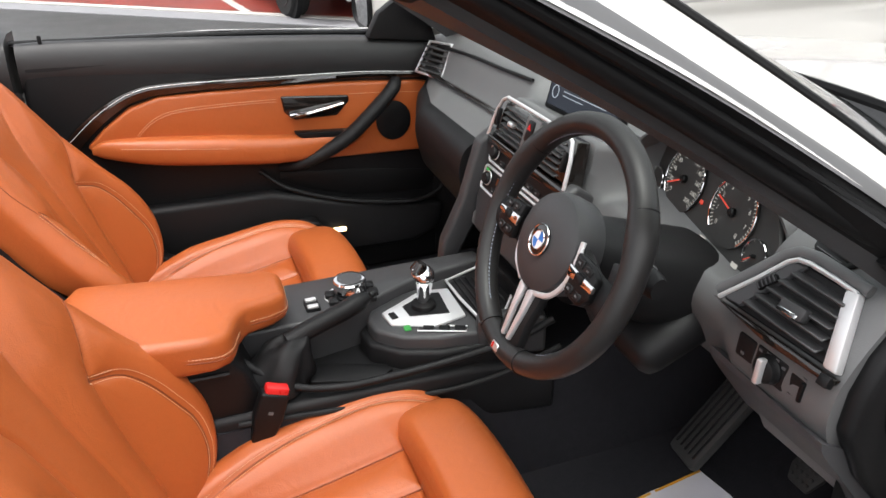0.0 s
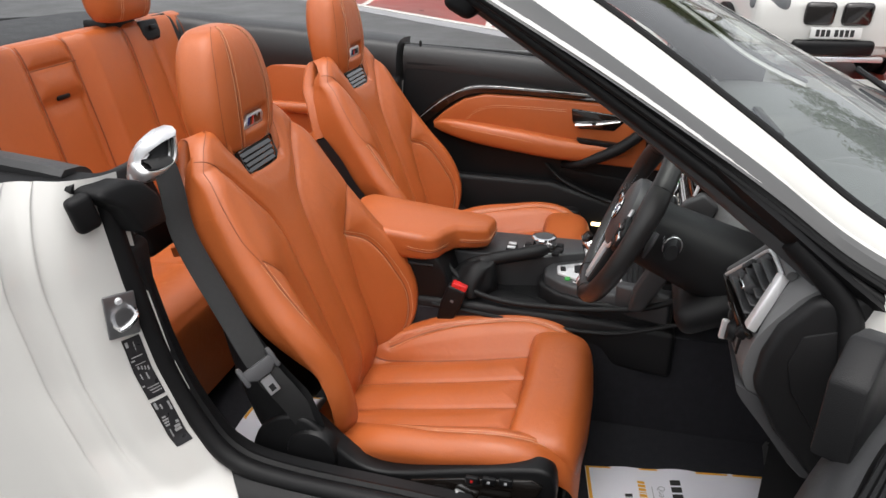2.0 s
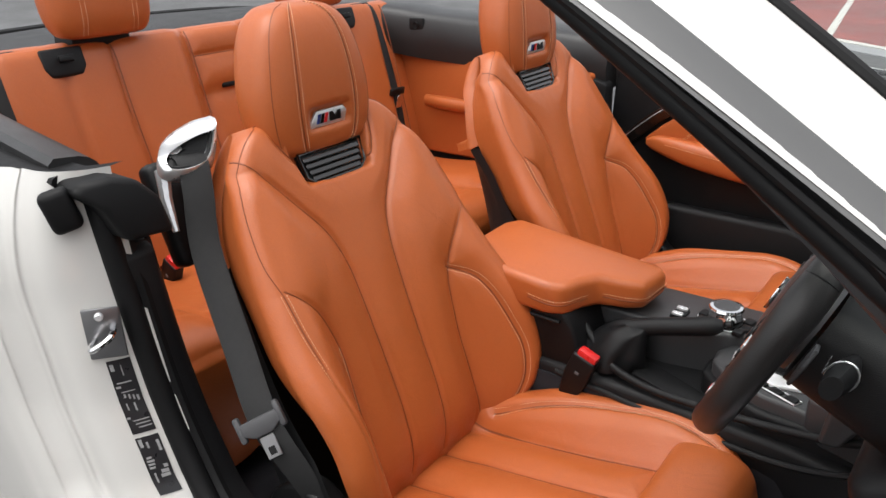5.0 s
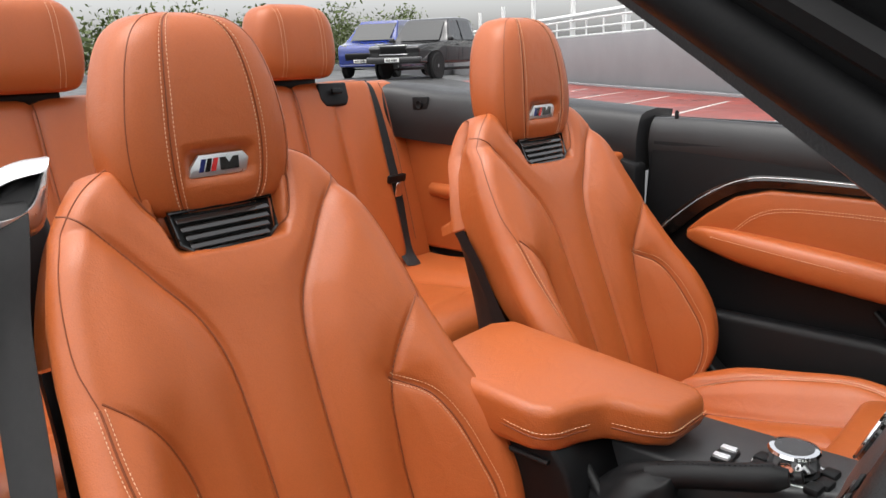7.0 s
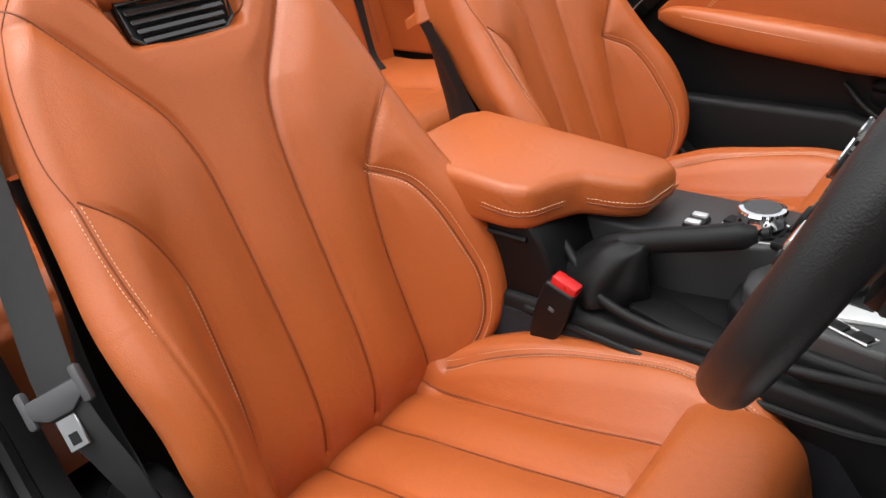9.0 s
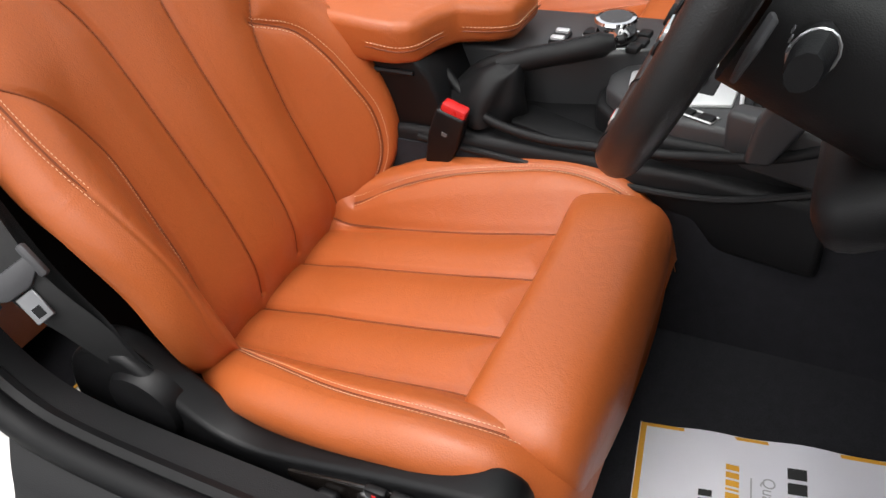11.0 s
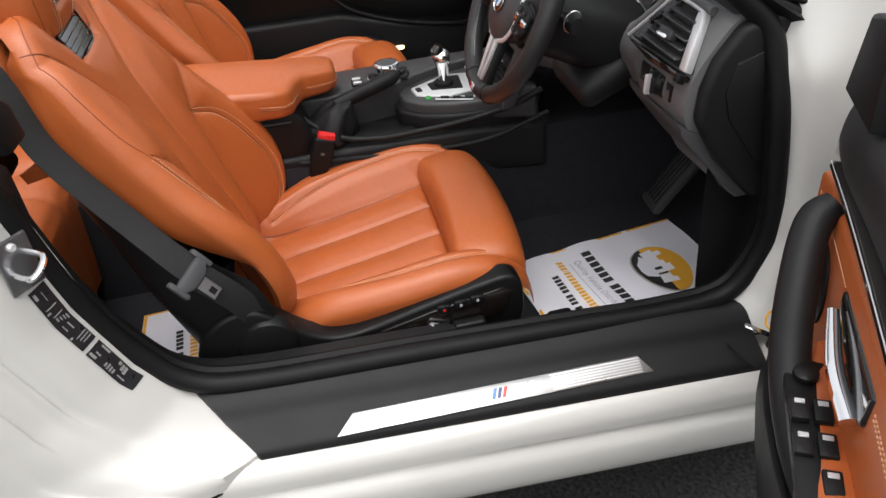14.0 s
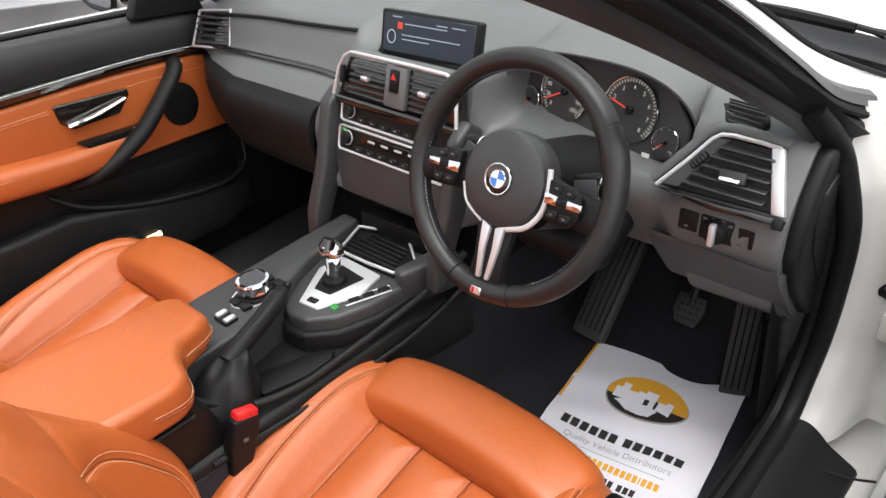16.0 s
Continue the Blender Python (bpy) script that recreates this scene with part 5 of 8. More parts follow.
for a in (-0.032, 0.112):
    part("vent_thumb", at(cp, box((a, -0.008, 0.002), (0.020, 0.012, 0.010), 0.003, 2)), SILVER, cv)
for a in (-0.096, 0.168):
    part("vent_wheel", at(cp, box((a, -0.006, 0.0), (0.009, 0.010, 0.034), 0.003, 2)), SOFT, cv)
part("centre_strip", at(cp, slab([(-0.125, -0.054), (-0.118, -0.040), (0.195, -0.038), (0.205, -0.050), (0.05, -0.058)], -0.008, 0.02, 0.003, 2, "y")), GLOSS, dash, "gloss black strip under the vents")
rp = pose(0.0, 0.146, 0.822, -18, 0, 0)
stack = part("centre_panel", at(rp, slab([(-0.125, 0.046), (0.200, 0.048), (0.190, -0.080), (0.15, -0.135), (-0.085, -0.135), (-0.112, -0.08)], 0.0, 0.05, 0.008, 3, "y")), CONSOLEGREY, dash, "centre stack with radio and climate panels")
for b0, b1 in ((0.004, 0.040), (-0.052, -0.008)):
    ring = [(-0.104, b1 - 0.004), (-0.098, b1), (0.178, b1), (0.182, b1 - 0.004), (0.178, b0 + 0.002), (0.172, b0 - 0.002), (-0.098, b0 - 0.002), (-0.102, b0 + 0.004)]
    part("panel_frame", tube([rp @ Vector((a, -0.002, b)) for a, b in ring], 0.0026, n=6, loop=True), CHROME, stack, "satin silver panel frame")
    part("panel_face", at(rp, box((0.040, 0.0, (b0 + b1) / 2), (0.270, 0.006, b1 - b0 - 0.004), 0.002, 1)), HARD, stack)
    k1 = part("panel_knob", at(rp @ pose(-0.076, -0.003, (b0 + b1) / 2 + 0.002, 90), spun([(0.0125, 0), (0.0125, 0.008), (0.010, 0.012)], 20)), SOFT, stack)
    part("knob_ring", tube([rp @ Vector((-0.076 + 0.0135 * math.cos(t), -0.006, (b0 + b1) / 2 + 0.002 + 0.0135 * math.sin(t))) for t in np.linspace(0, 6.28, 20, endpoint=False)], 0.0013, n=5, loop=True), CHROME, k1)
    for k in range(6):
        part("button", at(rp, box((-0.044 + 0.030 * k, -0.004, b0 + 0.008), (0.024, 0.004, 0.010), 0.0015, 1)), SOFT, stack)
        part("button_mark", at(rp, box((-0.044 + 0.030 * k, -0.0065, b0 + 0.008), (0.006, 0.0008, 0.003), 0, 1)), STICKTEXT, stack)
part("climate_display", at(rp, box((0.045, -0.0045, -0.022), (0.17, 0.003, 0.015), 0.001, 1)), GLOSS, stack)
for k in range(4):
    part("display_mark", at(rp, box((-0.01 + 0.035 * k, -0.0065, -0.022), (0.018, 0.0008, 0.004), 0, 1)), DIALTEXT, stack)
part("green_lamp", at(rp, box((-0.088, -0.005, -0.014), (0.010, 0.002, 0.004), 0, 1)), GREENLAMP, stack)
part("stack_flank", slab([(0.165, 0.885), (0.128, 0.86), (0.092, 0.74), (0.052, 0.655), (0.045, 0.60), (0.075, 0.60), (0.14, 0.72), (0.20, 0.86)], -0.142, -0.110, 0.008, 3, "x"), CONSOLEGREY, dash, "grey side rib of the centre stack")
part("stack_flank", slab([(0.165, 0.885), (0.128, 0.86), (0.092, 0.74), (0.052, 0.655), (0.045, 0.60), (0.075, 0.60), (0.14, 0.72), (0.20, 0.86)], 0.185, 0.212, 0.008, 3, "x"), CONSOLEGREY, dash)

# display screen on the dash top
sp = pose(0.022, 0.274, 0.963, -15, 0, 4)
scr = part("display_screen", at(sp, box((0, 0.008, 0), (0.232, 0.020, 0.086), 0.006, 3)), HARD, dash, "lit wide display screen on the dash")
part("screen_glass", at(sp, box((0, -0.0025, 0.002), (0.214, 0.002, 0.070), 0.001, 1)), SCREEN, scr)
for b, a0, a1 in ((0.031, -0.085, -0.062), (0.026, 0.020, 0.045), (0.026, 0.055, 0.085), (0.020, -0.055, 0.045), (0.0, -0.060, 0.075), (-0.008, -0.060, 0.005)):
    part("screen_text", at(sp, box(((a0 + a1) / 2, -0.0042, b), (a1 - a0, 0.0006, 0.0018), 0, 1)), SCREENTEXT, scr)
part("screen_symbol", at(sp, [box((-0.066, -0.0042, 0.016), (0.012, 0.0006, 0.012), 0, 1)]), NEEDLE, scr)
part("screen_symbol", at(sp, [([q for q in v], f) for v, f in [tube([Vector((-0.086 + 0.010 * math.cos(t), -0.0042, -0.006 + 0.012 * math.sin(t))) for t in np.linspace(0, 6.28, 18, endpoint=False)], 0.0012, n=4, loop=True)]]), SCREENTEXT, scr)
part("screen_well", slab([(-0.105, 0.262), (0.16, 0.266), (0.19, 0.30), (0.15, 0.345), (-0.10, 0.34), (-0.135, 0.30)], 0.90, 0.928, 0.004, 2), SOFT, dash)

# passenger's outer vent
pp = pose(-0.610, 0.222, 0.898, -28, 0, 16)
pv = part("outer_vent", at(pp, slab([(-0.052, -0.042), (-0.040, 0.036), (0.044, 0.040), (0.052, -0.040)], -0.008, 0.03, 0.003, 2, "y")), GLOSS, dash, "passenger's side air vent with silver frame")
part("vent_frame", frame_tube(pp, [(-0.056, -0.012, -0.044), (-0.044, -0.012, 0.038), (0.046, -0.012, 0.044), (0.056, -0.012, -0.042)], 0.0042, 8, True), CHROME, pv)
fins(pp @ Matrix.Translation((0, -0.012, 0)), -0.046, 0.046, -0.036, 0.034, 5, pv)

# ---- steering wheel and column ----
WP = pose(0.392, 0.030, 0.913, 66)
wheel = thing("steering_wheel", (0.392, 0.03, 0.913), "black leather three-spoke sports steering wheel with silver trim", "steering wheel", shift=(0.006, 0.013, -0.003))


def wl3(shapes):
    return at(WP, shapes)


ang = np.linspace(0, 2 * np.pi, 96, endpoint=False)
rad = 0.0160 + 0.0022 * np.exp(-((np.abs(np.angle(np.exp(1j * (ang - radians(28))))) / 0.22) ** 2)) + 0.0022 * np.exp(-((np.abs(np.angle(np.exp(1j * (ang - radians(152))))) / 0.22) ** 2))
rim = part("rim", wl3(tube([(0.1635 * math.cos(a), 0.1635 * math.sin(a), 0) for a in ang], rad, 16, True, 1.12, up=(0, 0, 1))), RIMHIDE, wheel, "black leather rim", angle=60)
for a in (38, 142, -108, -72):
    c, s = math.cos(radians(a)), math.sin(radians(a))
    ringp = [(c * (0.1635 + 0.0172 * math.cos(t)), s * (0.1635 + 0.0172 * math.cos(t)), 0.0182 * math.sin(t)) for t in np.linspace(0, 6.28, 18, endpoint=False)]
    part("rim_seam", wl3(tube(ringp, 0.0009, n=4, loop=True)), RUBBER, rim)
BLUETHREAD = mat("pale_blue_thread", (0.45, 0.50, 0.62), 0.7)
for a0, a1 in ((-60, 30), (44, 136), (150, 240)):
    p = np.array([(0.1485 * math.cos(radians(a)), 0.1485 * math.sin(radians(a)), 0.004) for a in np.linspace(a0, a1, 60)])
    part("rim_stitching", wl3(dashes(p, np.tile((0, 0, 1.0), (60, 1)), r=0.0008, step=0.006, duty=0.55)), BLUETHREAD, rim, "pale contrast stitching")
part("hub", wl3(spun([(0.066, -0.030), (0.069, -0.010), (0.0695, 0.004), (0.066, 0.014), (0.058, 0.019), (0.035, 0.0225), (0.012, 0.0235)], 48)), CONSOLEGREY, wheel, "black airbag hub")
em = part("emblem", wl3(spun([(0.0215, 0.022), (0.0215, 0.0255), (0.019, 0.0265)], 32)), GLOSS, wheel, "round enamel emblem in blue and white quarters")
part("emblem_ring", wl3(tube([(0.0212 * math.cos(t), 0.0212 * math.sin(t), 0.0262) for t in np.linspace(0, 6.28, 36, endpoint=False)], 0.0013, n=6, loop=True)), SHINY, em)
part("emblem_ring", wl3(tube([(0.0125 * math.cos(t), 0.0125 * math.sin(t), 0.0268) for t in np.linspace(0, 6.28, 30, endpoint=False)], 0.0008, n=5, loop=True)), SHINY, em)
for q in range(4):
    fan = [(0.0, 0.0)] + [(0.012 * math.cos(t), 0.012 * math.sin(t)) for t in np.linspace(q * np.pi / 2, (q + 1) * np.pi / 2, 8)]
    part("emblem_quarter", wl3(slab(fan, 0.0262, 0.0272, 0)), (WHITE, BLUE)[(q + 1) % 2], em)
for s in (1, -1):
    part("side_spoke", wl3([tube(spline([(s * 0.060, -0.006, -0.006), (s * 0.105, -0.012, -0.002), (s * 0.156, -0.016, 0)], 12), [0.030, 0.030, 0.029, 0.028, 0.026, 0.025, 0.024, 0.024, 0.024, 0.025, 0.026, 0.027], 12, False, 0.42, up=(0, 0, 1))]), SOFT, wheel)
    pod = part("button_pod", wl3(slab([(s * 0.074, 0.022), (s * 0.110, 0.018), (s * 0.128, 0.008), (s * 0.130, -0.020), (s * 0.112, -0.036), (s * 0.080, -0.034)][::s], 0.004, 0.018, 0.005, 2)), HARD, wheel, "button pod on the spoke")
    part("silver_bar", wl3(slab([(s * 0.073, 0.004), (s * 0.132, 0.000), (s * 0.132, -0.010), (s * 0.075, -0.012)][::s], 0.014, 0.0205, 0.0025, 2)), SHINY, pod, "bright silver button bar")
    part("rocker", wl3(box((s * 0.102, -0.004, 0.020), (0.016, 0.012, 0.006), 0.002, 2)), HARD, pod)
    for a, b in ((0.090, 0.012), (0.110, 0.010), (0.090, -0.023), (0.110, -0.024)):
        part("button", wl3(box((s * a, b, 0.0185), (0.016, 0.011, 0.003), 0.0015, 1)), SOFT, pod)
        part("button_mark", wl3(box((s * a, b, 0.0204), (0.005, 0.0025, 0.0006), 0, 1)), STICKTEXT, pod)
low = part("lower_spoke", wl3(slab([(-0.034, -0.055), (0.034, -0.055), (0.026, -0.115), (0.030, -0.154), (-0.030, -0.154), (-0.026, -0.115)], -0.010, 0.006, 0.005, 2)), SOFT, wheel, "lower spoke with a forked silver trim")
for s in (1, -1):
    part("silver_fork", wl3(slab([(s * 0.004, -0.070), (s * 0.020, -0.062), (s * 0.017, -0.100), (s * 0.011, -0.146), (s * 0.004, -0.146), (s * 0.0065, -0.10)][::s], 0.004, 0.012, 0.002, 2)), CHROME, low)
part("silver_arc", wl3(tube(spline([(0.070, 0.032, 0.012), (0.074, 0.0, 0.012), (0.070, -0.030, 0.012), (0.052, -0.054, 0.012), (0.022, -0.066, 0.011)], 24), 0.0042, 8, False, 0.8, up=(0, 0, 1))), CHROME, wheel, "silver trim arc beside the hub")
part("silver_arc", wl3(tube(spline([(-0.068, -0.022, 0.008), (-0.054, -0.048, 0.010), (-0.022, -0.066, 0.011)], 14), 0.0026, 8, False, 0.8, up=(0, 0, 1))), CHROME, wheel)
part("rim_badge", wl3(box((0, -0.1635, 0.0175), (0.018, 0.011, 0.003), 0.001, 1)), SILVER, low)
part("rim_badge_bar", wl3([box((-0.004, -0.1635, 0.0193), (0.004, 0.008, 0.0006), 0, 1)]), REDBAR, low)
for s in (1, -1):
    part("shift_paddle", wl3(slab([(s * 0.080, 0.020), (s * 0.112, 0.030), (s * 0.120, 0.010), (s * 0.114, -0.022), (s * 0.085, -0.010)][::s], -0.040, -0.035, 0.002, 2)), KNEEGREY, wheel, "grey shift paddle")
col = part("column_shroud", wl3([sheet([[(x, y - 0.012 + k * 0.01, -0.035 - 0.19 * k) for x, y in zip(*squircle(0.062 + 0.016 * k, 0.058 + 0.012 * k, 36, 2.8))] for k in np.linspace(0, 1, 8)], loop_v=True, cap_u=True)]), SOFT, wheel, "black steering column shroud")
for s, l in ((1, 0.14), (-1, 0.135)):
    sk = part("column_stalk", wl3([tube(spline([(s * 0.055, 0.012, -0.075), (s * 0.09, 0.018, -0.072), (s * l, 0.020, -0.066)], 10), [0.011, 0.011, 0.012, 0.013, 0.015, 0.017, 0.018, 0.018, 0.017, 0.014], 12, False, 0.75)]), SOFT, wheel, "black column stalk")
    part("stalk_ring", wl3(tube([(s * 0.108, 0.019 + 0.0185 * math.cos(t), -0.070 + 0.0145 * math.sin(t)) for t in np.linspace(0, 6.28, 16, endpoint=False)], 0.0012, n=5, loop=True)), SILVER, sk)
    for k in range(3):
        part("stalk_mark", wl3(box((s * (0.095 + 0.014 * k), 0.022, -0.0525), (0.006, 0.004, 0.0008), 0, 1)), STICKTEXT, sk)
part("lower_shroud", box((0.40, 0.20, 0.775), (0.17, 0.16, 0.06), 0.025, 3, pose(0, 0, 0, 25, 0, 0)), SOFT, wheel)

# ---- centre console ----
con = thing("centre_console", (CX, -0.25, 0.32), "black centre console with gear lever, handbrake and rotary controller", "console", shift=(-0.004, 0.014, -0.006))
part("console_base", slab([(-0.092, -0.66), (0.168, -0.66), (0.172, -0.30), (0.180, 0.0), (0.205, 0.16), (-0.14, 0.16), (-0.105, 0.0), (-0.092, -0.30)], 0.455, 0.568, 0.012, 3), SOFT, con, "black soft console sides")
part("console_rib", tube(spline([(0.172, -0.40, 0.555), (0.181, -0.15, 0.540), (0.190, 0.02, 0.545), (0.212, 0.16, 0.60)], 20), 0.005, n=8), SOFT, con)
rimp = spline([(0.150, -0.42, 0.650), (0.110, -0.392, 0.645), (0.120, -0.352, 0.612), (0.148, -0.300, 0.588), (0.165, -0.22, 0.580), (0.168, -0.13, 0.582), (0.172, -0.03, 0.590), (0.186, 0.08, 0.615), (0.198, 0.15, 0.65)], 50)
part("console_lip", tube(rimp, 0.007, n=10), SOFT, con)
part("storage_box", slab([(-0.60, 0.55), (-0.60, 0.680), (-0.40, 0.678), (-0.375, 0.645), (-0.36, 0.60), (-0.345, 0.55)], -0.082, 0.160, 0.008, 3, "x"), HARD, con, "storage box under the armrest")
part("box_line", tube([(0.163, -0.60, 0.655), (0.163, -0.40, 0.652)], 0.004, n=6), SOFT, con)
part("console_ridge", slab([(-0.092, -0.42), (0.050, -0.42), (0.052, -0.24), (0.034, -0.155), (0.002, -0.10), (-0.030, -0.03), (-0.046, 0.05), (-0.058, 0.12), (-0.100, 0.12), (-0.100, 0.0)], 0.54, 0.648, 0.007, 3), CONSOLEGREY, con, "grey controller ridge")
part("gear_plinth", slab([(-0.04, 0.15), (-0.045, 0.03), (-0.015, -0.07), (0.020, -0.135), (0.050, -0.150), (0.090, -0.145), (0.128, -0.105), (0.150, -0.045), (0.160, 0.03), (0.175, 0.15)], 0.55, 0.628, 0.008, 3), CONSOLEGREY, con, "gear lever plinth")
part("plinth_step", slab([(-0.04, 0.13), (-0.045, 0.0), (0.005, -0.13), (0.045, -0.163), (0.095, -0.158), (0.138, -0.112), (0.162, -0.045), (0.172, 0.13)], 0.55, 0.604, 0.008, 3), SOFT, con)
gear = part("gear_plate", slab([(0.046, -0.121), (0.088, -0.115), (0.120, -0.040), (0.106, 0.022), (0.004, 0.024), (-0.006, -0.030)], 0.626, 0.634, 0.004, 2), CHROME, con, "satin silver gear plate")
part("gear_well", slab([(0.040, -0.080), (0.078, -0.076), (0.092, -0.004), (0.016, 0.002), (0.010, -0.026)], 0.632, 0.6355, 0.002, 1), HARD, gear)
part("gear_gaiter", spun([(0.024, 0), (0.022, 0.008), (0.014, 0.014)], 20, pose(0.052, -0.041, 0.634)), RUBBER, gear)
part("park_button", box((0.066, -0.104, 0.635), (0.020, 0.012, 0.004), 0.001, 1, pose(0, 0, 0, 0, 0, 8)), HARD, gear)
lev = part("gear_lever", tube(spline([(0.052, -0.041, 0.638), (0.056, -0.042, 0.665), (0.062, -0.044, 0.695), (0.066, -0.046, 0.722)], 16), [0.0135, 0.0125, 0.012, 0.012, 0.0125, 0.013, 0.0135, 0.0145, 0.0155, 0.017, 0.0185, 0.020, 0.021, 0.0205, 0.017, 0.010], n=18, flat=1.1), SHINY, con, "polished gear lever with dark cap")
part("lever_cap", tube([(0.064, -0.0505, 0.708), (0.066, -0.054, 0.722), (0.067, -0.048, 0.733)], [0.012, 0.0150, 0.010], n=14), GLOSS, lev)
part("lever_mark", box((0.068, -0.0655, 0.722), (0.010, 0.002, 0.008), 0.001, 1), WHITE, lev)
part("side_buttons", [box((0.119 + 0.010 * k, -0.055 + 0.026 * k, 0.629), (0.016, 0.020, 0.006), 0.002, 2, pose(0, 0, 0, 0, 0, -22)) for k in range(3)], HARD, con)
part("button_frame", tube([(0.104, -0.068, 0.630), (0.120, -0.076, 0.630), (0.152, 0.004, 0.630), (0.138, 0.012, 0.630)], 0.0014, n=5, loop=True), CHROME, con)
part("green_button", box((0.106, -0.090, 0.630), (0.014, 0.012, 0.004), 0.001, 1), GREENLAMP, con)
# open bin ahead of the lever
bn = [(-0.012, 0.026), (-0.044, 0.108), (0.010, 0.128), (0.075, 0.128), (0.140, 0.080), (0.128, 0.034), (0.060, 0.028)]
bin_ = part("storage_bin", slab(bn, 0.600, 0.6335, 0.004, 2), HARD, con, "ribbed storage bin with a bright rim")
part("bin_rim", tube([(a, b, 0.640) for a, b in bn], 0.0030, n=8, loop=True), CHROME, bin_)
for k in range(6):
    part("bin_rib", box((0.045, 0.045 + 0.012 * k, 0.636), (0.14 - 0.008 * k, 0.004, 0.006), 0.0015, 1), SOFT, bin_)
part("bin_front", slab([(-0.05, 0.12), (0.16, 0.12), (0.16, 0.16), (-0.05, 0.16)], 0.60, 0.67, 0.006, 2), HARD, con)
part("bin_side", slab([(0.132, 0.03), (0.160, 0.02), (0.195, 0.14), (0.150, 0.15)], 0.58, 0.655, 0.008, 3), CONSOLEGREY, con)
# rotary controller
dl = pose(-0.016, -0.162, 0.646)
rc = part("rotary_controller", spun([(0.031, 0), (0.031, 0.006), (0.027, 0.008), (0.0265, 0.012)], 36, dl), HARD, con, "round rotary controller with knurled silver ring")
part("controller_ring", spun([(0.0285, 0.012), (0.0305, 0.015), (0.0290, 0.024), (0.0305, 0.031), (0.0285, 0.0345), (0.0262, 0.0350)], 48, dl), SHINY, rc)
part("controller_top", spun([(0.0258, 0.0325), (0.0258, 0.0348), (0.020, 0.0352)], 40, dl), KNEEGREY, rc)
for k in range(4):
    part("controller_mark", at(dl, box((0.017 * math.cos(k * 1.571), 0.017 * math.sin(k * 1.571), 0.0356), (0.003, 0.003, 0.0006), 0, 1)), STICKTEXT, rc)
for a, b in ((-0.018, 0.046), (0.012, 0.048), (0.032, 0.040), (-0.006, -0.044), (0.022, -0.042)):
    part("controller_button", at(dl, box((a * 0.9, b * 0.85, 0.004), (0.022, 0.018, 0.010), 0.003, 2, pose(0, 0, 0, 0, 0, -8))), SOFT, rc)
part("controller_surround", tube([dl @ Vector((0.034 * math.cos(t), 0.048 * math.sin(t), 0.001)) for t in np.linspace(0, 6.28, 30, endpoint=False)], 0.002, n=5, loop=True), CHROME, rc)
sw = part("toggle_switch", box((0.004, -0.238, 0.650), (0.038, 0.026, 0.008), 0.003, 2), HARD, con, "small silver toggle switch")
part("toggle_plate", [box((-0.008, -0.238, 0.6555), (0.010, 0.020, 0.005), 0.001, 1), box((0.016, -0.238, 0.6555), (0.010, 0.020, 0.005), 0.001, 1)], CHROME, sw)
# handbrake with leather gaiter
rings = []
for k, (x, y, z, a, b) in enumerate(spline([(0.098, -0.325, 0.572, 0.056, 0.062), (0.099, -0.322, 0.592, 0.053, 0.060), (0.097, -0.312, 0.616, 0.046, 0.050), (0.094, -0.298, 0.640, 0.033, 0.036), (0.088, -0.282, 0.650, 0.020, 0.021)], 26)):
    t = np.linspace(0, 2 * np.pi, 40, endpoint=False)
    w = 1 + (0.10 * np.sin(5 * t + 1.2 * math.sin(k * 0.16)) + 0.05 * np.sin(9 * t - k * 0.09) + 0.02 * np.sin(3 * t + k * 0.5)) * (1.05 - k / 26)
    rings.append(np.stack([x + a * w * np.cos(t), y + b * w * np.sin(t), z + 0.003 * np.sin(4 * t + 0.15 * k)], -1))
hb = part("handbrake_gaiter", sheet(rings, loop_v=True, cap_u=True), SOFT, con, "creased black leather gaiter", angle=70)
hpth = spline([(0.091, -0.298, 0.640), (0.082, -0.258, 0.652), (0.068, -0.200, 0.664), (0.052, -0.145, 0.676)], 20)
hbl = part("handbrake_lever", tube(hpth, np.interp(np.linspace(0, 1, 20), [0, 0.15, 0.6, 0.9, 1], [0.018, 0.0165, 0.0165, 0.0175, 0.010]), n=16), SOFT, con, "black leather handbrake lever")
part("lever_button", spun([(0.007, 0), (0.007, 0.008), (0.005, 0.010)], 12, pose(0.050, -0.140, 0.677, -75, 0, 18)), HARD, hbl)
part("lever_stitch", dashes(hpth + np.array((0.004, 0, 0.016)), np.tile((0, 0, 1.0), (20, 1)), r=0.0007, step=0.006), RUBBER, hbl)
part("tray_mat", slab([(0.088, -0.285), (0.128, -0.270), (0.150, -0.20), (0.150, -0.145), (0.138, -0.128), (0.120, -0.135), (0.095, -0.20), (0.072, -0.255)], 0.566, 0.576, 0.004, 2), RUBBER, con)

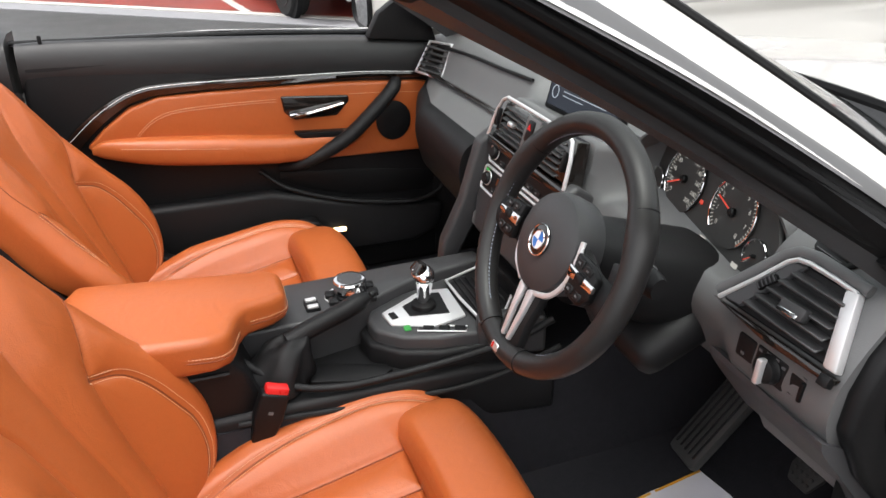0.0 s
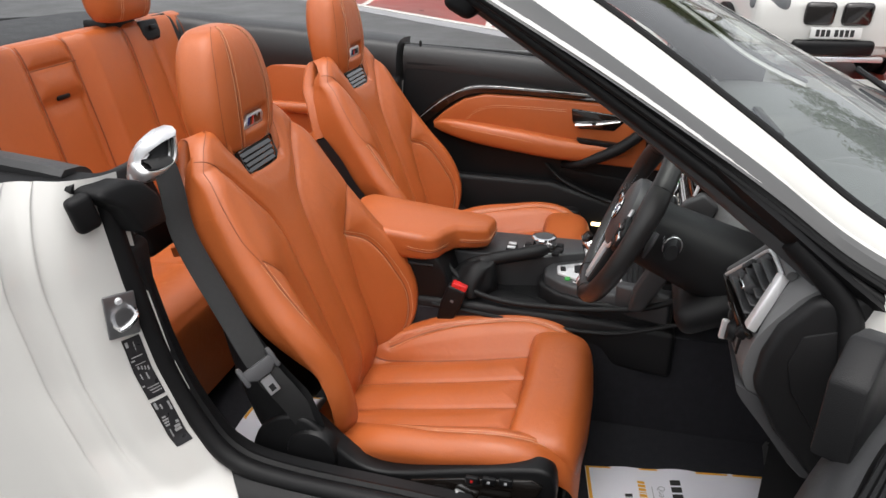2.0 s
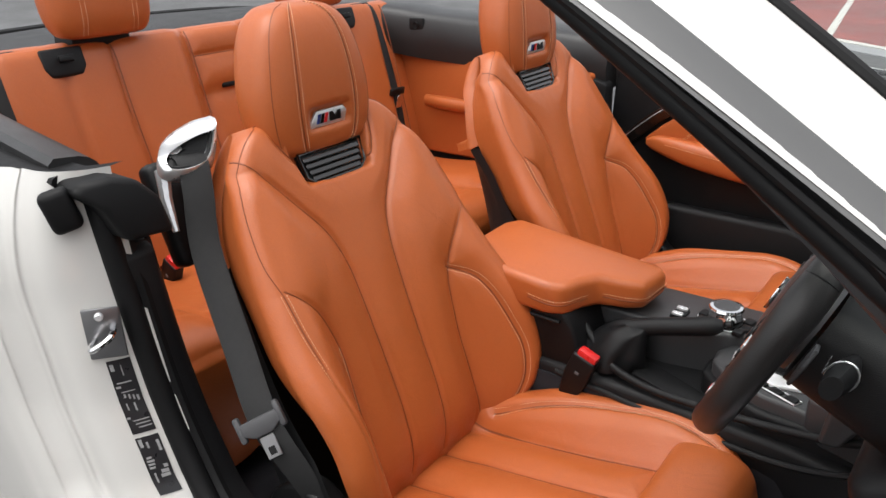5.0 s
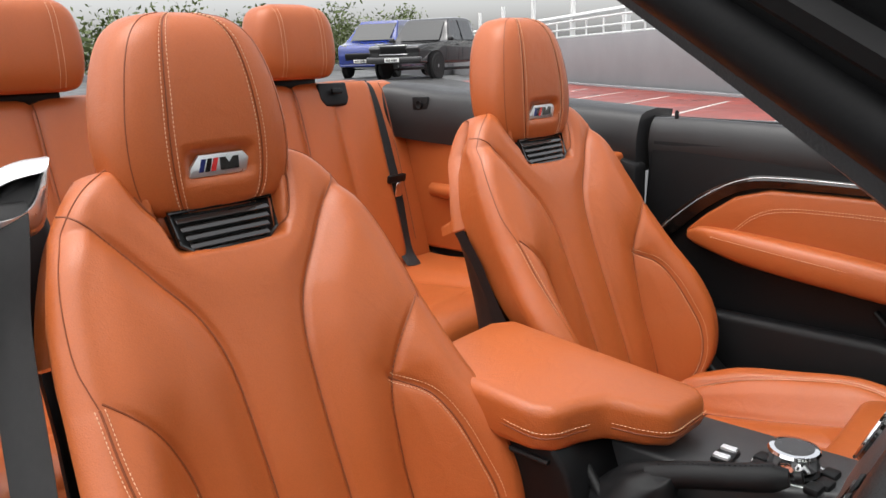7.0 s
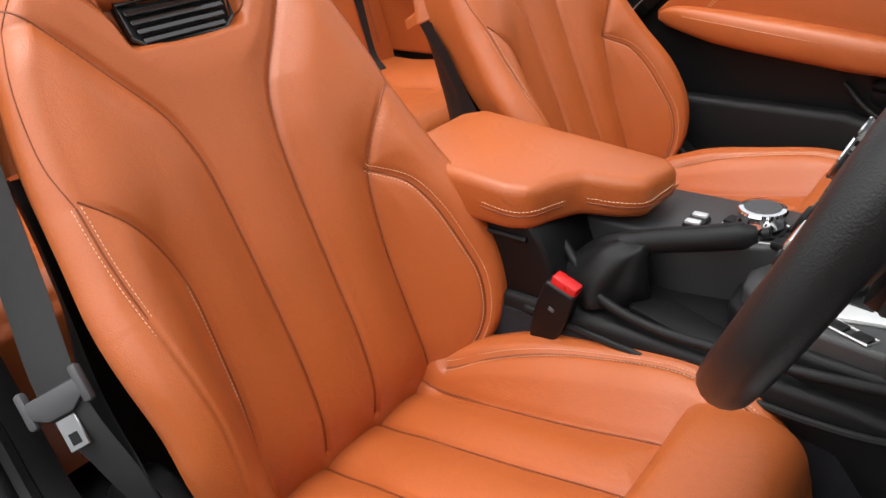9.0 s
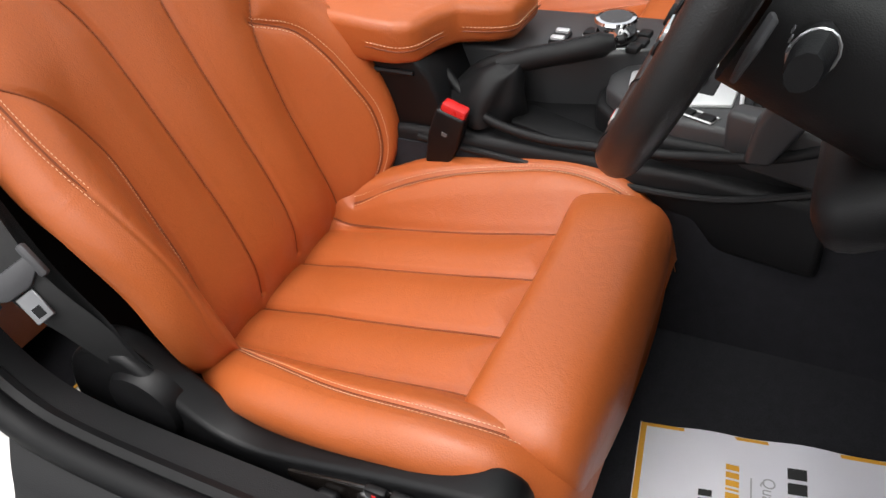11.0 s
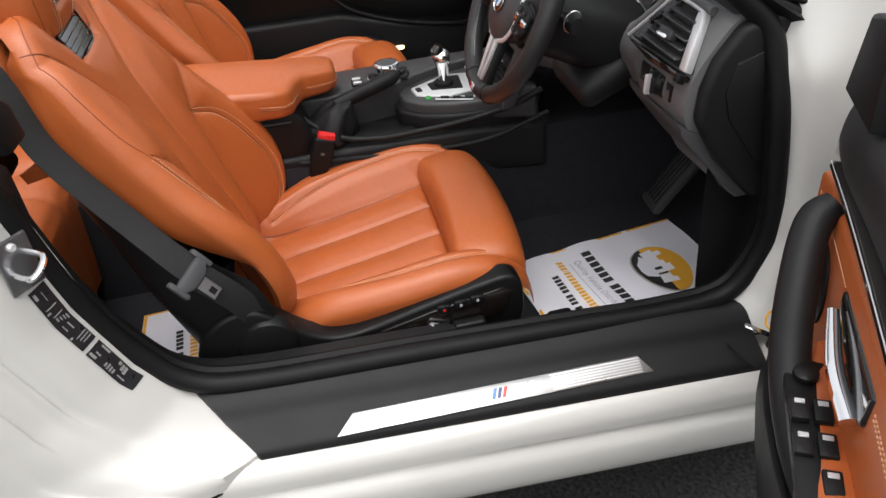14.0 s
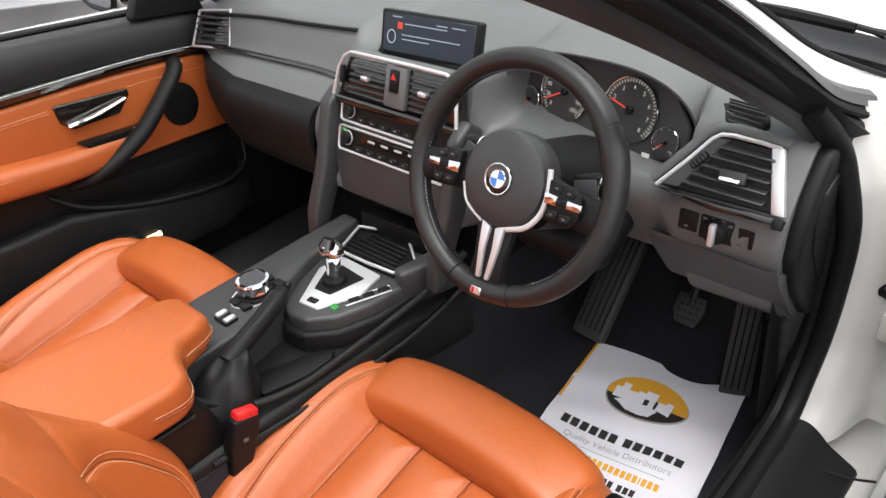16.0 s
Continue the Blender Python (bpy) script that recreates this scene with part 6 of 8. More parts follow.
# armrest
v, f = slab([(-0.066, -0.605), (-0.02, -0.62), (0.13, -0.615), (0.160, -0.590), (0.170, -0.50), (0.168, -0.405), (0.150, -0.374), (0.110, -0.362), (0.078, -0.345), (0.060, -0.300), (0.038, -0.272), (-0.048, -0.268), (-0.066, -0.290)], 0.676, 0.742, 0.020, 4)
v = [(x + 0.012, y - 0.015, z - 0.006 - (0.05 if z < 0.692 else 0.17) * max(0, y + 0.46) + (0.0 if z < 0.692 else 0.010 * math.cos((x - 0.05) * 12))) for x, y, z in v]
arm = part("armrest", (v, f), LEATHER, con, "padded tan leather armrest", angle=60)
lip = [(0.169, -0.58), (0.1635, -0.50), (0.169, -0.408), (0.152, -0.377), (0.112, -0.3625), (0.080, -0.347), (0.062, -0.302), (0.040, -0.274), (0.0, -0.2695), (-0.048, -0.2675)]
lp3 = np.array([(x + 0.0125, y - 0.0145, 0.697 - 0.09 * max(0, y + 0.46)) for x, y in spline(lip, 60)])
part("armrest_seam", tube(lp3, 0.0012, n=5), SEAM, arm)
part("armrest_stitching", dashes(lp3 + np.array((0, 0, 0.006)), np.tile((0.4, 0.4, 0.3), (60, 1)), step=0.0055), THREAD, arm)


# ---- seat belts and buckles ----
def buckle(x, y, z, lean, label):
    b = thing("belt_buckle", (x, y, z - 0.17), label, "seat belt buckle", "belt buckles")
    m = pose(x, y, z, lean, 0, 0)
    part("buckle_body", at(m, slab([(-0.023, 0.0), (-0.024, -0.05), (-0.017, -0.098), (0.017, -0.098), (0.024, -0.05), (0.023, 0.0)], -0.013, 0.013, 0.005, 3, "x")), HARD, b)
    part("buckle_stalk", at(m, box((0, 0, -0.15), (0.014, 0.026, 0.12), 0.004, 2)), RUBBER, b)
    part("release_button", at(m, box((0, 0.002, 0.002), (0.020, 0.038, 0.018), 0.004, 2)), RED, b, "red release button")
    part("buckle_mark", at(m, box((0.0132, 0, -0.035), (0.001, 0.008, 0.006), 0, 1)), STICKTEXT, b)
    return b


buckle(0.172, -0.322, 0.604, -20, "black belt buckle with red button beside the driver's seat")
buckle(-0.112, -0.385, 0.60, -20, "black belt buckle with red button beside the passenger seat")


def belt(path, across, tongue_at, label, tongue_turn):
    b = thing("seat_belt", path[-1], label, "seat belt", "seat belts")
    p = spline(path, 50)
    part("webbing", ribbon(p, 0.044, 0.0016, across), BELT, b)
    i = int(np.argmin(np.linalg.norm(p - np.array(tongue_at), axis=1)))
    run = Vector(p[max(i - 2, 0)] - p[min(i + 2, len(p) - 1)]).normalized()
    wide = Vector(across[i] if np.ndim(across) > 1 else across)
    wide = (wide - run * wide.dot(run)).normalized()
    t = Matrix((wide, run.cross(wide), run)).transposed().to_4x4()
    t.translation = tongue_at
    if tongue_turn is None:
        return b
    tg = part("belt_tongue", at(t, slab([(-0.030, 0.012), (0.030, 0.012), (0.030, -0.006), (0.014, -0.016), (-0.014, -0.016), (-0.030, -0.006)], -0.006, 0.006, 0.004, 2, "y")), KNEEGREY, b, "grey belt tongue with metal tab")
    part("tongue_ear", at(t, [box((-0.031, 0.0, 0.004), (0.010, 0.012, 0.040), 0.004, 2)]), KNEEGREY, tg)
    part("tongue_ear", at(t, [box((0.031, 0.0, 0.004), (0.010, 0.012, 0.040), 0.004, 2)]), KNEEGREY, tg)
    part("tongue_slot", at(t, [box((0, 0, -0.040), (0.010, 0.0040, 0.012), 0, 1)]), HARD, tg)
    part("tongue_tab", at(t, [box((0, 0, -0.034), (0.022, 0.003, 0.034), 0.001, 1)]), ALLOY, tg)
    return b


belt([(0.612, -0.784, 1.014), (0.616, -0.756, 1.004), (0.626, -0.738, 0.962), (0.645, -0.712, 0.88), (0.672, -0.630, 0.76), (0.694, -0.562, 0.67), (0.684, -0.515, 0.60), (0.668, -0.485, 0.53)], np.linspace((0.9, -0.42, 0.0), (0.35, -0.9, 0.1), 50), (0.699, -0.565, 0.668), "black driver's seat belt hanging from the shoulder guide", (-35, 12, 75))
belt([(-0.545, -0.842, 1.000), (-0.565, -0.80, 0.97), (-0.590, -0.76, 0.85), (-0.610, -0.70, 0.70), (-0.62, -0.62, 0.48)], (-0.25, 1.0, 0.35), (-0.61, -0.69, 0.68), "black passenger's seat belt hanging from the shoulder guide", (-30, -12, -75))


# ---- doors ----
def front_door(name, label, fit, full):
    """A front door, drawn as the closed left one; fit moves its shapes to where the door stands."""
    door = tagged(new(name), label, "car door")
    door.empty_display_size = 0.05
    base = np.mean(np.array(fit([([(-0.72, -0.2, 0.30)], [])])[0][0]), axis=0)
    door.location = Vector(base)
    ORIGIN[door.name] = Vector(base)

    def dp(nm, shapes, m, parent=None, lab="", angle=38):
        return part(nm, fit(shapes if isinstance(shapes, list) else [shapes]), m, parent or door, lab, angle)

    outline = [(-0.705, 0.965), (-0.715, 0.80), (-0.66, 0.56), (-0.58, 0.415), (-0.50, 0.385), (0.18, 0.375), (0.262, 0.42), (0.285, 0.55), (0.275, 0.72), (0.262, 0.90), (0.20, 0.945)]
    dp("inner_panel", slab(outline, -0.745, -0.696, 0.012, 3, "x"), SOFT, None, "black lower door lining")
    dp("door_shell", slab([(a * 1.01, b) for a, b in outline], -0.815, -0.742, 0.02, 2, "x"), PAINT, None, "white painted door shell")
    rows = []
    for y in np.linspace(-0.78, 0.47, 24):
        rows.append([(x, y, z) for x, z in spline([(-0.766, 0.992 - 0.060 * max(0.0, y + 0.3)), (-0.802, 0.990 - 0.060 * max(0.0, y + 0.3)), (-0.845, 0.955 - 0.03 * max(0.0, y + 0.3)), (-0.872, 0.87), (-0.882, 0.80), (-0.893, 0.785), (-0.894, 0.70), (-0.892, 0.55), (-0.880, 0.42), (-0.860, 0.385)], 30)])
    dp("outer_skin", sheet(rows), PAINT, None, "white outer door skin")
    # upper roll
    rings = []
    for y, x0, zt in spline([(-0.708, -0.700, 1.004), (-0.60, -0.700, 1.003), (-0.30, -0.698, 0.988), (0.0, -0.690, 0.970), (0.16, -0.684, 0.956), (0.262, -0.690, 0.945)], 30):
        prof = smooth_prof([(x0 - 0.012, zt - 0.120), (x0 + 0.004, zt - 0.075), (x0, zt - 0.030), (x0 - 0.014, zt - 0.006), (x0 - 0.028, zt), (x0 - 0.044, zt - 0.002)], 14) + [(x0 - 0.049, zt - 0.02), (x0 - 0.044, zt - 0.12)]
        rings.append([(a, y, b) for a, b in prof])
    dp("top_roll", sheet(rings, loop_v=True, cap_u=True), DOORTOP, None, "black grained door top")
    for dx, r in ((0.050, 0.0036), (0.056, 0.0036), (0.062, 0.0036)):
        dp("window_seal", tube(spline([(-0.700 - dx, -0.74, 1.002), (-0.698 - dx, -0.30, 0.988), (-0.690 - dx, 0.0, 0.972), (-0.686 - dx, 0.20, 0.955)], 20), r, n=6, flat=1.2), RUBBER, None, "black window slot seal")
    dp("belt_trim", tube(spline([(-0.770, -0.76, 0.998), (-0.768, -0.30, 0.990), (-0.761, 0.0, 0.972), (-0.756, 0.26, 0.955)], 20), 0.006, n=8, flat=0.8), GLOSS, None, "gloss black waist trim")
    pin = dp("lock_pin", spun([(0.0045, 0), (0.0045, 0.016), (0.0028, 0.020)], 10, pose(-0.722, -0.655, 1.000)), HARD, None, "black lock pin")
    # tan panel, gloss strip, arm pad
    tan = [(-0.605, 0.765), (-0.560, 0.806), (-0.500, 0.848), (-0.430, 0.868), (-0.30, 0.868), (0.0, 0.860), (0.205, 0.846), (0.268, 0.830), (0.275, 0.655), (0.10, 0.660), (-0.15, 0.668), (-0.45, 0.715), (-0.58, 0.745)]
    pn = dp("tan_panel", slab(tan, -0.705, -0.676, 0.008, 3, "x"), LEATHER, None, "tan leather door panel")
    gl = spline([(-0.665, 0.752), (-0.625, 0.790), (-0.560, 0.842), (-0.485, 0.880), (-0.40, 0.890), (-0.20, 0.886), (0.05, 0.878), (0.215, 0.864)], 40)
    strip = []
    for k, (a, b) in enumerate(gl):
        w = np.interp(k / 39, [0, 0.15, 0.4, 1], [0.020, 0.030, 0.018, 0.010])
        strip.append([(-0.696, a, b - w), (-0.680, a, b - w), (-0.672, a, b), (-0.676, a, b + w * 0.6), (-0.696, a, b + w * 0.6)])
    dp("gloss_strip", sheet(strip, loop_v=True, cap_u=True), GLOSS, None, "gloss black wood-style strip")
    dp("strip_edge", tube([(-0.673, a, b + 0.006) for a, b in gl], 0.0008, n=5), CHROME)
    rings = []
    for y, zc, h, d in spline([(-0.595, 0.758, 0.008, 0.008), (-0.56, 0.758, 0.022, 0.026), (-0.46, 0.744, 0.033, 0.046), (-0.30, 0.726, 0.036, 0.054), (-0.15, 0.710, 0.034, 0.052), (-0.02, 0.712, 0.026, 0.036), (0.05, 0.720, 0.010, 0.012)], 34):
        cx, cz = squircle(d, h, 30, 3.0)
        rings.append(np.stack([-0.676 + cx * 0.7 + d * 0.1, np.full(cx.shape, y), zc + cz], -1))
    pad = dp("arm_pad", sheet(rings, loop_v=True, cap_u=True), LEATHER, None, "tan leather arm pad", angle=60)
    sl = np.array([(-0.640 + 0.006 * math.sin(u * 3), -0.53 + 0.42 * u, 0.766 - 0.050 * u) for u in np.linspace(0, 1, 40)])
    dp("pad_stitching", dashes(sl, np.tile((0.6, 0, 0.8), (40, 1)), step=0.006), THREAD, pad)
    s2 = np.array([(-0.675, a, b) for a, b in spline([(-0.50, 0.775), (-0.455, 0.815), (-0.40, 0.834), (-0.30, 0.838), (-0.16, 0.836)], 40)])
    s3 = np.array([(-0.675, a, b) for a, b in spline([(0.02, 0.830), (0.10, 0.826), (0.24, 0.815)], 20)])
    dp("panel_stitching", dashes(s2, np.tile((1.0, 0, 0), (40, 1)), step=0.006) + dashes(s2 - np.array((0, 0, 0.006)), np.tile((1.0, 0, 0), (40, 1)), step=0.006) + dashes(s3, np.tile((1.0, 0, 0), (20, 1)), step=0.006), THREAD, pn)
    # lever in its dished bezel
    bz = dp("lever_bezel", slab([(-0.150, 0.842), (0.020, 0.828), (0.022, 0.812), (-0.012, 0.778), (-0.120, 0.778), (-0.145, 0.800)], -0.690, -0.672, 0.005, 3, "x"), GLOSS, None, "black door handle recess")
    dp("door_lever", tube(spline([(-0.668, -0.132, 0.792), (-0.660, -0.07, 0.800), (-0.664, 0.004, 0.812)], 16), np.interp(np.linspace(0, 1, 16), [0, 0.5, 1], [0.011, 0.009, 0.006]), n=10, flat=0.6), SHINY, bz, "bright chrome door lever")
    # speaker
    spk = dp("speaker_grille", spun([(0.052, 0), (0.052, 0.004), (0.049, 0.006), (0.02, 0.0075)], 36, pose(-0.677, 0.136, 0.748, 0, 90, 0) @ Matrix.Diagonal((1, 0.9, 1, 1))), RUBBER, None, "round black speaker grille")
    # pull handle
    grip = spline([(-0.674, 0.145, 0.852), (-0.652, 0.128, 0.835), (-0.640, 0.076, 0.790), (-0.636, 0.010, 0.735), (-0.644, -0.060, 0.694), (-0.662, -0.120, 0.666), (-0.690, -0.165, 0.652)], 40)
    dp("pull_handle", tube(grip, np.interp(np.linspace(0, 1, 40), [0, 0.12, 0.5, 0.85, 1], [0.014, 0.017, 0.018, 0.016, 0.010]), n=14, flat=1.25, up=(1, 0, 0)), SOFT, None, "black curved pull handle", 60)
    # pocket
    pk = dp("door_pocket", slab([(-0.170, 0.640), (0.10, 0.612), (0.252, 0.588), (0.256, 0.560), (0.225, 0.530), (0.02, 0.548), (-0.120, 0.590), (-0.172, 0.618)], -0.698, -0.692, 0.004, 2, "x"), RUBBER, None, "deep black door pocket")
    dp("pocket_ledge", tube(spline([(-0.690, -0.22, 0.650), (-0.668, -0.15, 0.598), (-0.655, 0.0, 0.548), (-0.652, 0.17, 0.522), (-0.668, 0.262, 0.540), (-0.690, 0.285, 0.60)], 30), 0.006, n=10), SOFT, None, "", 60)
    dp("pocket_front", slab([(-0.64, 0.60), (-0.20, 0.600), (0.0, 0.545), (0.20, 0.510), (0.27, 0.50), (0.26, 0.43), (0.18, 0.395), (-0.48, 0.40), (-0.56, 0.43)], -0.698, -0.652, 0.016, 3, "x"), SOFT, None, "black lower door bin")
    if full:
        sw = dp("switch_panel", slab([(-0.205, 0.744), (0.005, 0.736), (0.020, 0.728), (0.012, 0.722), (-0.205, 0.730)], -0.672, -0.628, 0.003, 2, "x"), HARD, None, "window switch panel")
        for k in range(3):
            for q in range(2):
                if k == 0 and q:
                    continue
                dp("window_switch", box((-0.660 + 0.022 * q, -0.165 + 0.045 * k, 0.743), (0.018, 0.030, 0.008), 0.002, 2), SOFT, sw)
                dp("switch_tip", box((-0.660 + 0.022 * q, -0.158 + 0.045 * k, 0.748), (0.010, 0.006, 0.002), 0.0005, 1), CHROME, sw)
        dp("mirror_knob", spun([(0.013, 0), (0.013, 0.006), (0.010, 0.008)], 18, pose(-0.649, -0.020, 0.738)), HARD, sw)
        # sail and mirror
        dp("mirror_sail", slab([(0.275, 0.935), (0.115, 0.955), (0.120, 1.035), (0.165, 1.062), (0.225, 1.045)], -0.715, -0.680, 0.005, 2, "x"), SOFT, None, "black mirror sail panel")
    else:
        dp("window_switch", slab([(-0.127, 0.752), (0.044, 0.740), (0.036, 0.726), (-0.110, 0.734)], -0.676, -0.648, 0.003, 2, "x"), HARD, None, "black window switch strip")
        dp("switch_tip", box((-0.652, 0.005, 0.742), (0.010, 0.014, 0.004), 0.001, 1), CHROME)
        dp("mirror_sail", slab([(0.262, 0.940), (0.08, 0.962), (0.11, 1.02), (0.17, 1.06), (0.23, 1.04)], -0.715, -0.680, 0.005, 2, "x"), SOFT, None, "black mirror sail panel")
    ma = dp("mirror_arm", tube([(-0.745, 0.19, 0.965), (-0.83, 0.185, 0.960), (-0.88, 0.180, 0.965)], [0.030, 0.026, 0.030], n=12, flat=0.6), GLOSS, None, "gloss black mirror arm")
    rings = []
    for x, k in ((-0.862, 0.55), (-0.872, 0.85), (-0.92, 1.0), (-1.0, 1.0), (-1.045, 0.85), (-1.06, 0.55)):
        cy, cz = squircle(0.048 * k, 0.068 * k, 30, 2.8)
        rings.append(np.stack([np.full(cy.shape, x), 0.185 + cy + 0.02 * (x + 0.862) / -0.2, 0.995 + cz], -1))
    mh = dp("mirror_housing", sheet(rings, loop_v=True, cap_u=True), PAINT, None, "white door mirror housing", 60)
    gls = dp("mirror_glass", [box((-0.962, 0.138, 0.995), (0.165, 0.006, 0.105), 0.012, 3)], SHINY, mh, "mirror glass")
    dp("mirror_rim", tube([(-0.962 + 0.088 * np.sign(math.cos(t)) * abs(math.cos(t)) ** 0.6, 0.140, 0.995 + 0.058 * np.sign(math.sin(t)) * abs(math.sin(t)) ** 0.6) for t in np.linspace(0, 6.28, 40, endpoint=False)], 0.008, n=6, loop=True), HARD, mh)
    return door


front_door("passenger_door", "closed passenger door with tan leather panel and black pull handle", lambda s: s, False)
HINGE = Matrix.Translation((0.840, 0.468, 0)) @ Matrix.Rotation(radians(61.4), 4, "Z") @ Matrix.Translation((-0.840, -0.468, 0))


def opened(shapes):
    return at(HINGE, flip(shapes, CX))


front_door("driver_door", "wide open driver's door with tan leather panel and white outer skin", opened, True)
# a bunch of keys in the open door's bin
kc = HINGE @ Vector((2 * CX + 0.668, 0.215, 0.585))
keys = thing("key_bunch", kc - Vector((0, 0, 0.01)), "black car key with yellow tag lying in the door bin", "keys")
kz = Matrix.Translation(kc)
part("key_fob", at(kz, box((0.0, 0, 0.008), (0.034, 0.060, 0.016), 0.006, 3, pose(0, 0, 0, 30, 10, 40))), HARD, keys)
part("key_tag", at(kz, box((0.026, 0.012, 0.020), (0.026, 0.050, 0.003), 0.001, 1, pose(0, 0, 0, 35, -10, 70))), mat("yellow_tag", (0.80, 0.62, 0.03), 0.4), keys, "yellow plastic tag")
part("key_ring", at(kz @ pose(-0.026, 0.0, 0.012, 55, 20, 0), tube([(0.015 * math.cos(t), 0.015 * math.sin(t), 0) for t in np.linspace(0, 6.28, 24, endpoint=False)], 0.0018, n=6, loop=True)), AMBER, keys)
part("key_blade", at(kz, box((-0.020, -0.026, 0.004), (0.010, 0.045, 0.003), 0.001, 1, pose(0, 0, 0, -20, 0, -30))), SHINY, keys)

# ---- rear of the cabin ----
rear = thing("rear_bench", (CX, -1.15, 0.32), "tan leather rear bench with two padded seats and centre panel", "rear seat", shift=(0, 0.005, 0.045))
RX = 0.335


def bench_off(x, z):
    a = np.abs(x)
    pad = 0.030 * sstep((0.245 - np.abs(a - RX)) / 0.05)
    d = np.minimum(np.abs(a - 0.085), np.abs(a - 0.585))
    d = np.minimum(d, np.abs(a - RX + 0.055 + 0.02 * np.sin(z * 5)))
    d = np.minimum(d, np.abs(a - RX - 0.085))
    cen = np.where(a < 0.085, np.minimum(np.abs(z - 0.985), np.abs(z - 0.905)), 9)
    d = np.minimum(d, cen)
    return pad + 0.006 * (1 - np.exp(-(d / 0.022) ** 2)) - 0.006 * np.exp(-(d / 0.005) ** 2) - 0.012 * sstep((0.905 - z) / 0.01) * (a < 0.085)


rows = []
for y, z in spline([(-1.335, 0.55), (-1.350, 0.62), (-1.390, 0.78), (-1.430, 0.93), (-1.452, 1.005), (-1.468, 1.035), (-1.495, 1.046), (-1.53, 1.04)], 90):
    x = np.linspace(-0.655, 0.655, 160)
    f = bench_off(x, np.full(x.shape, z)) * (1 if z < 1.04 else 0.6)
    rows.append(np.stack([x + CX, y + f * 0.95, np.full(x.shape, z) + 0.3 * f], -1))
bb = part("backrest", sheet(rows), LEATHER, rear, angle=60)
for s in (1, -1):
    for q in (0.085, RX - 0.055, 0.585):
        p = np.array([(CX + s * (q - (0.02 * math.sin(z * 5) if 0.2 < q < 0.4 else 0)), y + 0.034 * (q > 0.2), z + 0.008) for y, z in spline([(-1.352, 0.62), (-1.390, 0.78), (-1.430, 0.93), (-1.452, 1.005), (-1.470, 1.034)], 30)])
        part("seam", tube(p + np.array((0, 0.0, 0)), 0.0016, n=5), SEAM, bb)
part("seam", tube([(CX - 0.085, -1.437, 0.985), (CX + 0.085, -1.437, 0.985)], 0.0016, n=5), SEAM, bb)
part("pull_strap", box((CX, -1.428, 0.905), (0.05, 0.012, 0.012), 0.004, 2), HARD, bb)
rows = []
for y, z in spline([(-1.345, 0.545), (-1.25, 0.545), (-1.10, 0.560), (-0.96, 0.572), (-0.90, 0.560), (-0.875, 0.52), (-0.872, 0.42), (-0.875, 0.32)], 60):
    x = np.linspace(-0.655, 0.655, 130)
    a = np.abs(x)
    d = np.minimum(np.minimum(np.abs(a - 0.10), np.abs(a - RX - 0.13)), np.minimum(np.abs(a - RX + 0.13), np.where(y > -1.2, np.abs(y + 1.02), 9)))
    f = 0.022 * sstep((a - RX - 0.08) / 0.12) + 0.010 * sstep((0.12 - a) / 0.05) + 0.007 * (1 - np.exp(-(d / 0.025) ** 2)) - 0.005 * np.exp(-(d / 0.005) ** 2)
    rows.append(np.stack([x + CX, np.full(x.shape, y) + (0.5 * f if z < 0.53 else 0), np.full(x.shape, z) + (f if z > 0.5 else 0)], -1))
part("cushion", sheet(rows), LEATHER, rear, angle=60)
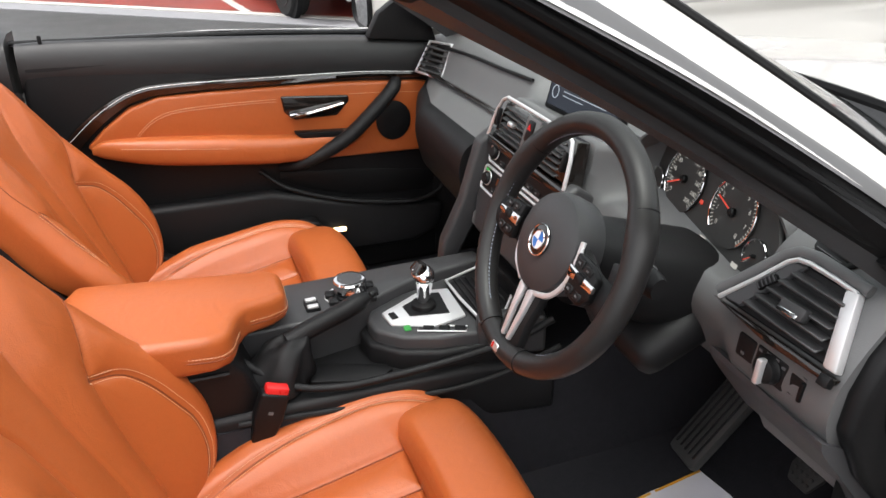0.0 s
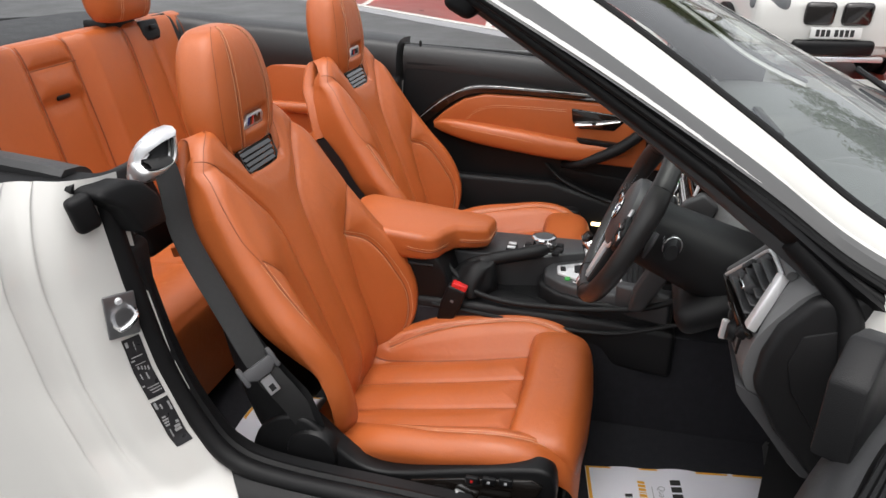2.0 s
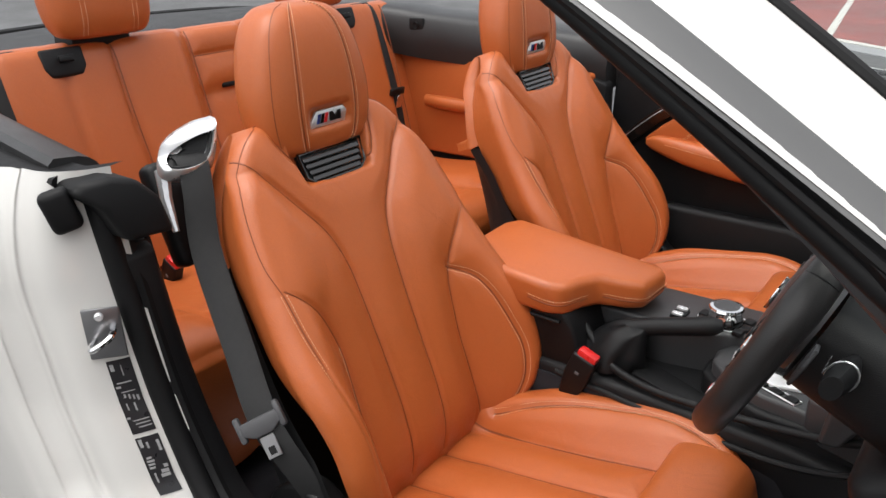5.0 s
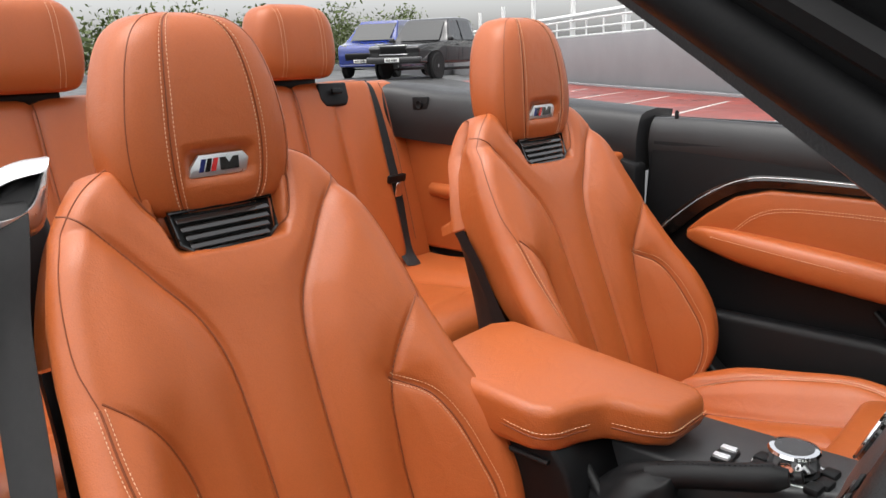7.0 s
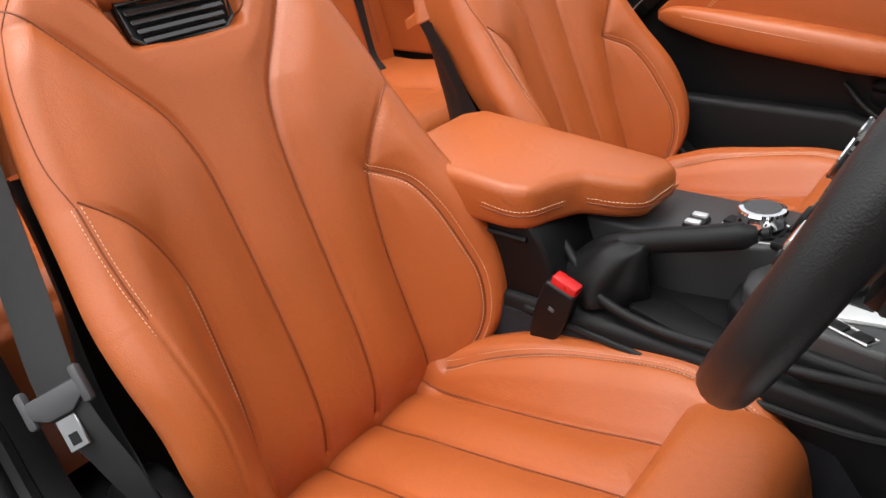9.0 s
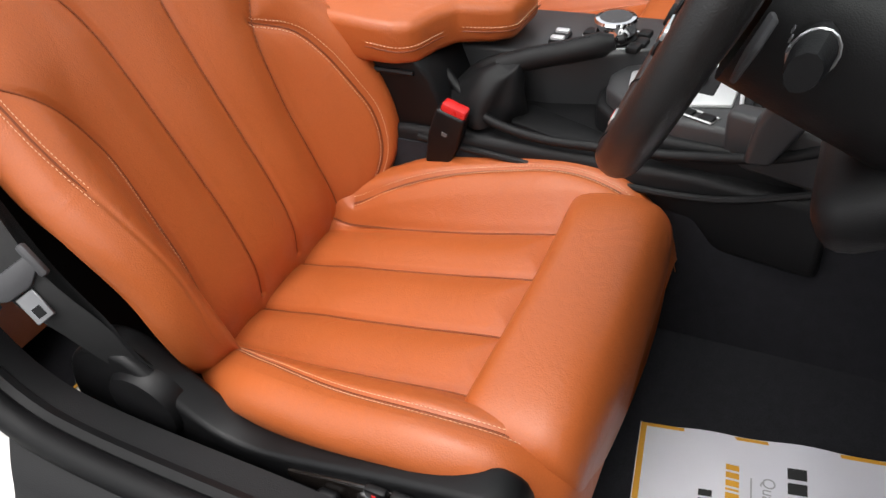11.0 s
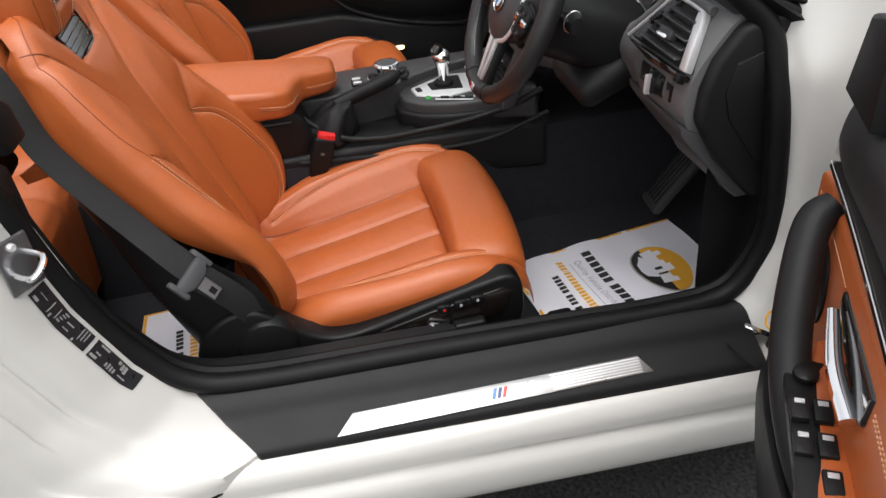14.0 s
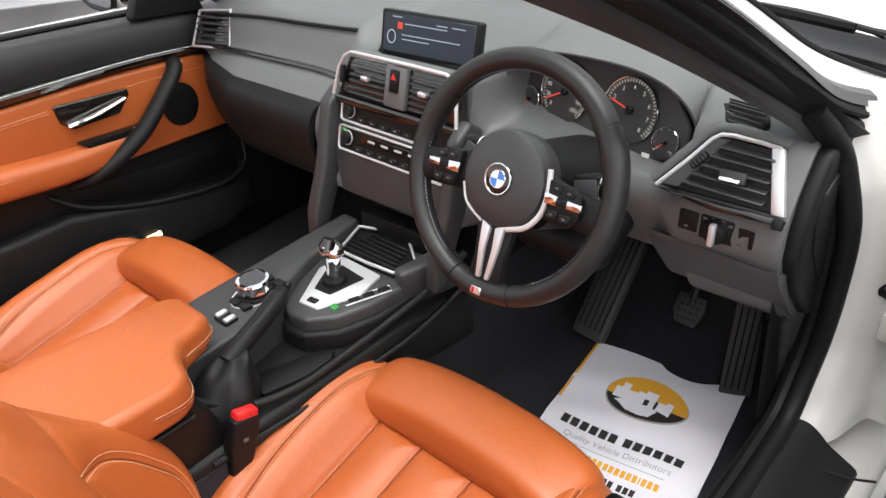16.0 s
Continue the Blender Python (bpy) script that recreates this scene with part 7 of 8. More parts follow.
for s in (1, -1):
    fl = part("anchor_flap", slab([(-0.034, -0.030), (0.034, -0.030), (0.046, -0.012), (0.046, 0.030), (-0.046, 0.030), (-0.046, -0.012)], -0.004, 0.008, 0.010, 3, "y", pose(CX + s * 0.415, -1.424, 1.020, 16, 0, 0)), SOFT, rear, "dark anchor flap on the backrest")
    part("flap_catch", box((CX + s * 0.415, -1.408, 1.030), (0.032, 0.010, 0.014), 0.003, 2, pose(0, 0, 0, 16, 0, 0)), HARD, fl)
    hrx = CX + s * 0.310
    rings = []
    for z, w, d in spline([(1.062, 0.075, 0.025), (1.070, 0.098, 0.040), (1.10, 0.112, 0.052), (1.15, 0.116, 0.056), (1.20, 0.108, 0.052), (1.225, 0.088, 0.040), (1.236, 0.05, 0.02)], 30):
        cx, cy = squircle(w, d, 64, 3.4)
        gr = 0.004 * np.exp(-((np.abs(cx) - 0.058) / 0.004) ** 2)
        rings.append(np.stack([hrx + cx, -1.440 + cy - gr * np.sign(cy) - 0.10 * (z - 1.1), np.full(cx.shape, z)], -1))
    rh = part("headrest", sheet(rings, loop_v=True, cap_u=True), LEATHER, rear, "tan leather rear headrest", angle=50)
    for q in (-0.058, 0.058):
        for e in (0.005, -0.005):
            p = np.array([(hrx + q + e, -1.440 + d - 0.10 * (z - 1.1), z) for z, d in spline([(1.070, 0.038), (1.10, 0.051), (1.15, 0.0555), (1.20, 0.051), (1.225, 0.038)], 30)])
            part("stitching", dashes(p, np.tile((0, 1.0, 0.2), (30, 1)), r=0.0007, step=0.006), THREAD, rh)
    part("headrest_post", box((hrx, -1.480, 1.052), (0.14, 0.08, 0.035), 0.01, 2), HARD, rear)
    # belts of the rear seats
    bx = CX + s * 0.548
    rb = thing("rear_seat_belt", (bx, -1.36, 0.60), "black rear seat belt lying on the bench", "seat belt", "rear seat belts", shift=(0, 0.005, 0.040))
    part("webbing", ribbon(spline([(bx - s * 0.02, -1.475, 1.048), (bx - s * 0.010, -1.436, 1.040), (bx, -1.405, 0.95), (bx + s * 0.006, -1.360, 0.78), (bx + s * 0.0, -1.322, 0.62), (bx - s * 0.02, -1.27, 0.578)], 40), 0.045, 0.0016, (1.0, 0, 0)), BELT, rb)
    tg = part("belt_tongue", box((bx + s * 0.006, -1.350, 0.80), (0.062, 0.012, 0.022), 0.004, 2, pose(0, 0, 0, -14, 0, 0)), HARD, rb, "belt tongue with metal tab")
    part("tongue_tab", box((bx + s * 0.006, -1.343, 0.770), (0.024, 0.003, 0.040), 0.001, 1, pose(0, 0, 0, -14, 0, 0)), SHINY, tg)
    part("belt_slot", box((bx - s * 0.02, -1.470, 1.047), (0.075, 0.020, 0.008), 0.003, 2), HARD, rear)
    # side linings
    sd = thing("rear_side_lining", (CX + s * 0.66, -1.1, 0.32), "black rear side lining with tan leather panel", "side trim", "rear side linings", shift=(0, -0.010, 0.034))
    xs = CX + s * 0.690
    rings = []
    for y, x0, zt in spline([(-0.712 if s < 0 else -0.80, 0.730 if s < 0 else 0.718, 0.984 if s < 0 else 1.004), (-0.87, 0.715, 0.998 if s < 0 else 1.010), (-1.10, 0.690, 1.018), (-1.30, 0.670, 1.030), (-1.42, 0.640, 1.045), (-1.52, 0.58, 1.052)], 26):
        prof = smooth_prof([(x0 - 0.030, zt - 0.135), (x0 - 0.036, zt - 0.08), (x0 - 0.026, zt - 0.03), (x0 - 0.005, zt - 0.004), (x0 + (0.06 if s < 0 else 0.04), zt + 0.004)], 12) + [(x0 + (0.14 if s < 0 else 0.05), zt - 0.004), (x0 + (0.10 if s < 0 else 0.04), zt - 0.135)]
        rings.append([(CX + s * a, y, b) for a, b in prof])
    part("upper_lining", sheet(rings, loop_v=True, cap_u=True), DOORTOP, sd, "black grained upper lining")
    part("tan_panel", slab([(-0.74 if s < 0 else -0.88, 0.60), (-0.74 if s < 0 else -0.88, 0.895), (-1.10, 0.905), (-1.44, 0.925), (-1.42, 0.60)], min(CX + s * 0.655, CX + s * 0.70), max(CX + s * 0.655, CX + s * 0.70), 0.010, 3, "x"), LEATHER, sd, "tan leather side panel")
    part("arm_ledge", tube(spline([(CX + s * 0.672, -0.78 if s < 0 else -0.92, 0.755), (CX + s * 0.650, -0.95, 0.762), (CX + s * 0.645, -1.20, 0.765), (CX + s * 0.660, -1.30, 0.765)], 20), 0.020, n=10), LEATHER, sd)
    part("lower_lining", slab([(-0.700 if s < 0 else -0.73, 0.33), (-0.700 if s < 0 else -0.73, 0.87), (-0.80, 0.90), (-1.42, 0.90), (-1.40, 0.33)], min(CX + s * 0.675, CX + s * 0.73), max(CX + s * 0.675, CX + s * 0.73), 0.010, 2, "x"), SOFT, sd)
    tw = part("tweeter_plate", box((CX + s * 0.640, -1.318, 0.995), (0.010, 0.050, 0.040), 0.004, 2, pose(0, 0, 0, 0, 0, s * -12)), SOFT, sd, "small tweeter plate")
    part("tweeter", spun([(0.010, 0), (0.010, 0.004), (0.006, 0.002)], 16, pose(CX + s * 0.634, -1.318, 0.994, 0, -s * 90, 0)), RUBBER, tw)
part("tonneau_cover", at(Matrix.Translation((0, 0, 0.035)), xloft([(CX - 0.72, [(-1.50, 1.035), (-1.56, 1.040), (-1.75, 1.035), (-1.92, 1.028), (-1.95, 1.00), (-1.75, 0.98), (-1.52, 0.98)]), (CX, [(-1.50, 1.040), (-1.57, 1.052), (-1.78, 1.052), (-1.98, 1.045), (-2.02, 1.01), (-1.75, 0.98), (-1.52, 0.98)]),
                                   (CX + 0.72, [(-1.50, 1.035), (-1.56, 1.040), (-1.75, 1.035), (-1.92, 1.028), (-1.95, 1.00), (-1.75, 0.98), (-1.52, 0.98)])], 30, 40)), SOFT, car, "black cover behind the rear bench")
part("tonneau_edge", tube(spline([(CX - 0.74, -1.90, 1.035), (CX - 0.4, -2.0, 1.06), (CX, -2.03, 1.066), (CX + 0.4, -2.0, 1.06), (CX + 0.74, -1.90, 1.035)], 30), 0.014, n=8), RUBBER, car)
rows = []
for u in np.linspace(0, 1, 12):
    rows.append([(CX + x, -2.02 - 0.55 * u + 0.12 * (x / 0.8) ** 2, 1.035 - 0.05 * u ** 2 - 0.05 * (abs(x) / 0.85) ** 4) for x in np.linspace(-0.86, 0.86, 25)])
part("boot_lid", sheet(rows), PAINT, car, "white boot lid")
b2 = buckle(0.395, -1.22, 0.640, -25, "black rear belt buckle with red button on the bench")

# ---- pedals ----
ped = thing("pedal_set", (0.50, 0.55, 0.33), "brake pedal, accelerator and footrest in the driver's footwell", "pedals")
bp = pose(0.476, 0.520, 0.426, -38, 0, 0)
br = part("brake_pad", at(bp, slab([(-0.030, 0.028), (0.030, 0.028), (0.034, 0.0), (0.024, -0.036), (-0.020, -0.036), (-0.032, -0.010)], -0.005, 0.006, 0.006, 2, "y")), RUBPED, ped, "rubber brake pad with studs")
part("stud", [at(bp, box((-0.018 + 0.012 * (k % 4), -0.0065, 0.016 - 0.013 * (k // 4)), (0.007, 0.004, 0.006), 0.001, 1))[0] for k in range(16)], RUBPED, br)
part("brake_arm", tube([(0.476, 0.528, 0.43), (0.476, 0.585, 0.52), (0.47, 0.62, 0.68)], 0.010, n=8), HARD, ped)
ap = pose(0.605, 0.490, 0.420, -24, 0, 12)
ac = part("accelerator", at(ap, slab([(-0.030, 0.115), (0.022, 0.110), (0.034, -0.10), (-0.026, -0.115)], -0.006, 0.008, 0.006, 2, "y")), RUBPED, ped, "long ribbed accelerator pedal")
for k in range(4):
    part("pedal_rib", at(ap, box((-0.016 + 0.012 * k, -0.008, 0.0), (0.003, 0.004, 0.19), 0.001, 1)), RUBBER, ac)
fp = pose(0.335, 0.450, 0.470, -38, 0, -4)
fr2 = part("footrest", at(fp, slab([(-0.040, 0.125), (0.040, 0.125), (0.038, -0.125), (-0.040, -0.125)], -0.010, 0.014, 0.010, 2, "y")), RUBPED, ped, "tall ribbed footrest")
for k in range(5):
    part("pedal_rib", at(fp, box((-0.026 + 0.013 * k, -0.011, 0.0), (0.004, 0.005, 0.21), 0.001, 1)), SOFT, fr2)

# ---- paper floor mats ----
def paper_mat(label, cx, cy, w, h, z0, rise, curl, turn=0.0):
    pm = thing("paper_mat", (cx, cy, z0), label, "paper mat", "paper floor mats")

    def lie(u, v, lift=0.0):
        c, s = math.cos(radians(turn)), math.sin(radians(turn))
        x, y = cx + c * u - s * v, cy + s * u + c * v
        z = z0 + rise * sstep((u - w * 0.30) / (w * 0.20)) + curl * sstep((v - h * 0.36) / (h * 0.14)) * 0.3 + 0.0025 * math.sin(9 * u / w + 7 * v / h) + 0.002 * math.sin(23 * v / h - 5 * u / w)
        return (x, y, z + lift)

    rows = [[lie(u, v) for u in np.linspace(-w / 2, w / 2, 30)] for v in np.linspace(-h / 2, h / 2, 30)]
    under = [[lie(u, v, -0.0008) for u in np.linspace(-w / 2, w / 2, 30)] for v in np.linspace(-h / 2, h / 2, 30)]
    part("paper_sheet", [sheet(rows), sheet(under)], PAPER, pm)

    def flat(poly, lift, m, nm, lab=""):
        """Printed shape: a filled outline laid on the sheet."""
        bm = bmesh.new()
        f = bm.faces.new([bm.verts.new((a, b, 0)) for a, b in poly])
        bmesh.ops.triangulate(bm, faces=[f])
        bmesh.ops.subdivide_edges(bm, edges=bm.edges[:], cuts=2, use_grid_fill=True)
        for q in bm.verts:
            q.co = Vector(lie(q.co.x, q.co.y, lift))
        return part(nm, bm_out(bm), m, pm, lab)

    k = w / 0.335
    ly = h * 0.22
    circ = [(0.085 * k * math.cos(t), ly + 0.060 * k * math.sin(t)) for t in np.linspace(0, 6.28, 48, endpoint=False)]
    flat([(a * 1.03, ly + (b - ly) * 1.03 - 0.002) for a, b in circ], 0.0008, GREYINK, "logo_ring", "grey ring of a round logo")
    flat(circ, 0.0014, AMBER, "logo_disc", "amber round logo with a plain castle shape")
    lower = [(0.085 * k * math.cos(t), ly + 0.060 * k * math.sin(t)) for t in np.linspace(math.pi * 1.05, math.pi * 1.95, 24)]
    flat(lower, 0.0020, INK, "logo_hill")
    flat([(-0.062 * k, ly - 0.024 * k), (-0.050 * k, ly - 0.030 * k), (-0.030 * k, ly - 0.046 * k), (0.0, ly - 0.052 * k), (0.020 * k, ly - 0.048 * k), (-0.012 * k, ly - 0.034 * k), (0.030 * k, ly - 0.026 * k), (0.020 * k, ly - 0.014 * k), (-0.04 * k, ly - 0.012 * k)], 0.0026, PAPER, "logo_path")
    cast = [(-0.070, -0.016), (-0.070, 0.012), (-0.058, 0.012), (-0.058, 0.026), (-0.042, 0.026), (-0.042, 0.010), (-0.022, 0.010), (-0.022, 0.016), (-0.006, 0.016), (-0.006, 0.024), (0.018, 0.024), (0.018, 0.006), (0.040, 0.006), (0.040, 0.014), (0.054, 0.014), (0.054, -0.028), (0.020, -0.020), (-0.030, -0.018)]
    flat([(a * k, ly + b * k) for a, b in cast], 0.0026, PAPER, "logo_castle")
    flat([(a * k, ly + b * k) for a, b in [(-0.004, -0.018), (-0.004, 0.0), (0.006, 0.0), (0.006, -0.018)]], 0.0032, INK, "logo_gate")
    flat([(a * k, ly + b * k) for a, b in [(0.018, -0.020), (0.018, 0.004), (0.024, 0.004), (0.024, -0.022)]], 0.0032, INK, "logo_shade")
    # the firm's name, web address and number as bars, letter by letter
    x = -0.130 * k
    for n in range(13):
        if n != 6:
            flat([(x, h * -0.090), (x + 0.0155 * k, h * -0.090), (x + 0.0155 * k, h * -0.040), (x, h * -0.040)], 0.0010, INK, "name_bar")
        x += 0.0205 * k if n != 6 else 0.010 * k
    ob = words("Quality Vehicle Distributors", 0.0225 * k, Matrix.Translation((0, 0, 0)), GREYINK, pm, "print", 0.86)
    for q in ob.data.vertices:
        q.co = Vector(lie(q.co.x, q.co.y - h * 0.140, 0.0012))
    flat([(-0.105 * k, -h * 0.187), (0.105 * k, -h * 0.187), (0.105 * k, -h * 0.183), (-0.105 * k, -h * 0.183)], 0.0010, GREYINK, "rule_line")
    x = -0.118 * k
    for n in range(20):
        wd = 0.0085 * k if n not in (3, 16) else 0.003 * k
        flat([(x, -h * 0.253), (x + wd, -h * 0.253), (x + wd, -h * 0.217), (x, -h * 0.217)], 0.0010, AMBER, "address_bar")
        x += wd + 0.0032 * k
    x = -0.075 * k
    for n in range(13):
        if n not in (5, 9):
            flat([(x, -h * 0.323), (x + 0.009 * k, -h * 0.323), (x + 0.009 * k, -h * 0.287), (x, -h * 0.287)], 0.0010, INK, "number_bar")
        x += 0.0122 * k if n not in (5, 9) else 0.006 * k
    flat([(-w / 2 + 0.001, -h / 2 + 0.001), (w / 2 - 0.001, -h / 2 + 0.001), (w / 2 - 0.001, -h / 2 + 0.008), (-w / 2 + 0.001, -h / 2 + 0.008)], 0.0008, AMBER, "edge_band")
    flat([(-w / 2 + 0.001, -h / 2 + 0.001), (-w / 2 + 0.006, -h / 2 + 0.001), (-w / 2 + 0.006, h / 2 - 0.001), (-w / 2 + 0.001, h / 2 - 0.001)], 0.0009, AMBER, "edge_band")
    return pm


paper_mat("white printed paper mat on the driver's footwell carpet", 0.508, 0.240, 0.315, 0.420, 0.322, 0.0, 0.0, 8.0)
paper_mat("white printed paper mat on the passenger footwell carpet", -0.36, 0.12, 0.290, 0.410, 0.321, 0.0, 0.02)
paper_mat("white printed paper mat on the rear footwell carpet", 0.452, -0.568, 0.320, 0.410, 0.3215, 0.0, 0.0, 2.0)
lamp = part("footwell_lamp", [box((-0.655, -0.035, 0.470), (0.020, 0.040, 0.012), 0.004, 2)], LAMPGLOW, car, "small lit door lamp")


# ---- parked vehicles ----
def road_wheel(parent, place, r, w, spokes, turn):
    """Wheel with its axle along local x."""
    m = place @ pose(0, 0, 0, 0, 90 * turn, 0)
    wh = part("wheel", at(m, spun([(r * 0.66, -w / 2), (r * 0.93, -w / 2), (r, -w * 0.36), (r, w * 0.36), (r * 0.93, w / 2), (r * 0.66, w / 2)], 36)), TYRE, parent)
    part("rim", at(m, spun([(r * 0.66, w * 0.30), (r * 0.67, w * 0.52), (r * 0.62, w * 0.50), (r * 0.58, w * 0.26), (r * 0.2, w * 0.22)], 36)), HARD, wh)
    part("spoke", [at(m, box((r * 0.36 * math.cos(k * 6.283 / spokes), r * 0.36 * math.sin(k * 6.283 / spokes), w * 0.40), (r * 0.58, r * 0.085, w * 0.16), 0.006, 1, pose(0, 0, 0, 0, 0, math.degrees(k * 6.283 / spokes))))[0] for k in range(spokes)], ALLOY, wh)
    part("hub_cap", at(m, spun([(r * 0.13, w * 0.38), (r * 0.13, w * 0.50), (r * 0.08, w * 0.53)], 16)), ALLOY, wh)


def vehicle(name, label, place, paint, prof, width, glass, axles, r, face, spokes=10):
    """A parked vehicle: local y forward, x to its right. prof is its side outline, glass its side windows, face its front fittings."""
    v = tagged(new(name), label, "car", "parked vehicles")
    v.empty_display_size = 0.2
    v.location = place.translation
    ORIGIN[v.name] = Vector(place.translation)
    belt = max(b for a, b in prof if a > 0.9)
    line = np.array([q for q in spline(prof + [prof[0]], 140)])[:-1]
    rows = []
    hw = width / 2
    for u in (-1, -0.985, -0.94, -0.85, -0.6, 0, 0.6, 0.85, 0.94, 0.985, 1):
        inset = {1: 0.055, 0.985: 0.030, 0.94: 0.010}.get(abs(u), 0.0)
        c = line.mean(0)
        row = []
        for a, b in line:
            k = 1 - inset * 1.6
            aa, bb = c[0] + (a - c[0]) * (1 - inset * 0.5), c[1] + (b - c[1]) * k
            tum = 1 - 0.24 * max(0.0, b - belt) / 0.75
            nose = 1 - 0.10 * max(0.0, abs(a - c[0]) - (line[:, 0].max() - c[0]) * 0.72) / ((line[:, 0].max() - c[0]) * 0.28)
            row.append(tuple(place @ Vector((u * hw * tum * nose, aa, bb))))
        rows.append(row)
    body = part("vehicle_body", sheet(rows, loop_v=True, cap_u=True), paint, v, angle=40)
    for s in (1, -1):
        for g in glass:
            quad = []
            for a, b in g:
                tum = 1 - 0.24 * max(0.0, b - belt) / 0.75
                quad.append((s * (hw * tum + 0.004), a, b))
            p2 = [place @ Vector(q) for q in quad]
            p3 = [place @ Vector((q[0] - s * 0.02, q[1], q[2])) for q in quad]
            n = len(p2)
            part("side_window", (p2 + p3, [tuple(range(n)), tuple(range(2 * n - 1, n - 1, -1))] + [(i, (i + 1) % n, n + (i + 1) % n, n + i) for i in range(n)]), DARKGLASS, v)
        for ax in axles:
            part("wheel_arch", at(place, spun([(r * 1.18, 0), (r * 1.18, 0.06), (r * 1.0, 0.065)], 32, pose(s * (hw - 0.055), ax, r, 0, 90 * s, 0))), RUBBER, v)
            road_wheel(v, place @ pose(s * (hw - 0.066), ax, r), r, 0.22, spokes, s)
        part("sill_trim", at(place, box((s * (hw - 0.01), (axles[0] + axles[1]) / 2, 0.30), (0.05, axles[0] - axles[1] - 2.2 * r, 0.09), 0.02, 2)), SILVER if paint is PAINT else HARD, v)
        for q in (axles[0] - 0.72, axles[0] - 1.75):
            part("door_line", at(place, box((s * (hw + 0.0005), q, 0.68), (0.006, 0.010, 0.62), 0, 1)), RUBBER, v)
        part("door_mirror", at(place, box((s * (hw + 0.09), axles[0] - 0.75, belt + 0.05), (0.20, 0.10, 0.14), 0.035, 3)), paint, v)
        part("door_handle", at(place, box((s * (hw + 0.012), axles[0] - 1.55, belt - 0.13), (0.03, 0.20, 0.03), 0.01, 2)), paint, v)
    for nm, m, lab, shapes in face:
        for sh in shapes:
            part(nm, at(place, sh), m, v, lab)
    return v


def lens(x, y, z, w, h, yaw=0, d=0.10):
    return box((x, y, z), (w, d, h), min(w, h) * 0.3, 3, pose(0, 0, 0, -12, 0, yaw))


def plate_bars(y, z, w=0.52):
    return [("number_plate", PLATE, "white number plate with plain bars", [box((0, y, z), (w, 0.02, 0.115), 0.006, 2)]),
            ("plate_bar", INK, "", [box((-0.16 + 0.053 * k + (0.03 if k > 3 else 0), y + 0.012, z), (0.038, 0.004, 0.07), 0, 1) for k in range(7)])]


# compact white SUV, nose towards the car
P1 = pose(-9.37, 1.67, LOW, 0, 0, -80)
suv = [(2.20, 0.42), (2.21, 0.62), (2.16, 0.88), (1.95, 0.98), (1.05, 1.10), (0.45, 1.50), (-0.2, 1.585), (-1.3, 1.57), (-1.85, 1.42), (-2.12, 1.02), (-2.20, 0.70), (-2.16, 0.40), (-1.9, 0.26), (0, 0.24), (1.9, 0.26)]
suvglass = [[(0.95, 1.10), (0.50, 1.44), (0.05, 1.51), (0.05, 1.06)], [(-0.02, 1.06), (-0.02, 1.51), (-0.85, 1.51), (-0.85, 1.06)], [(-0.92, 1.06), (-0.92, 1.50), (-1.45, 1.44), (-1.65, 1.12)]]
face1 = [("headlamp", PALEGLASS, "clear angular headlamp", [lens(-0.68, 2.12, 0.84, 0.40, 0.15, 22), lens(0.68, 2.12, 0.84, 0.40, 0.15, -22)]),
         ("grille", GLOSS, "black rounded grille opening", [lens(-0.19, 2.215, 0.74, 0.31, 0.24, 2), lens(0.19, 2.215, 0.74, 0.31, 0.24, -2)]),
         ("lower_intake", HARD, "black lower intake", [lens(0, 2.215, 0.40, 0.85, 0.16), lens(-0.70, 2.15, 0.42, 0.26, 0.16, 20), lens(0.70, 2.15, 0.42, 0.26, 0.16, -20)]),
         ("skid_plate", SILVER, "silver skid plate", [box((0, 2.19, 0.28), (1.1, 0.08, 0.06), 0.02, 2)]),
         ("windscreen", DARKGLASS, "dark windscreen", [box((0, 0.76, 1.30), (1.26, 0.74, 0.02), 0.008, 1, pose(0, 0, 0, -33.5, 0, 0))])] + plate_bars(2.24, 0.55)
vehicle("compact_suv", "white compact SUV with black twin grille parked in a red bay", P1, PAINT, suv, 1.82, suvglass, (1.32, -1.35), 0.345, face1, 10)

# larger white SUV beside it
P2 = pose(-7.44, 4.89, LOW, 0, 0, -80)
suv2 = [(2.30, 0.45), (2.34, 0.66), (2.28, 0.92), (2.05, 1.03), (1.10, 1.14), (0.50, 1.56), (-0.3, 1.68), (-1.5, 1.66), (-2.05, 1.50), (-2.26, 1.05), (-2.34, 0.70), (-2.28, 0.42), (-2.0, 0.28), (0, 0.26), (2.0, 0.28)]
suvglass2 = [[(1.0, 1.13), (0.55, 1.50), (0.10, 1.58), (0.10, 1.09)], [(0.02, 1.09), (0.02, 1.58), (-0.90, 1.59), (-0.90, 1.09)], [(-0.98, 1.09), (-0.98, 1.58), (-1.65, 1.52), (-1.85, 1.14)]]
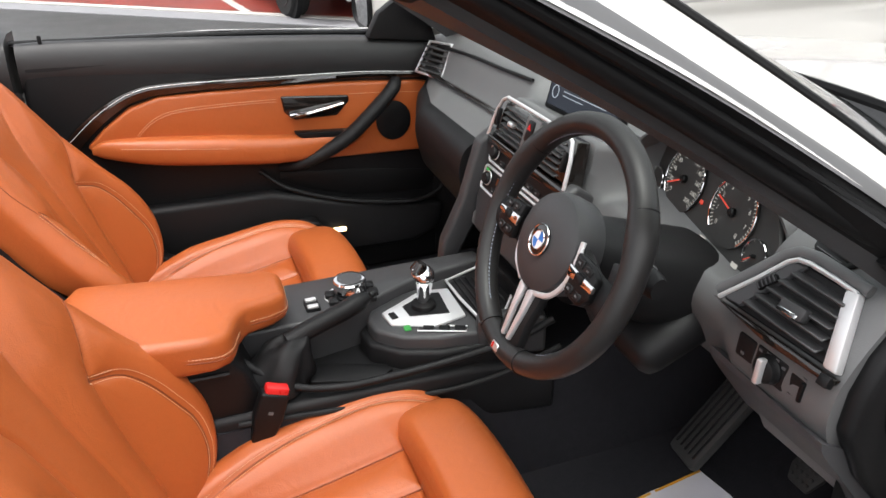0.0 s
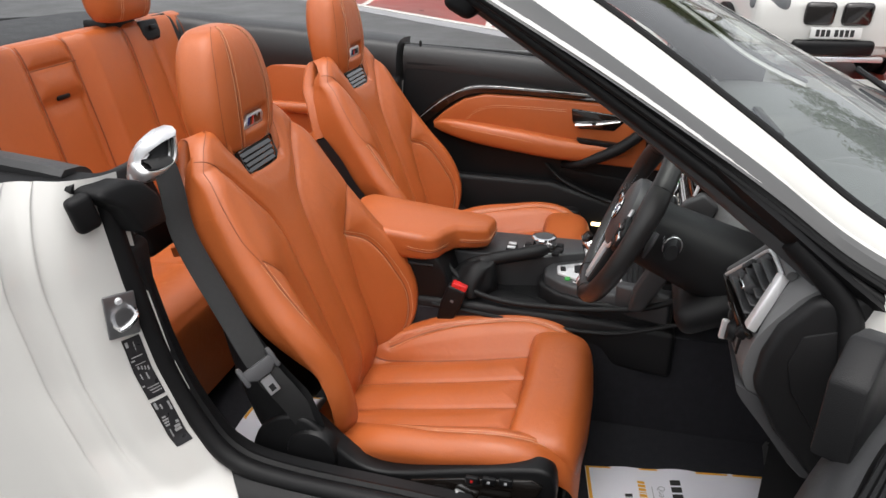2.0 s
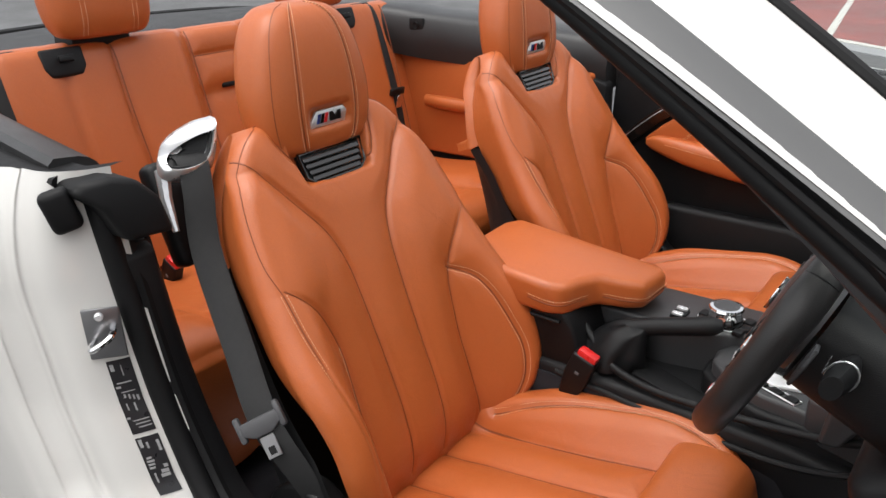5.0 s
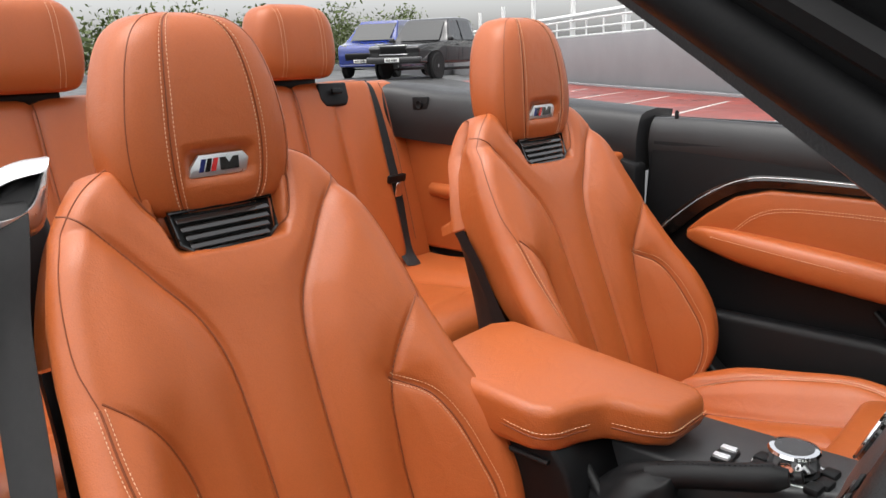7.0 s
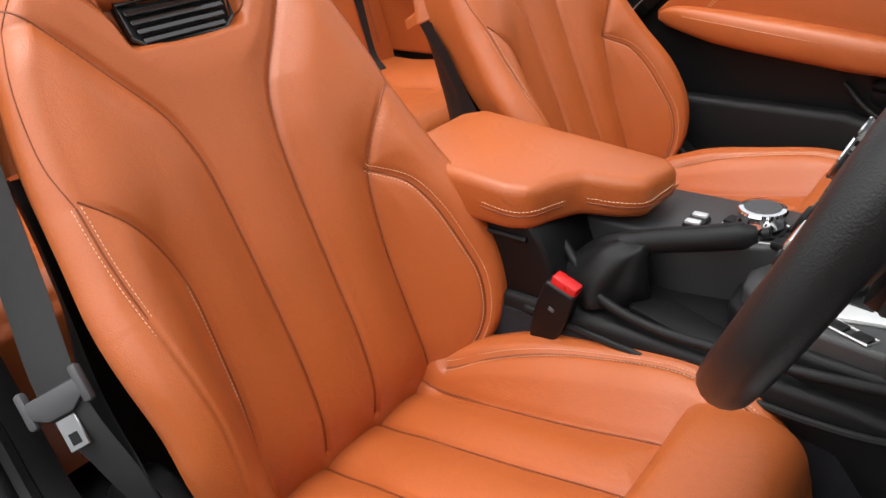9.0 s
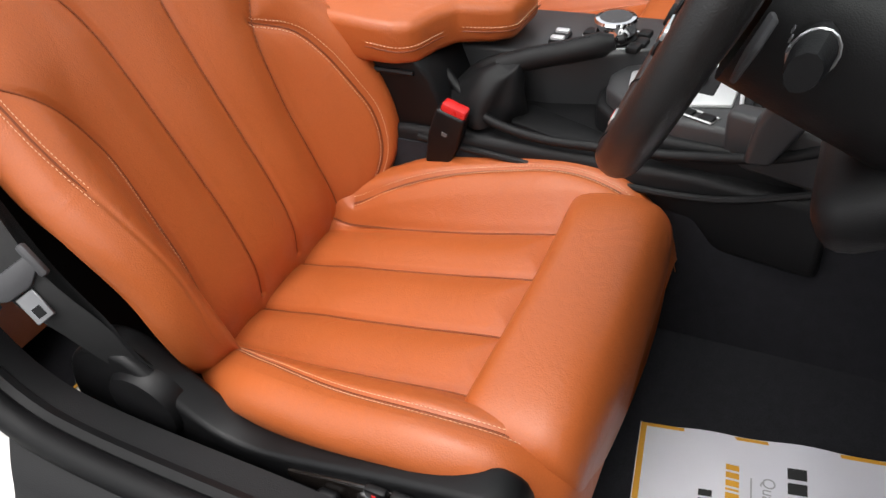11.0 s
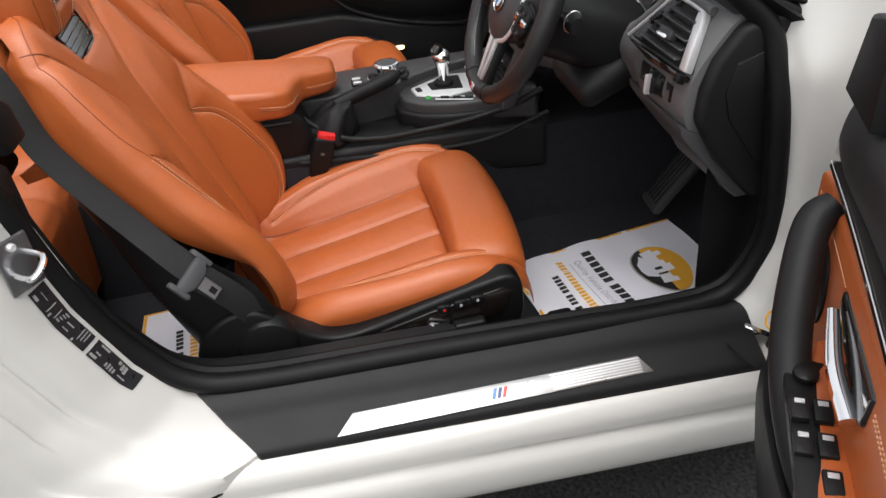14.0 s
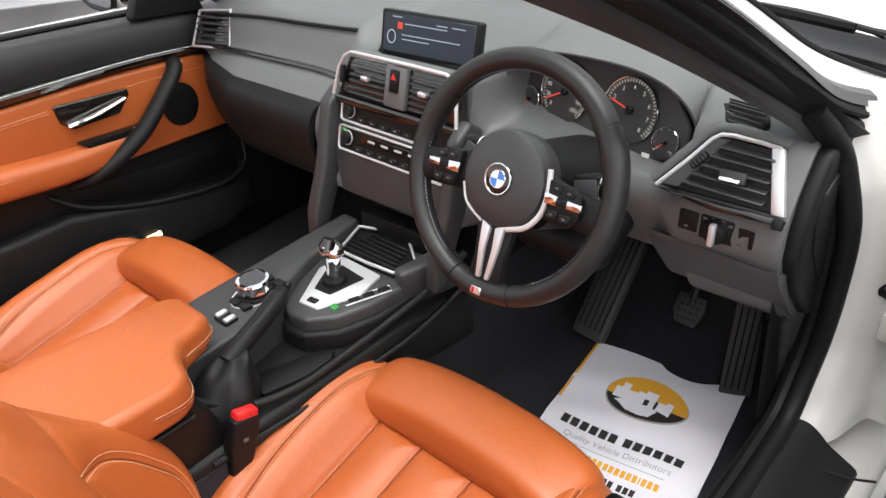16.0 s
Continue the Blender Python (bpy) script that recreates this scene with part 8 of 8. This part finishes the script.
face2 = [("headlamp", PALEGLASS, "swept clear headlamp", [lens(-0.66, 2.18, 0.92, 0.44, 0.15, 24), lens(0.66, 2.18, 0.92, 0.44, 0.15, -24)]),
         ("grille", GLOSS, "black grille with bright bars", [lens(0, 2.30, 0.74, 0.80, 0.28)]),
         ("grille_bar", SHINY, "", [box((-0.55, 2.31, 0.66), (0.30, 0.10, 0.05), 0.015, 2, pose(0, 0, 0, 0, 25, 14)), box((0.55, 2.31, 0.66), (0.30, 0.10, 0.05), 0.015, 2, pose(0, 0, 0, 0, -25, -14)), box((0, 2.36, 0.80), (0.76, 0.03, 0.03), 0.01, 2)]),
         ("fog_lamp", PALEGLASS, "round fog lamp", [lens(-0.72, 2.22, 0.48, 0.16, 0.12, 22), lens(0.72, 2.22, 0.48, 0.16, 0.12, -22)]),
         ("lower_intake", HARD, "black lower intake", [lens(0, 2.31, 0.46, 0.95, 0.16)]),
         ("skid_plate", SILVER, "silver skid plate", [box((0, 2.27, 0.32), (1.2, 0.09, 0.07), 0.02, 2)]),
         ("windscreen", DARKGLASS, "dark windscreen", [box((0, 0.82, 1.35), (1.28, 0.74, 0.02), 0.008, 1, pose(0, 0, 0, -35, 0, 0))])] + plate_bars(2.35, 0.58)
vehicle("family_suv", "white family SUV with machined alloy wheels parked in a red bay", P2, PAINT, suv2, 1.80, suvglass2, (1.35, -1.32), 0.355, face2, 14)

# black pickup and blue van further along the wall
P3 = pose(-18.55, -17.84, fall(-18.55, -17.84) + 0.01, 0, 0, -76)
pick = [(2.65, 0.55), (2.68, 0.80), (2.62, 1.02), (1.45, 1.12), (1.05, 1.18), (0.62, 1.78), (0.2, 1.90), (-0.85, 1.90), (-1.10, 1.75), (-1.15, 1.22), (-2.75, 1.20), (-2.80, 0.75), (-2.72, 0.55), (0, 0.45), (2.4, 0.48)]
face3 = [("headlamp", mat("amber_lamp", (0.75, 0.55, 0.25), 0.2), "clear and amber headlamp", [lens(-0.72, 2.62, 0.90, 0.36, 0.20, 10), lens(0.72, 2.62, 0.90, 0.36, 0.20, -10)]),
         ("grille", HARD, "dark slatted grille", [lens(0, 2.67, 0.90, 0.98, 0.26)]),
         ("grille_frame", SILVER, "", [box((0, 2.70, 1.03), (1.0, 0.04, 0.025), 0.008, 1), box((0, 2.70, 0.77), (1.0, 0.04, 0.025), 0.008, 1)]),
         ("bumper", BLACKPAINT, "black bumper", [box((0, 2.70, 0.60), (1.95, 0.16, 0.20), 0.05, 3)]),
         ("windscreen", DARKGLASS, "dark windscreen", [box((0, 0.86, 1.48), (1.42, 0.72, 0.02), 0.008, 1, pose(0, 0, 0, -55, 0, 0))])] + plate_bars(2.80, 0.60)
vehicle("pickup_truck", "black pickup truck with bright wheels parked by the wall", P3, BLACKPAINT, pick, 2.0, [[(0.92, 1.20), (0.58, 1.72), (0.05, 1.80), (0.05, 1.18)], [(-0.05, 1.18), (-0.05, 1.80), (-0.80, 1.80), (-0.95, 1.20)]], (1.75, -1.75), 0.40, face3, 5)
P4 = pose(-19.64, -21.24, fall(-19.64, -21.24) + 0.01, 0, 0, -68)
van = [(2.35, 0.50), (2.38, 0.80), (2.25, 1.10), (1.55, 1.25), (0.85, 1.85), (0.4, 1.98), (-2.2, 2.0), (-2.42, 1.80), (-2.45, 0.70), (-2.40, 0.40), (0, 0.30), (2.1, 0.34)]
face4 = [("headlamp", PALEGLASS, "swept headlamp", [lens(-0.70, 2.22, 1.02, 0.30, 0.22, 20), lens(0.70, 2.22, 1.02, 0.30, 0.22, -20)]),
         ("grille", HARD, "dark grille", [lens(0, 2.37, 0.72, 1.2, 0.24)]),
         ("windscreen", DARKGLASS, "dark windscreen", [box((0, 1.22, 1.56), (1.5, 0.90, 0.02), 0.008, 1, pose(0, 0, 0, -40, 0, 0))])] + plate_bars(2.42, 0.56)
vehicle("panel_van", "blue panel van parked beside the pickup", P4, BLUEPAINT, van, 1.98, [[(1.35, 1.24), (0.85, 1.76), (0.15, 1.80), (0.15, 1.22)]], (1.55, -1.40), 0.34, face4, 8)

# ---- railing above the wall ----
rail = thing("deck_railing", (*lot(-20, 6.6), LOW), "white painted steel railing and frames above the wall", "railing")
part("deck_edge", slab([lot(-75, 6.2), lot(26, 6.2), lot(26, 8.0), lot(-75, 8.0)], LOW, LOW + 2.05, 0.02), CONCRETE, rail, "grey deck edge")
for zz in (2.25, 2.60, 3.0):
    part("rail_bar", tube([(*lot(-74, 6.5), LOW + zz), (*lot(25, 6.5), LOW + zz)], 0.045, n=8), STEEL, rail)
for k in range(46):
    part("rail_post", box((*lot(-73 + 2.15 * k, 6.5), LOW + 2.5), (0.07, 0.07, 1.1), 0.01, 1, pose(0, 0, 0, 0, 0, 53)), STEEL, rail)
for k in range(10):
    part("frame_post", box((*lot(-72 + 8 * k, 9.5), LOW + 3.2), (0.25, 0.25, 4.0), 0.02, 1, pose(0, 0, 0, 0, 0, 53)), STEEL, rail, "thick white frame post")
part("frame_beam", tube([(*lot(-74, 9.5), LOW + 3.6), (*lot(6, 9.5), LOW + 3.6)], 0.16, n=6), STEEL, rail)

# ---- hedge and trees at the far edge ----
rng = np.random.default_rng(4)


def leaves(center, spread, n, size):
    """Many small bent leaf quads scattered through a lumpy volume."""
    lumps = rng.normal(0, 1, (max(6, n // 160), 3)) * spread * 0.55
    verts, faces = [], []
    for k in range(n):
        c = lumps[k % len(lumps)] + rng.normal(0, 1, 3) * np.array(spread) * 0.30 + center
        if c[2] < LOW + 0.05:
            c[2] = LOW + 0.05 + rng.random() * 0.4
        a, b = rng.normal(0, 1, 3), rng.normal(0, 1, 3)
        a /= np.linalg.norm(a)
        b -= a * (a @ b)
        b /= np.linalg.norm(b)
        s = size * (0.6 + 0.8 * rng.random())
        i = len(verts)
        verts += [c - a * s, c - b * s * 0.4, c + a * s, c + b * s * 0.4]
        faces.append((i, i + 1, i + 2, i + 3))
    return verts, faces


low_wall = part("boundary_wall", box((-32, -40.5, LOW + 0.55), (46, 0.4, 1.1), 0.03, 2, pose(0, 0, 0, 0, 0, 10)), CONCRETE)
tagged(low_wall, "low grey boundary wall before the hedge", "wall", "", "structure")
hedge = thing("hedge", (-14, -40, LOW), "dense dark green hedge at the car park's edge", "hedge")
part("hedge_leaves", [leaves(np.array((-26 + 3.2 * k, -44 + 0.6 * k, LOW + 1.9 + 0.5 * (k % 3))), np.array((2.6, 1.8, 1.9)), 1900, 0.17) for k in range(-9, 12)], LEAF, hedge)
tagged(bpy.data.objects["hedge_leaves"], "", "", "", "stuff")
part("hedge_stem", [tube([(-26 + 2.2 * k, -44 + 0.4 * k, LOW), (-26 + 2.2 * k + 0.3, -44 + 0.4 * k, LOW + 1.6)], [0.09, 0.04], n=6) for k in range(17)], BARK, hedge)


def tree(x, y, h, seed):
    t = thing("tree", (x, y, 0), "green leafy tree standing beyond the car park", "tree", "trees")
    r = np.random.default_rng(seed)
    limbs = [tube(spline([(x, y, -0.2), (x + 0.15, y, h * 0.3), (x - 0.1, y + 0.1, h * 0.65)], 10), np.linspace(0.22, 0.09, 10), n=8)]
    tops = [(x - 0.1, y + 0.1, h * 0.65)]
    for k in range(7):
        a = k * 0.9
        e = (x + 1.7 * math.cos(a), y + 1.7 * math.sin(a), h * (0.62 + 0.06 * (k % 4)))
        limbs.append(tube(spline([(x, y, h * (0.32 + 0.03 * k)), (x + 0.8 * math.cos(a), y + 0.8 * math.sin(a), h * 0.5), e], 7), np.linspace(0.09, 0.03, 7), n=6))
        tops.append(e)
    part("trunk", limbs, BARK, t)
    crown = part("crown", [leaves(np.array(q), np.array((1.1, 1.1, 0.9)), 900, 0.11) for q in tops], LEAF, t)
    return t


for k, (x, y, h) in enumerate(((9, 14, 8), (14, 9, 9), (16, 17, 9), (5, 20, 8), (20, 2, 8), (-19, 12, 9), (-23, 5, 10), (-15, 17, 9), (-26, -2, 9), (-10, 22, 9))):
    tree(x, y, h, 20 + k)

# ---- running gear and ends of the convertible ----
for s in (1, -1):
    for y in (1.32, -1.48):
        road_wheel(car, pose(CX + s * 0.775, y, 0.335), 0.335, 0.23, 10, s)
for y0, y1, z0, z1, nm in ((1.93, 2.14, 0.24, 0.80, "front_bumper"), (-2.62, -2.42, 0.26, 0.96, "rear_bumper")):
    part(nm, box((CX, (y0 + y1) / 2, (z0 + z1) / 2), (1.74, y1 - y0, z1 - z0), 0.07, 4), PAINT, car)
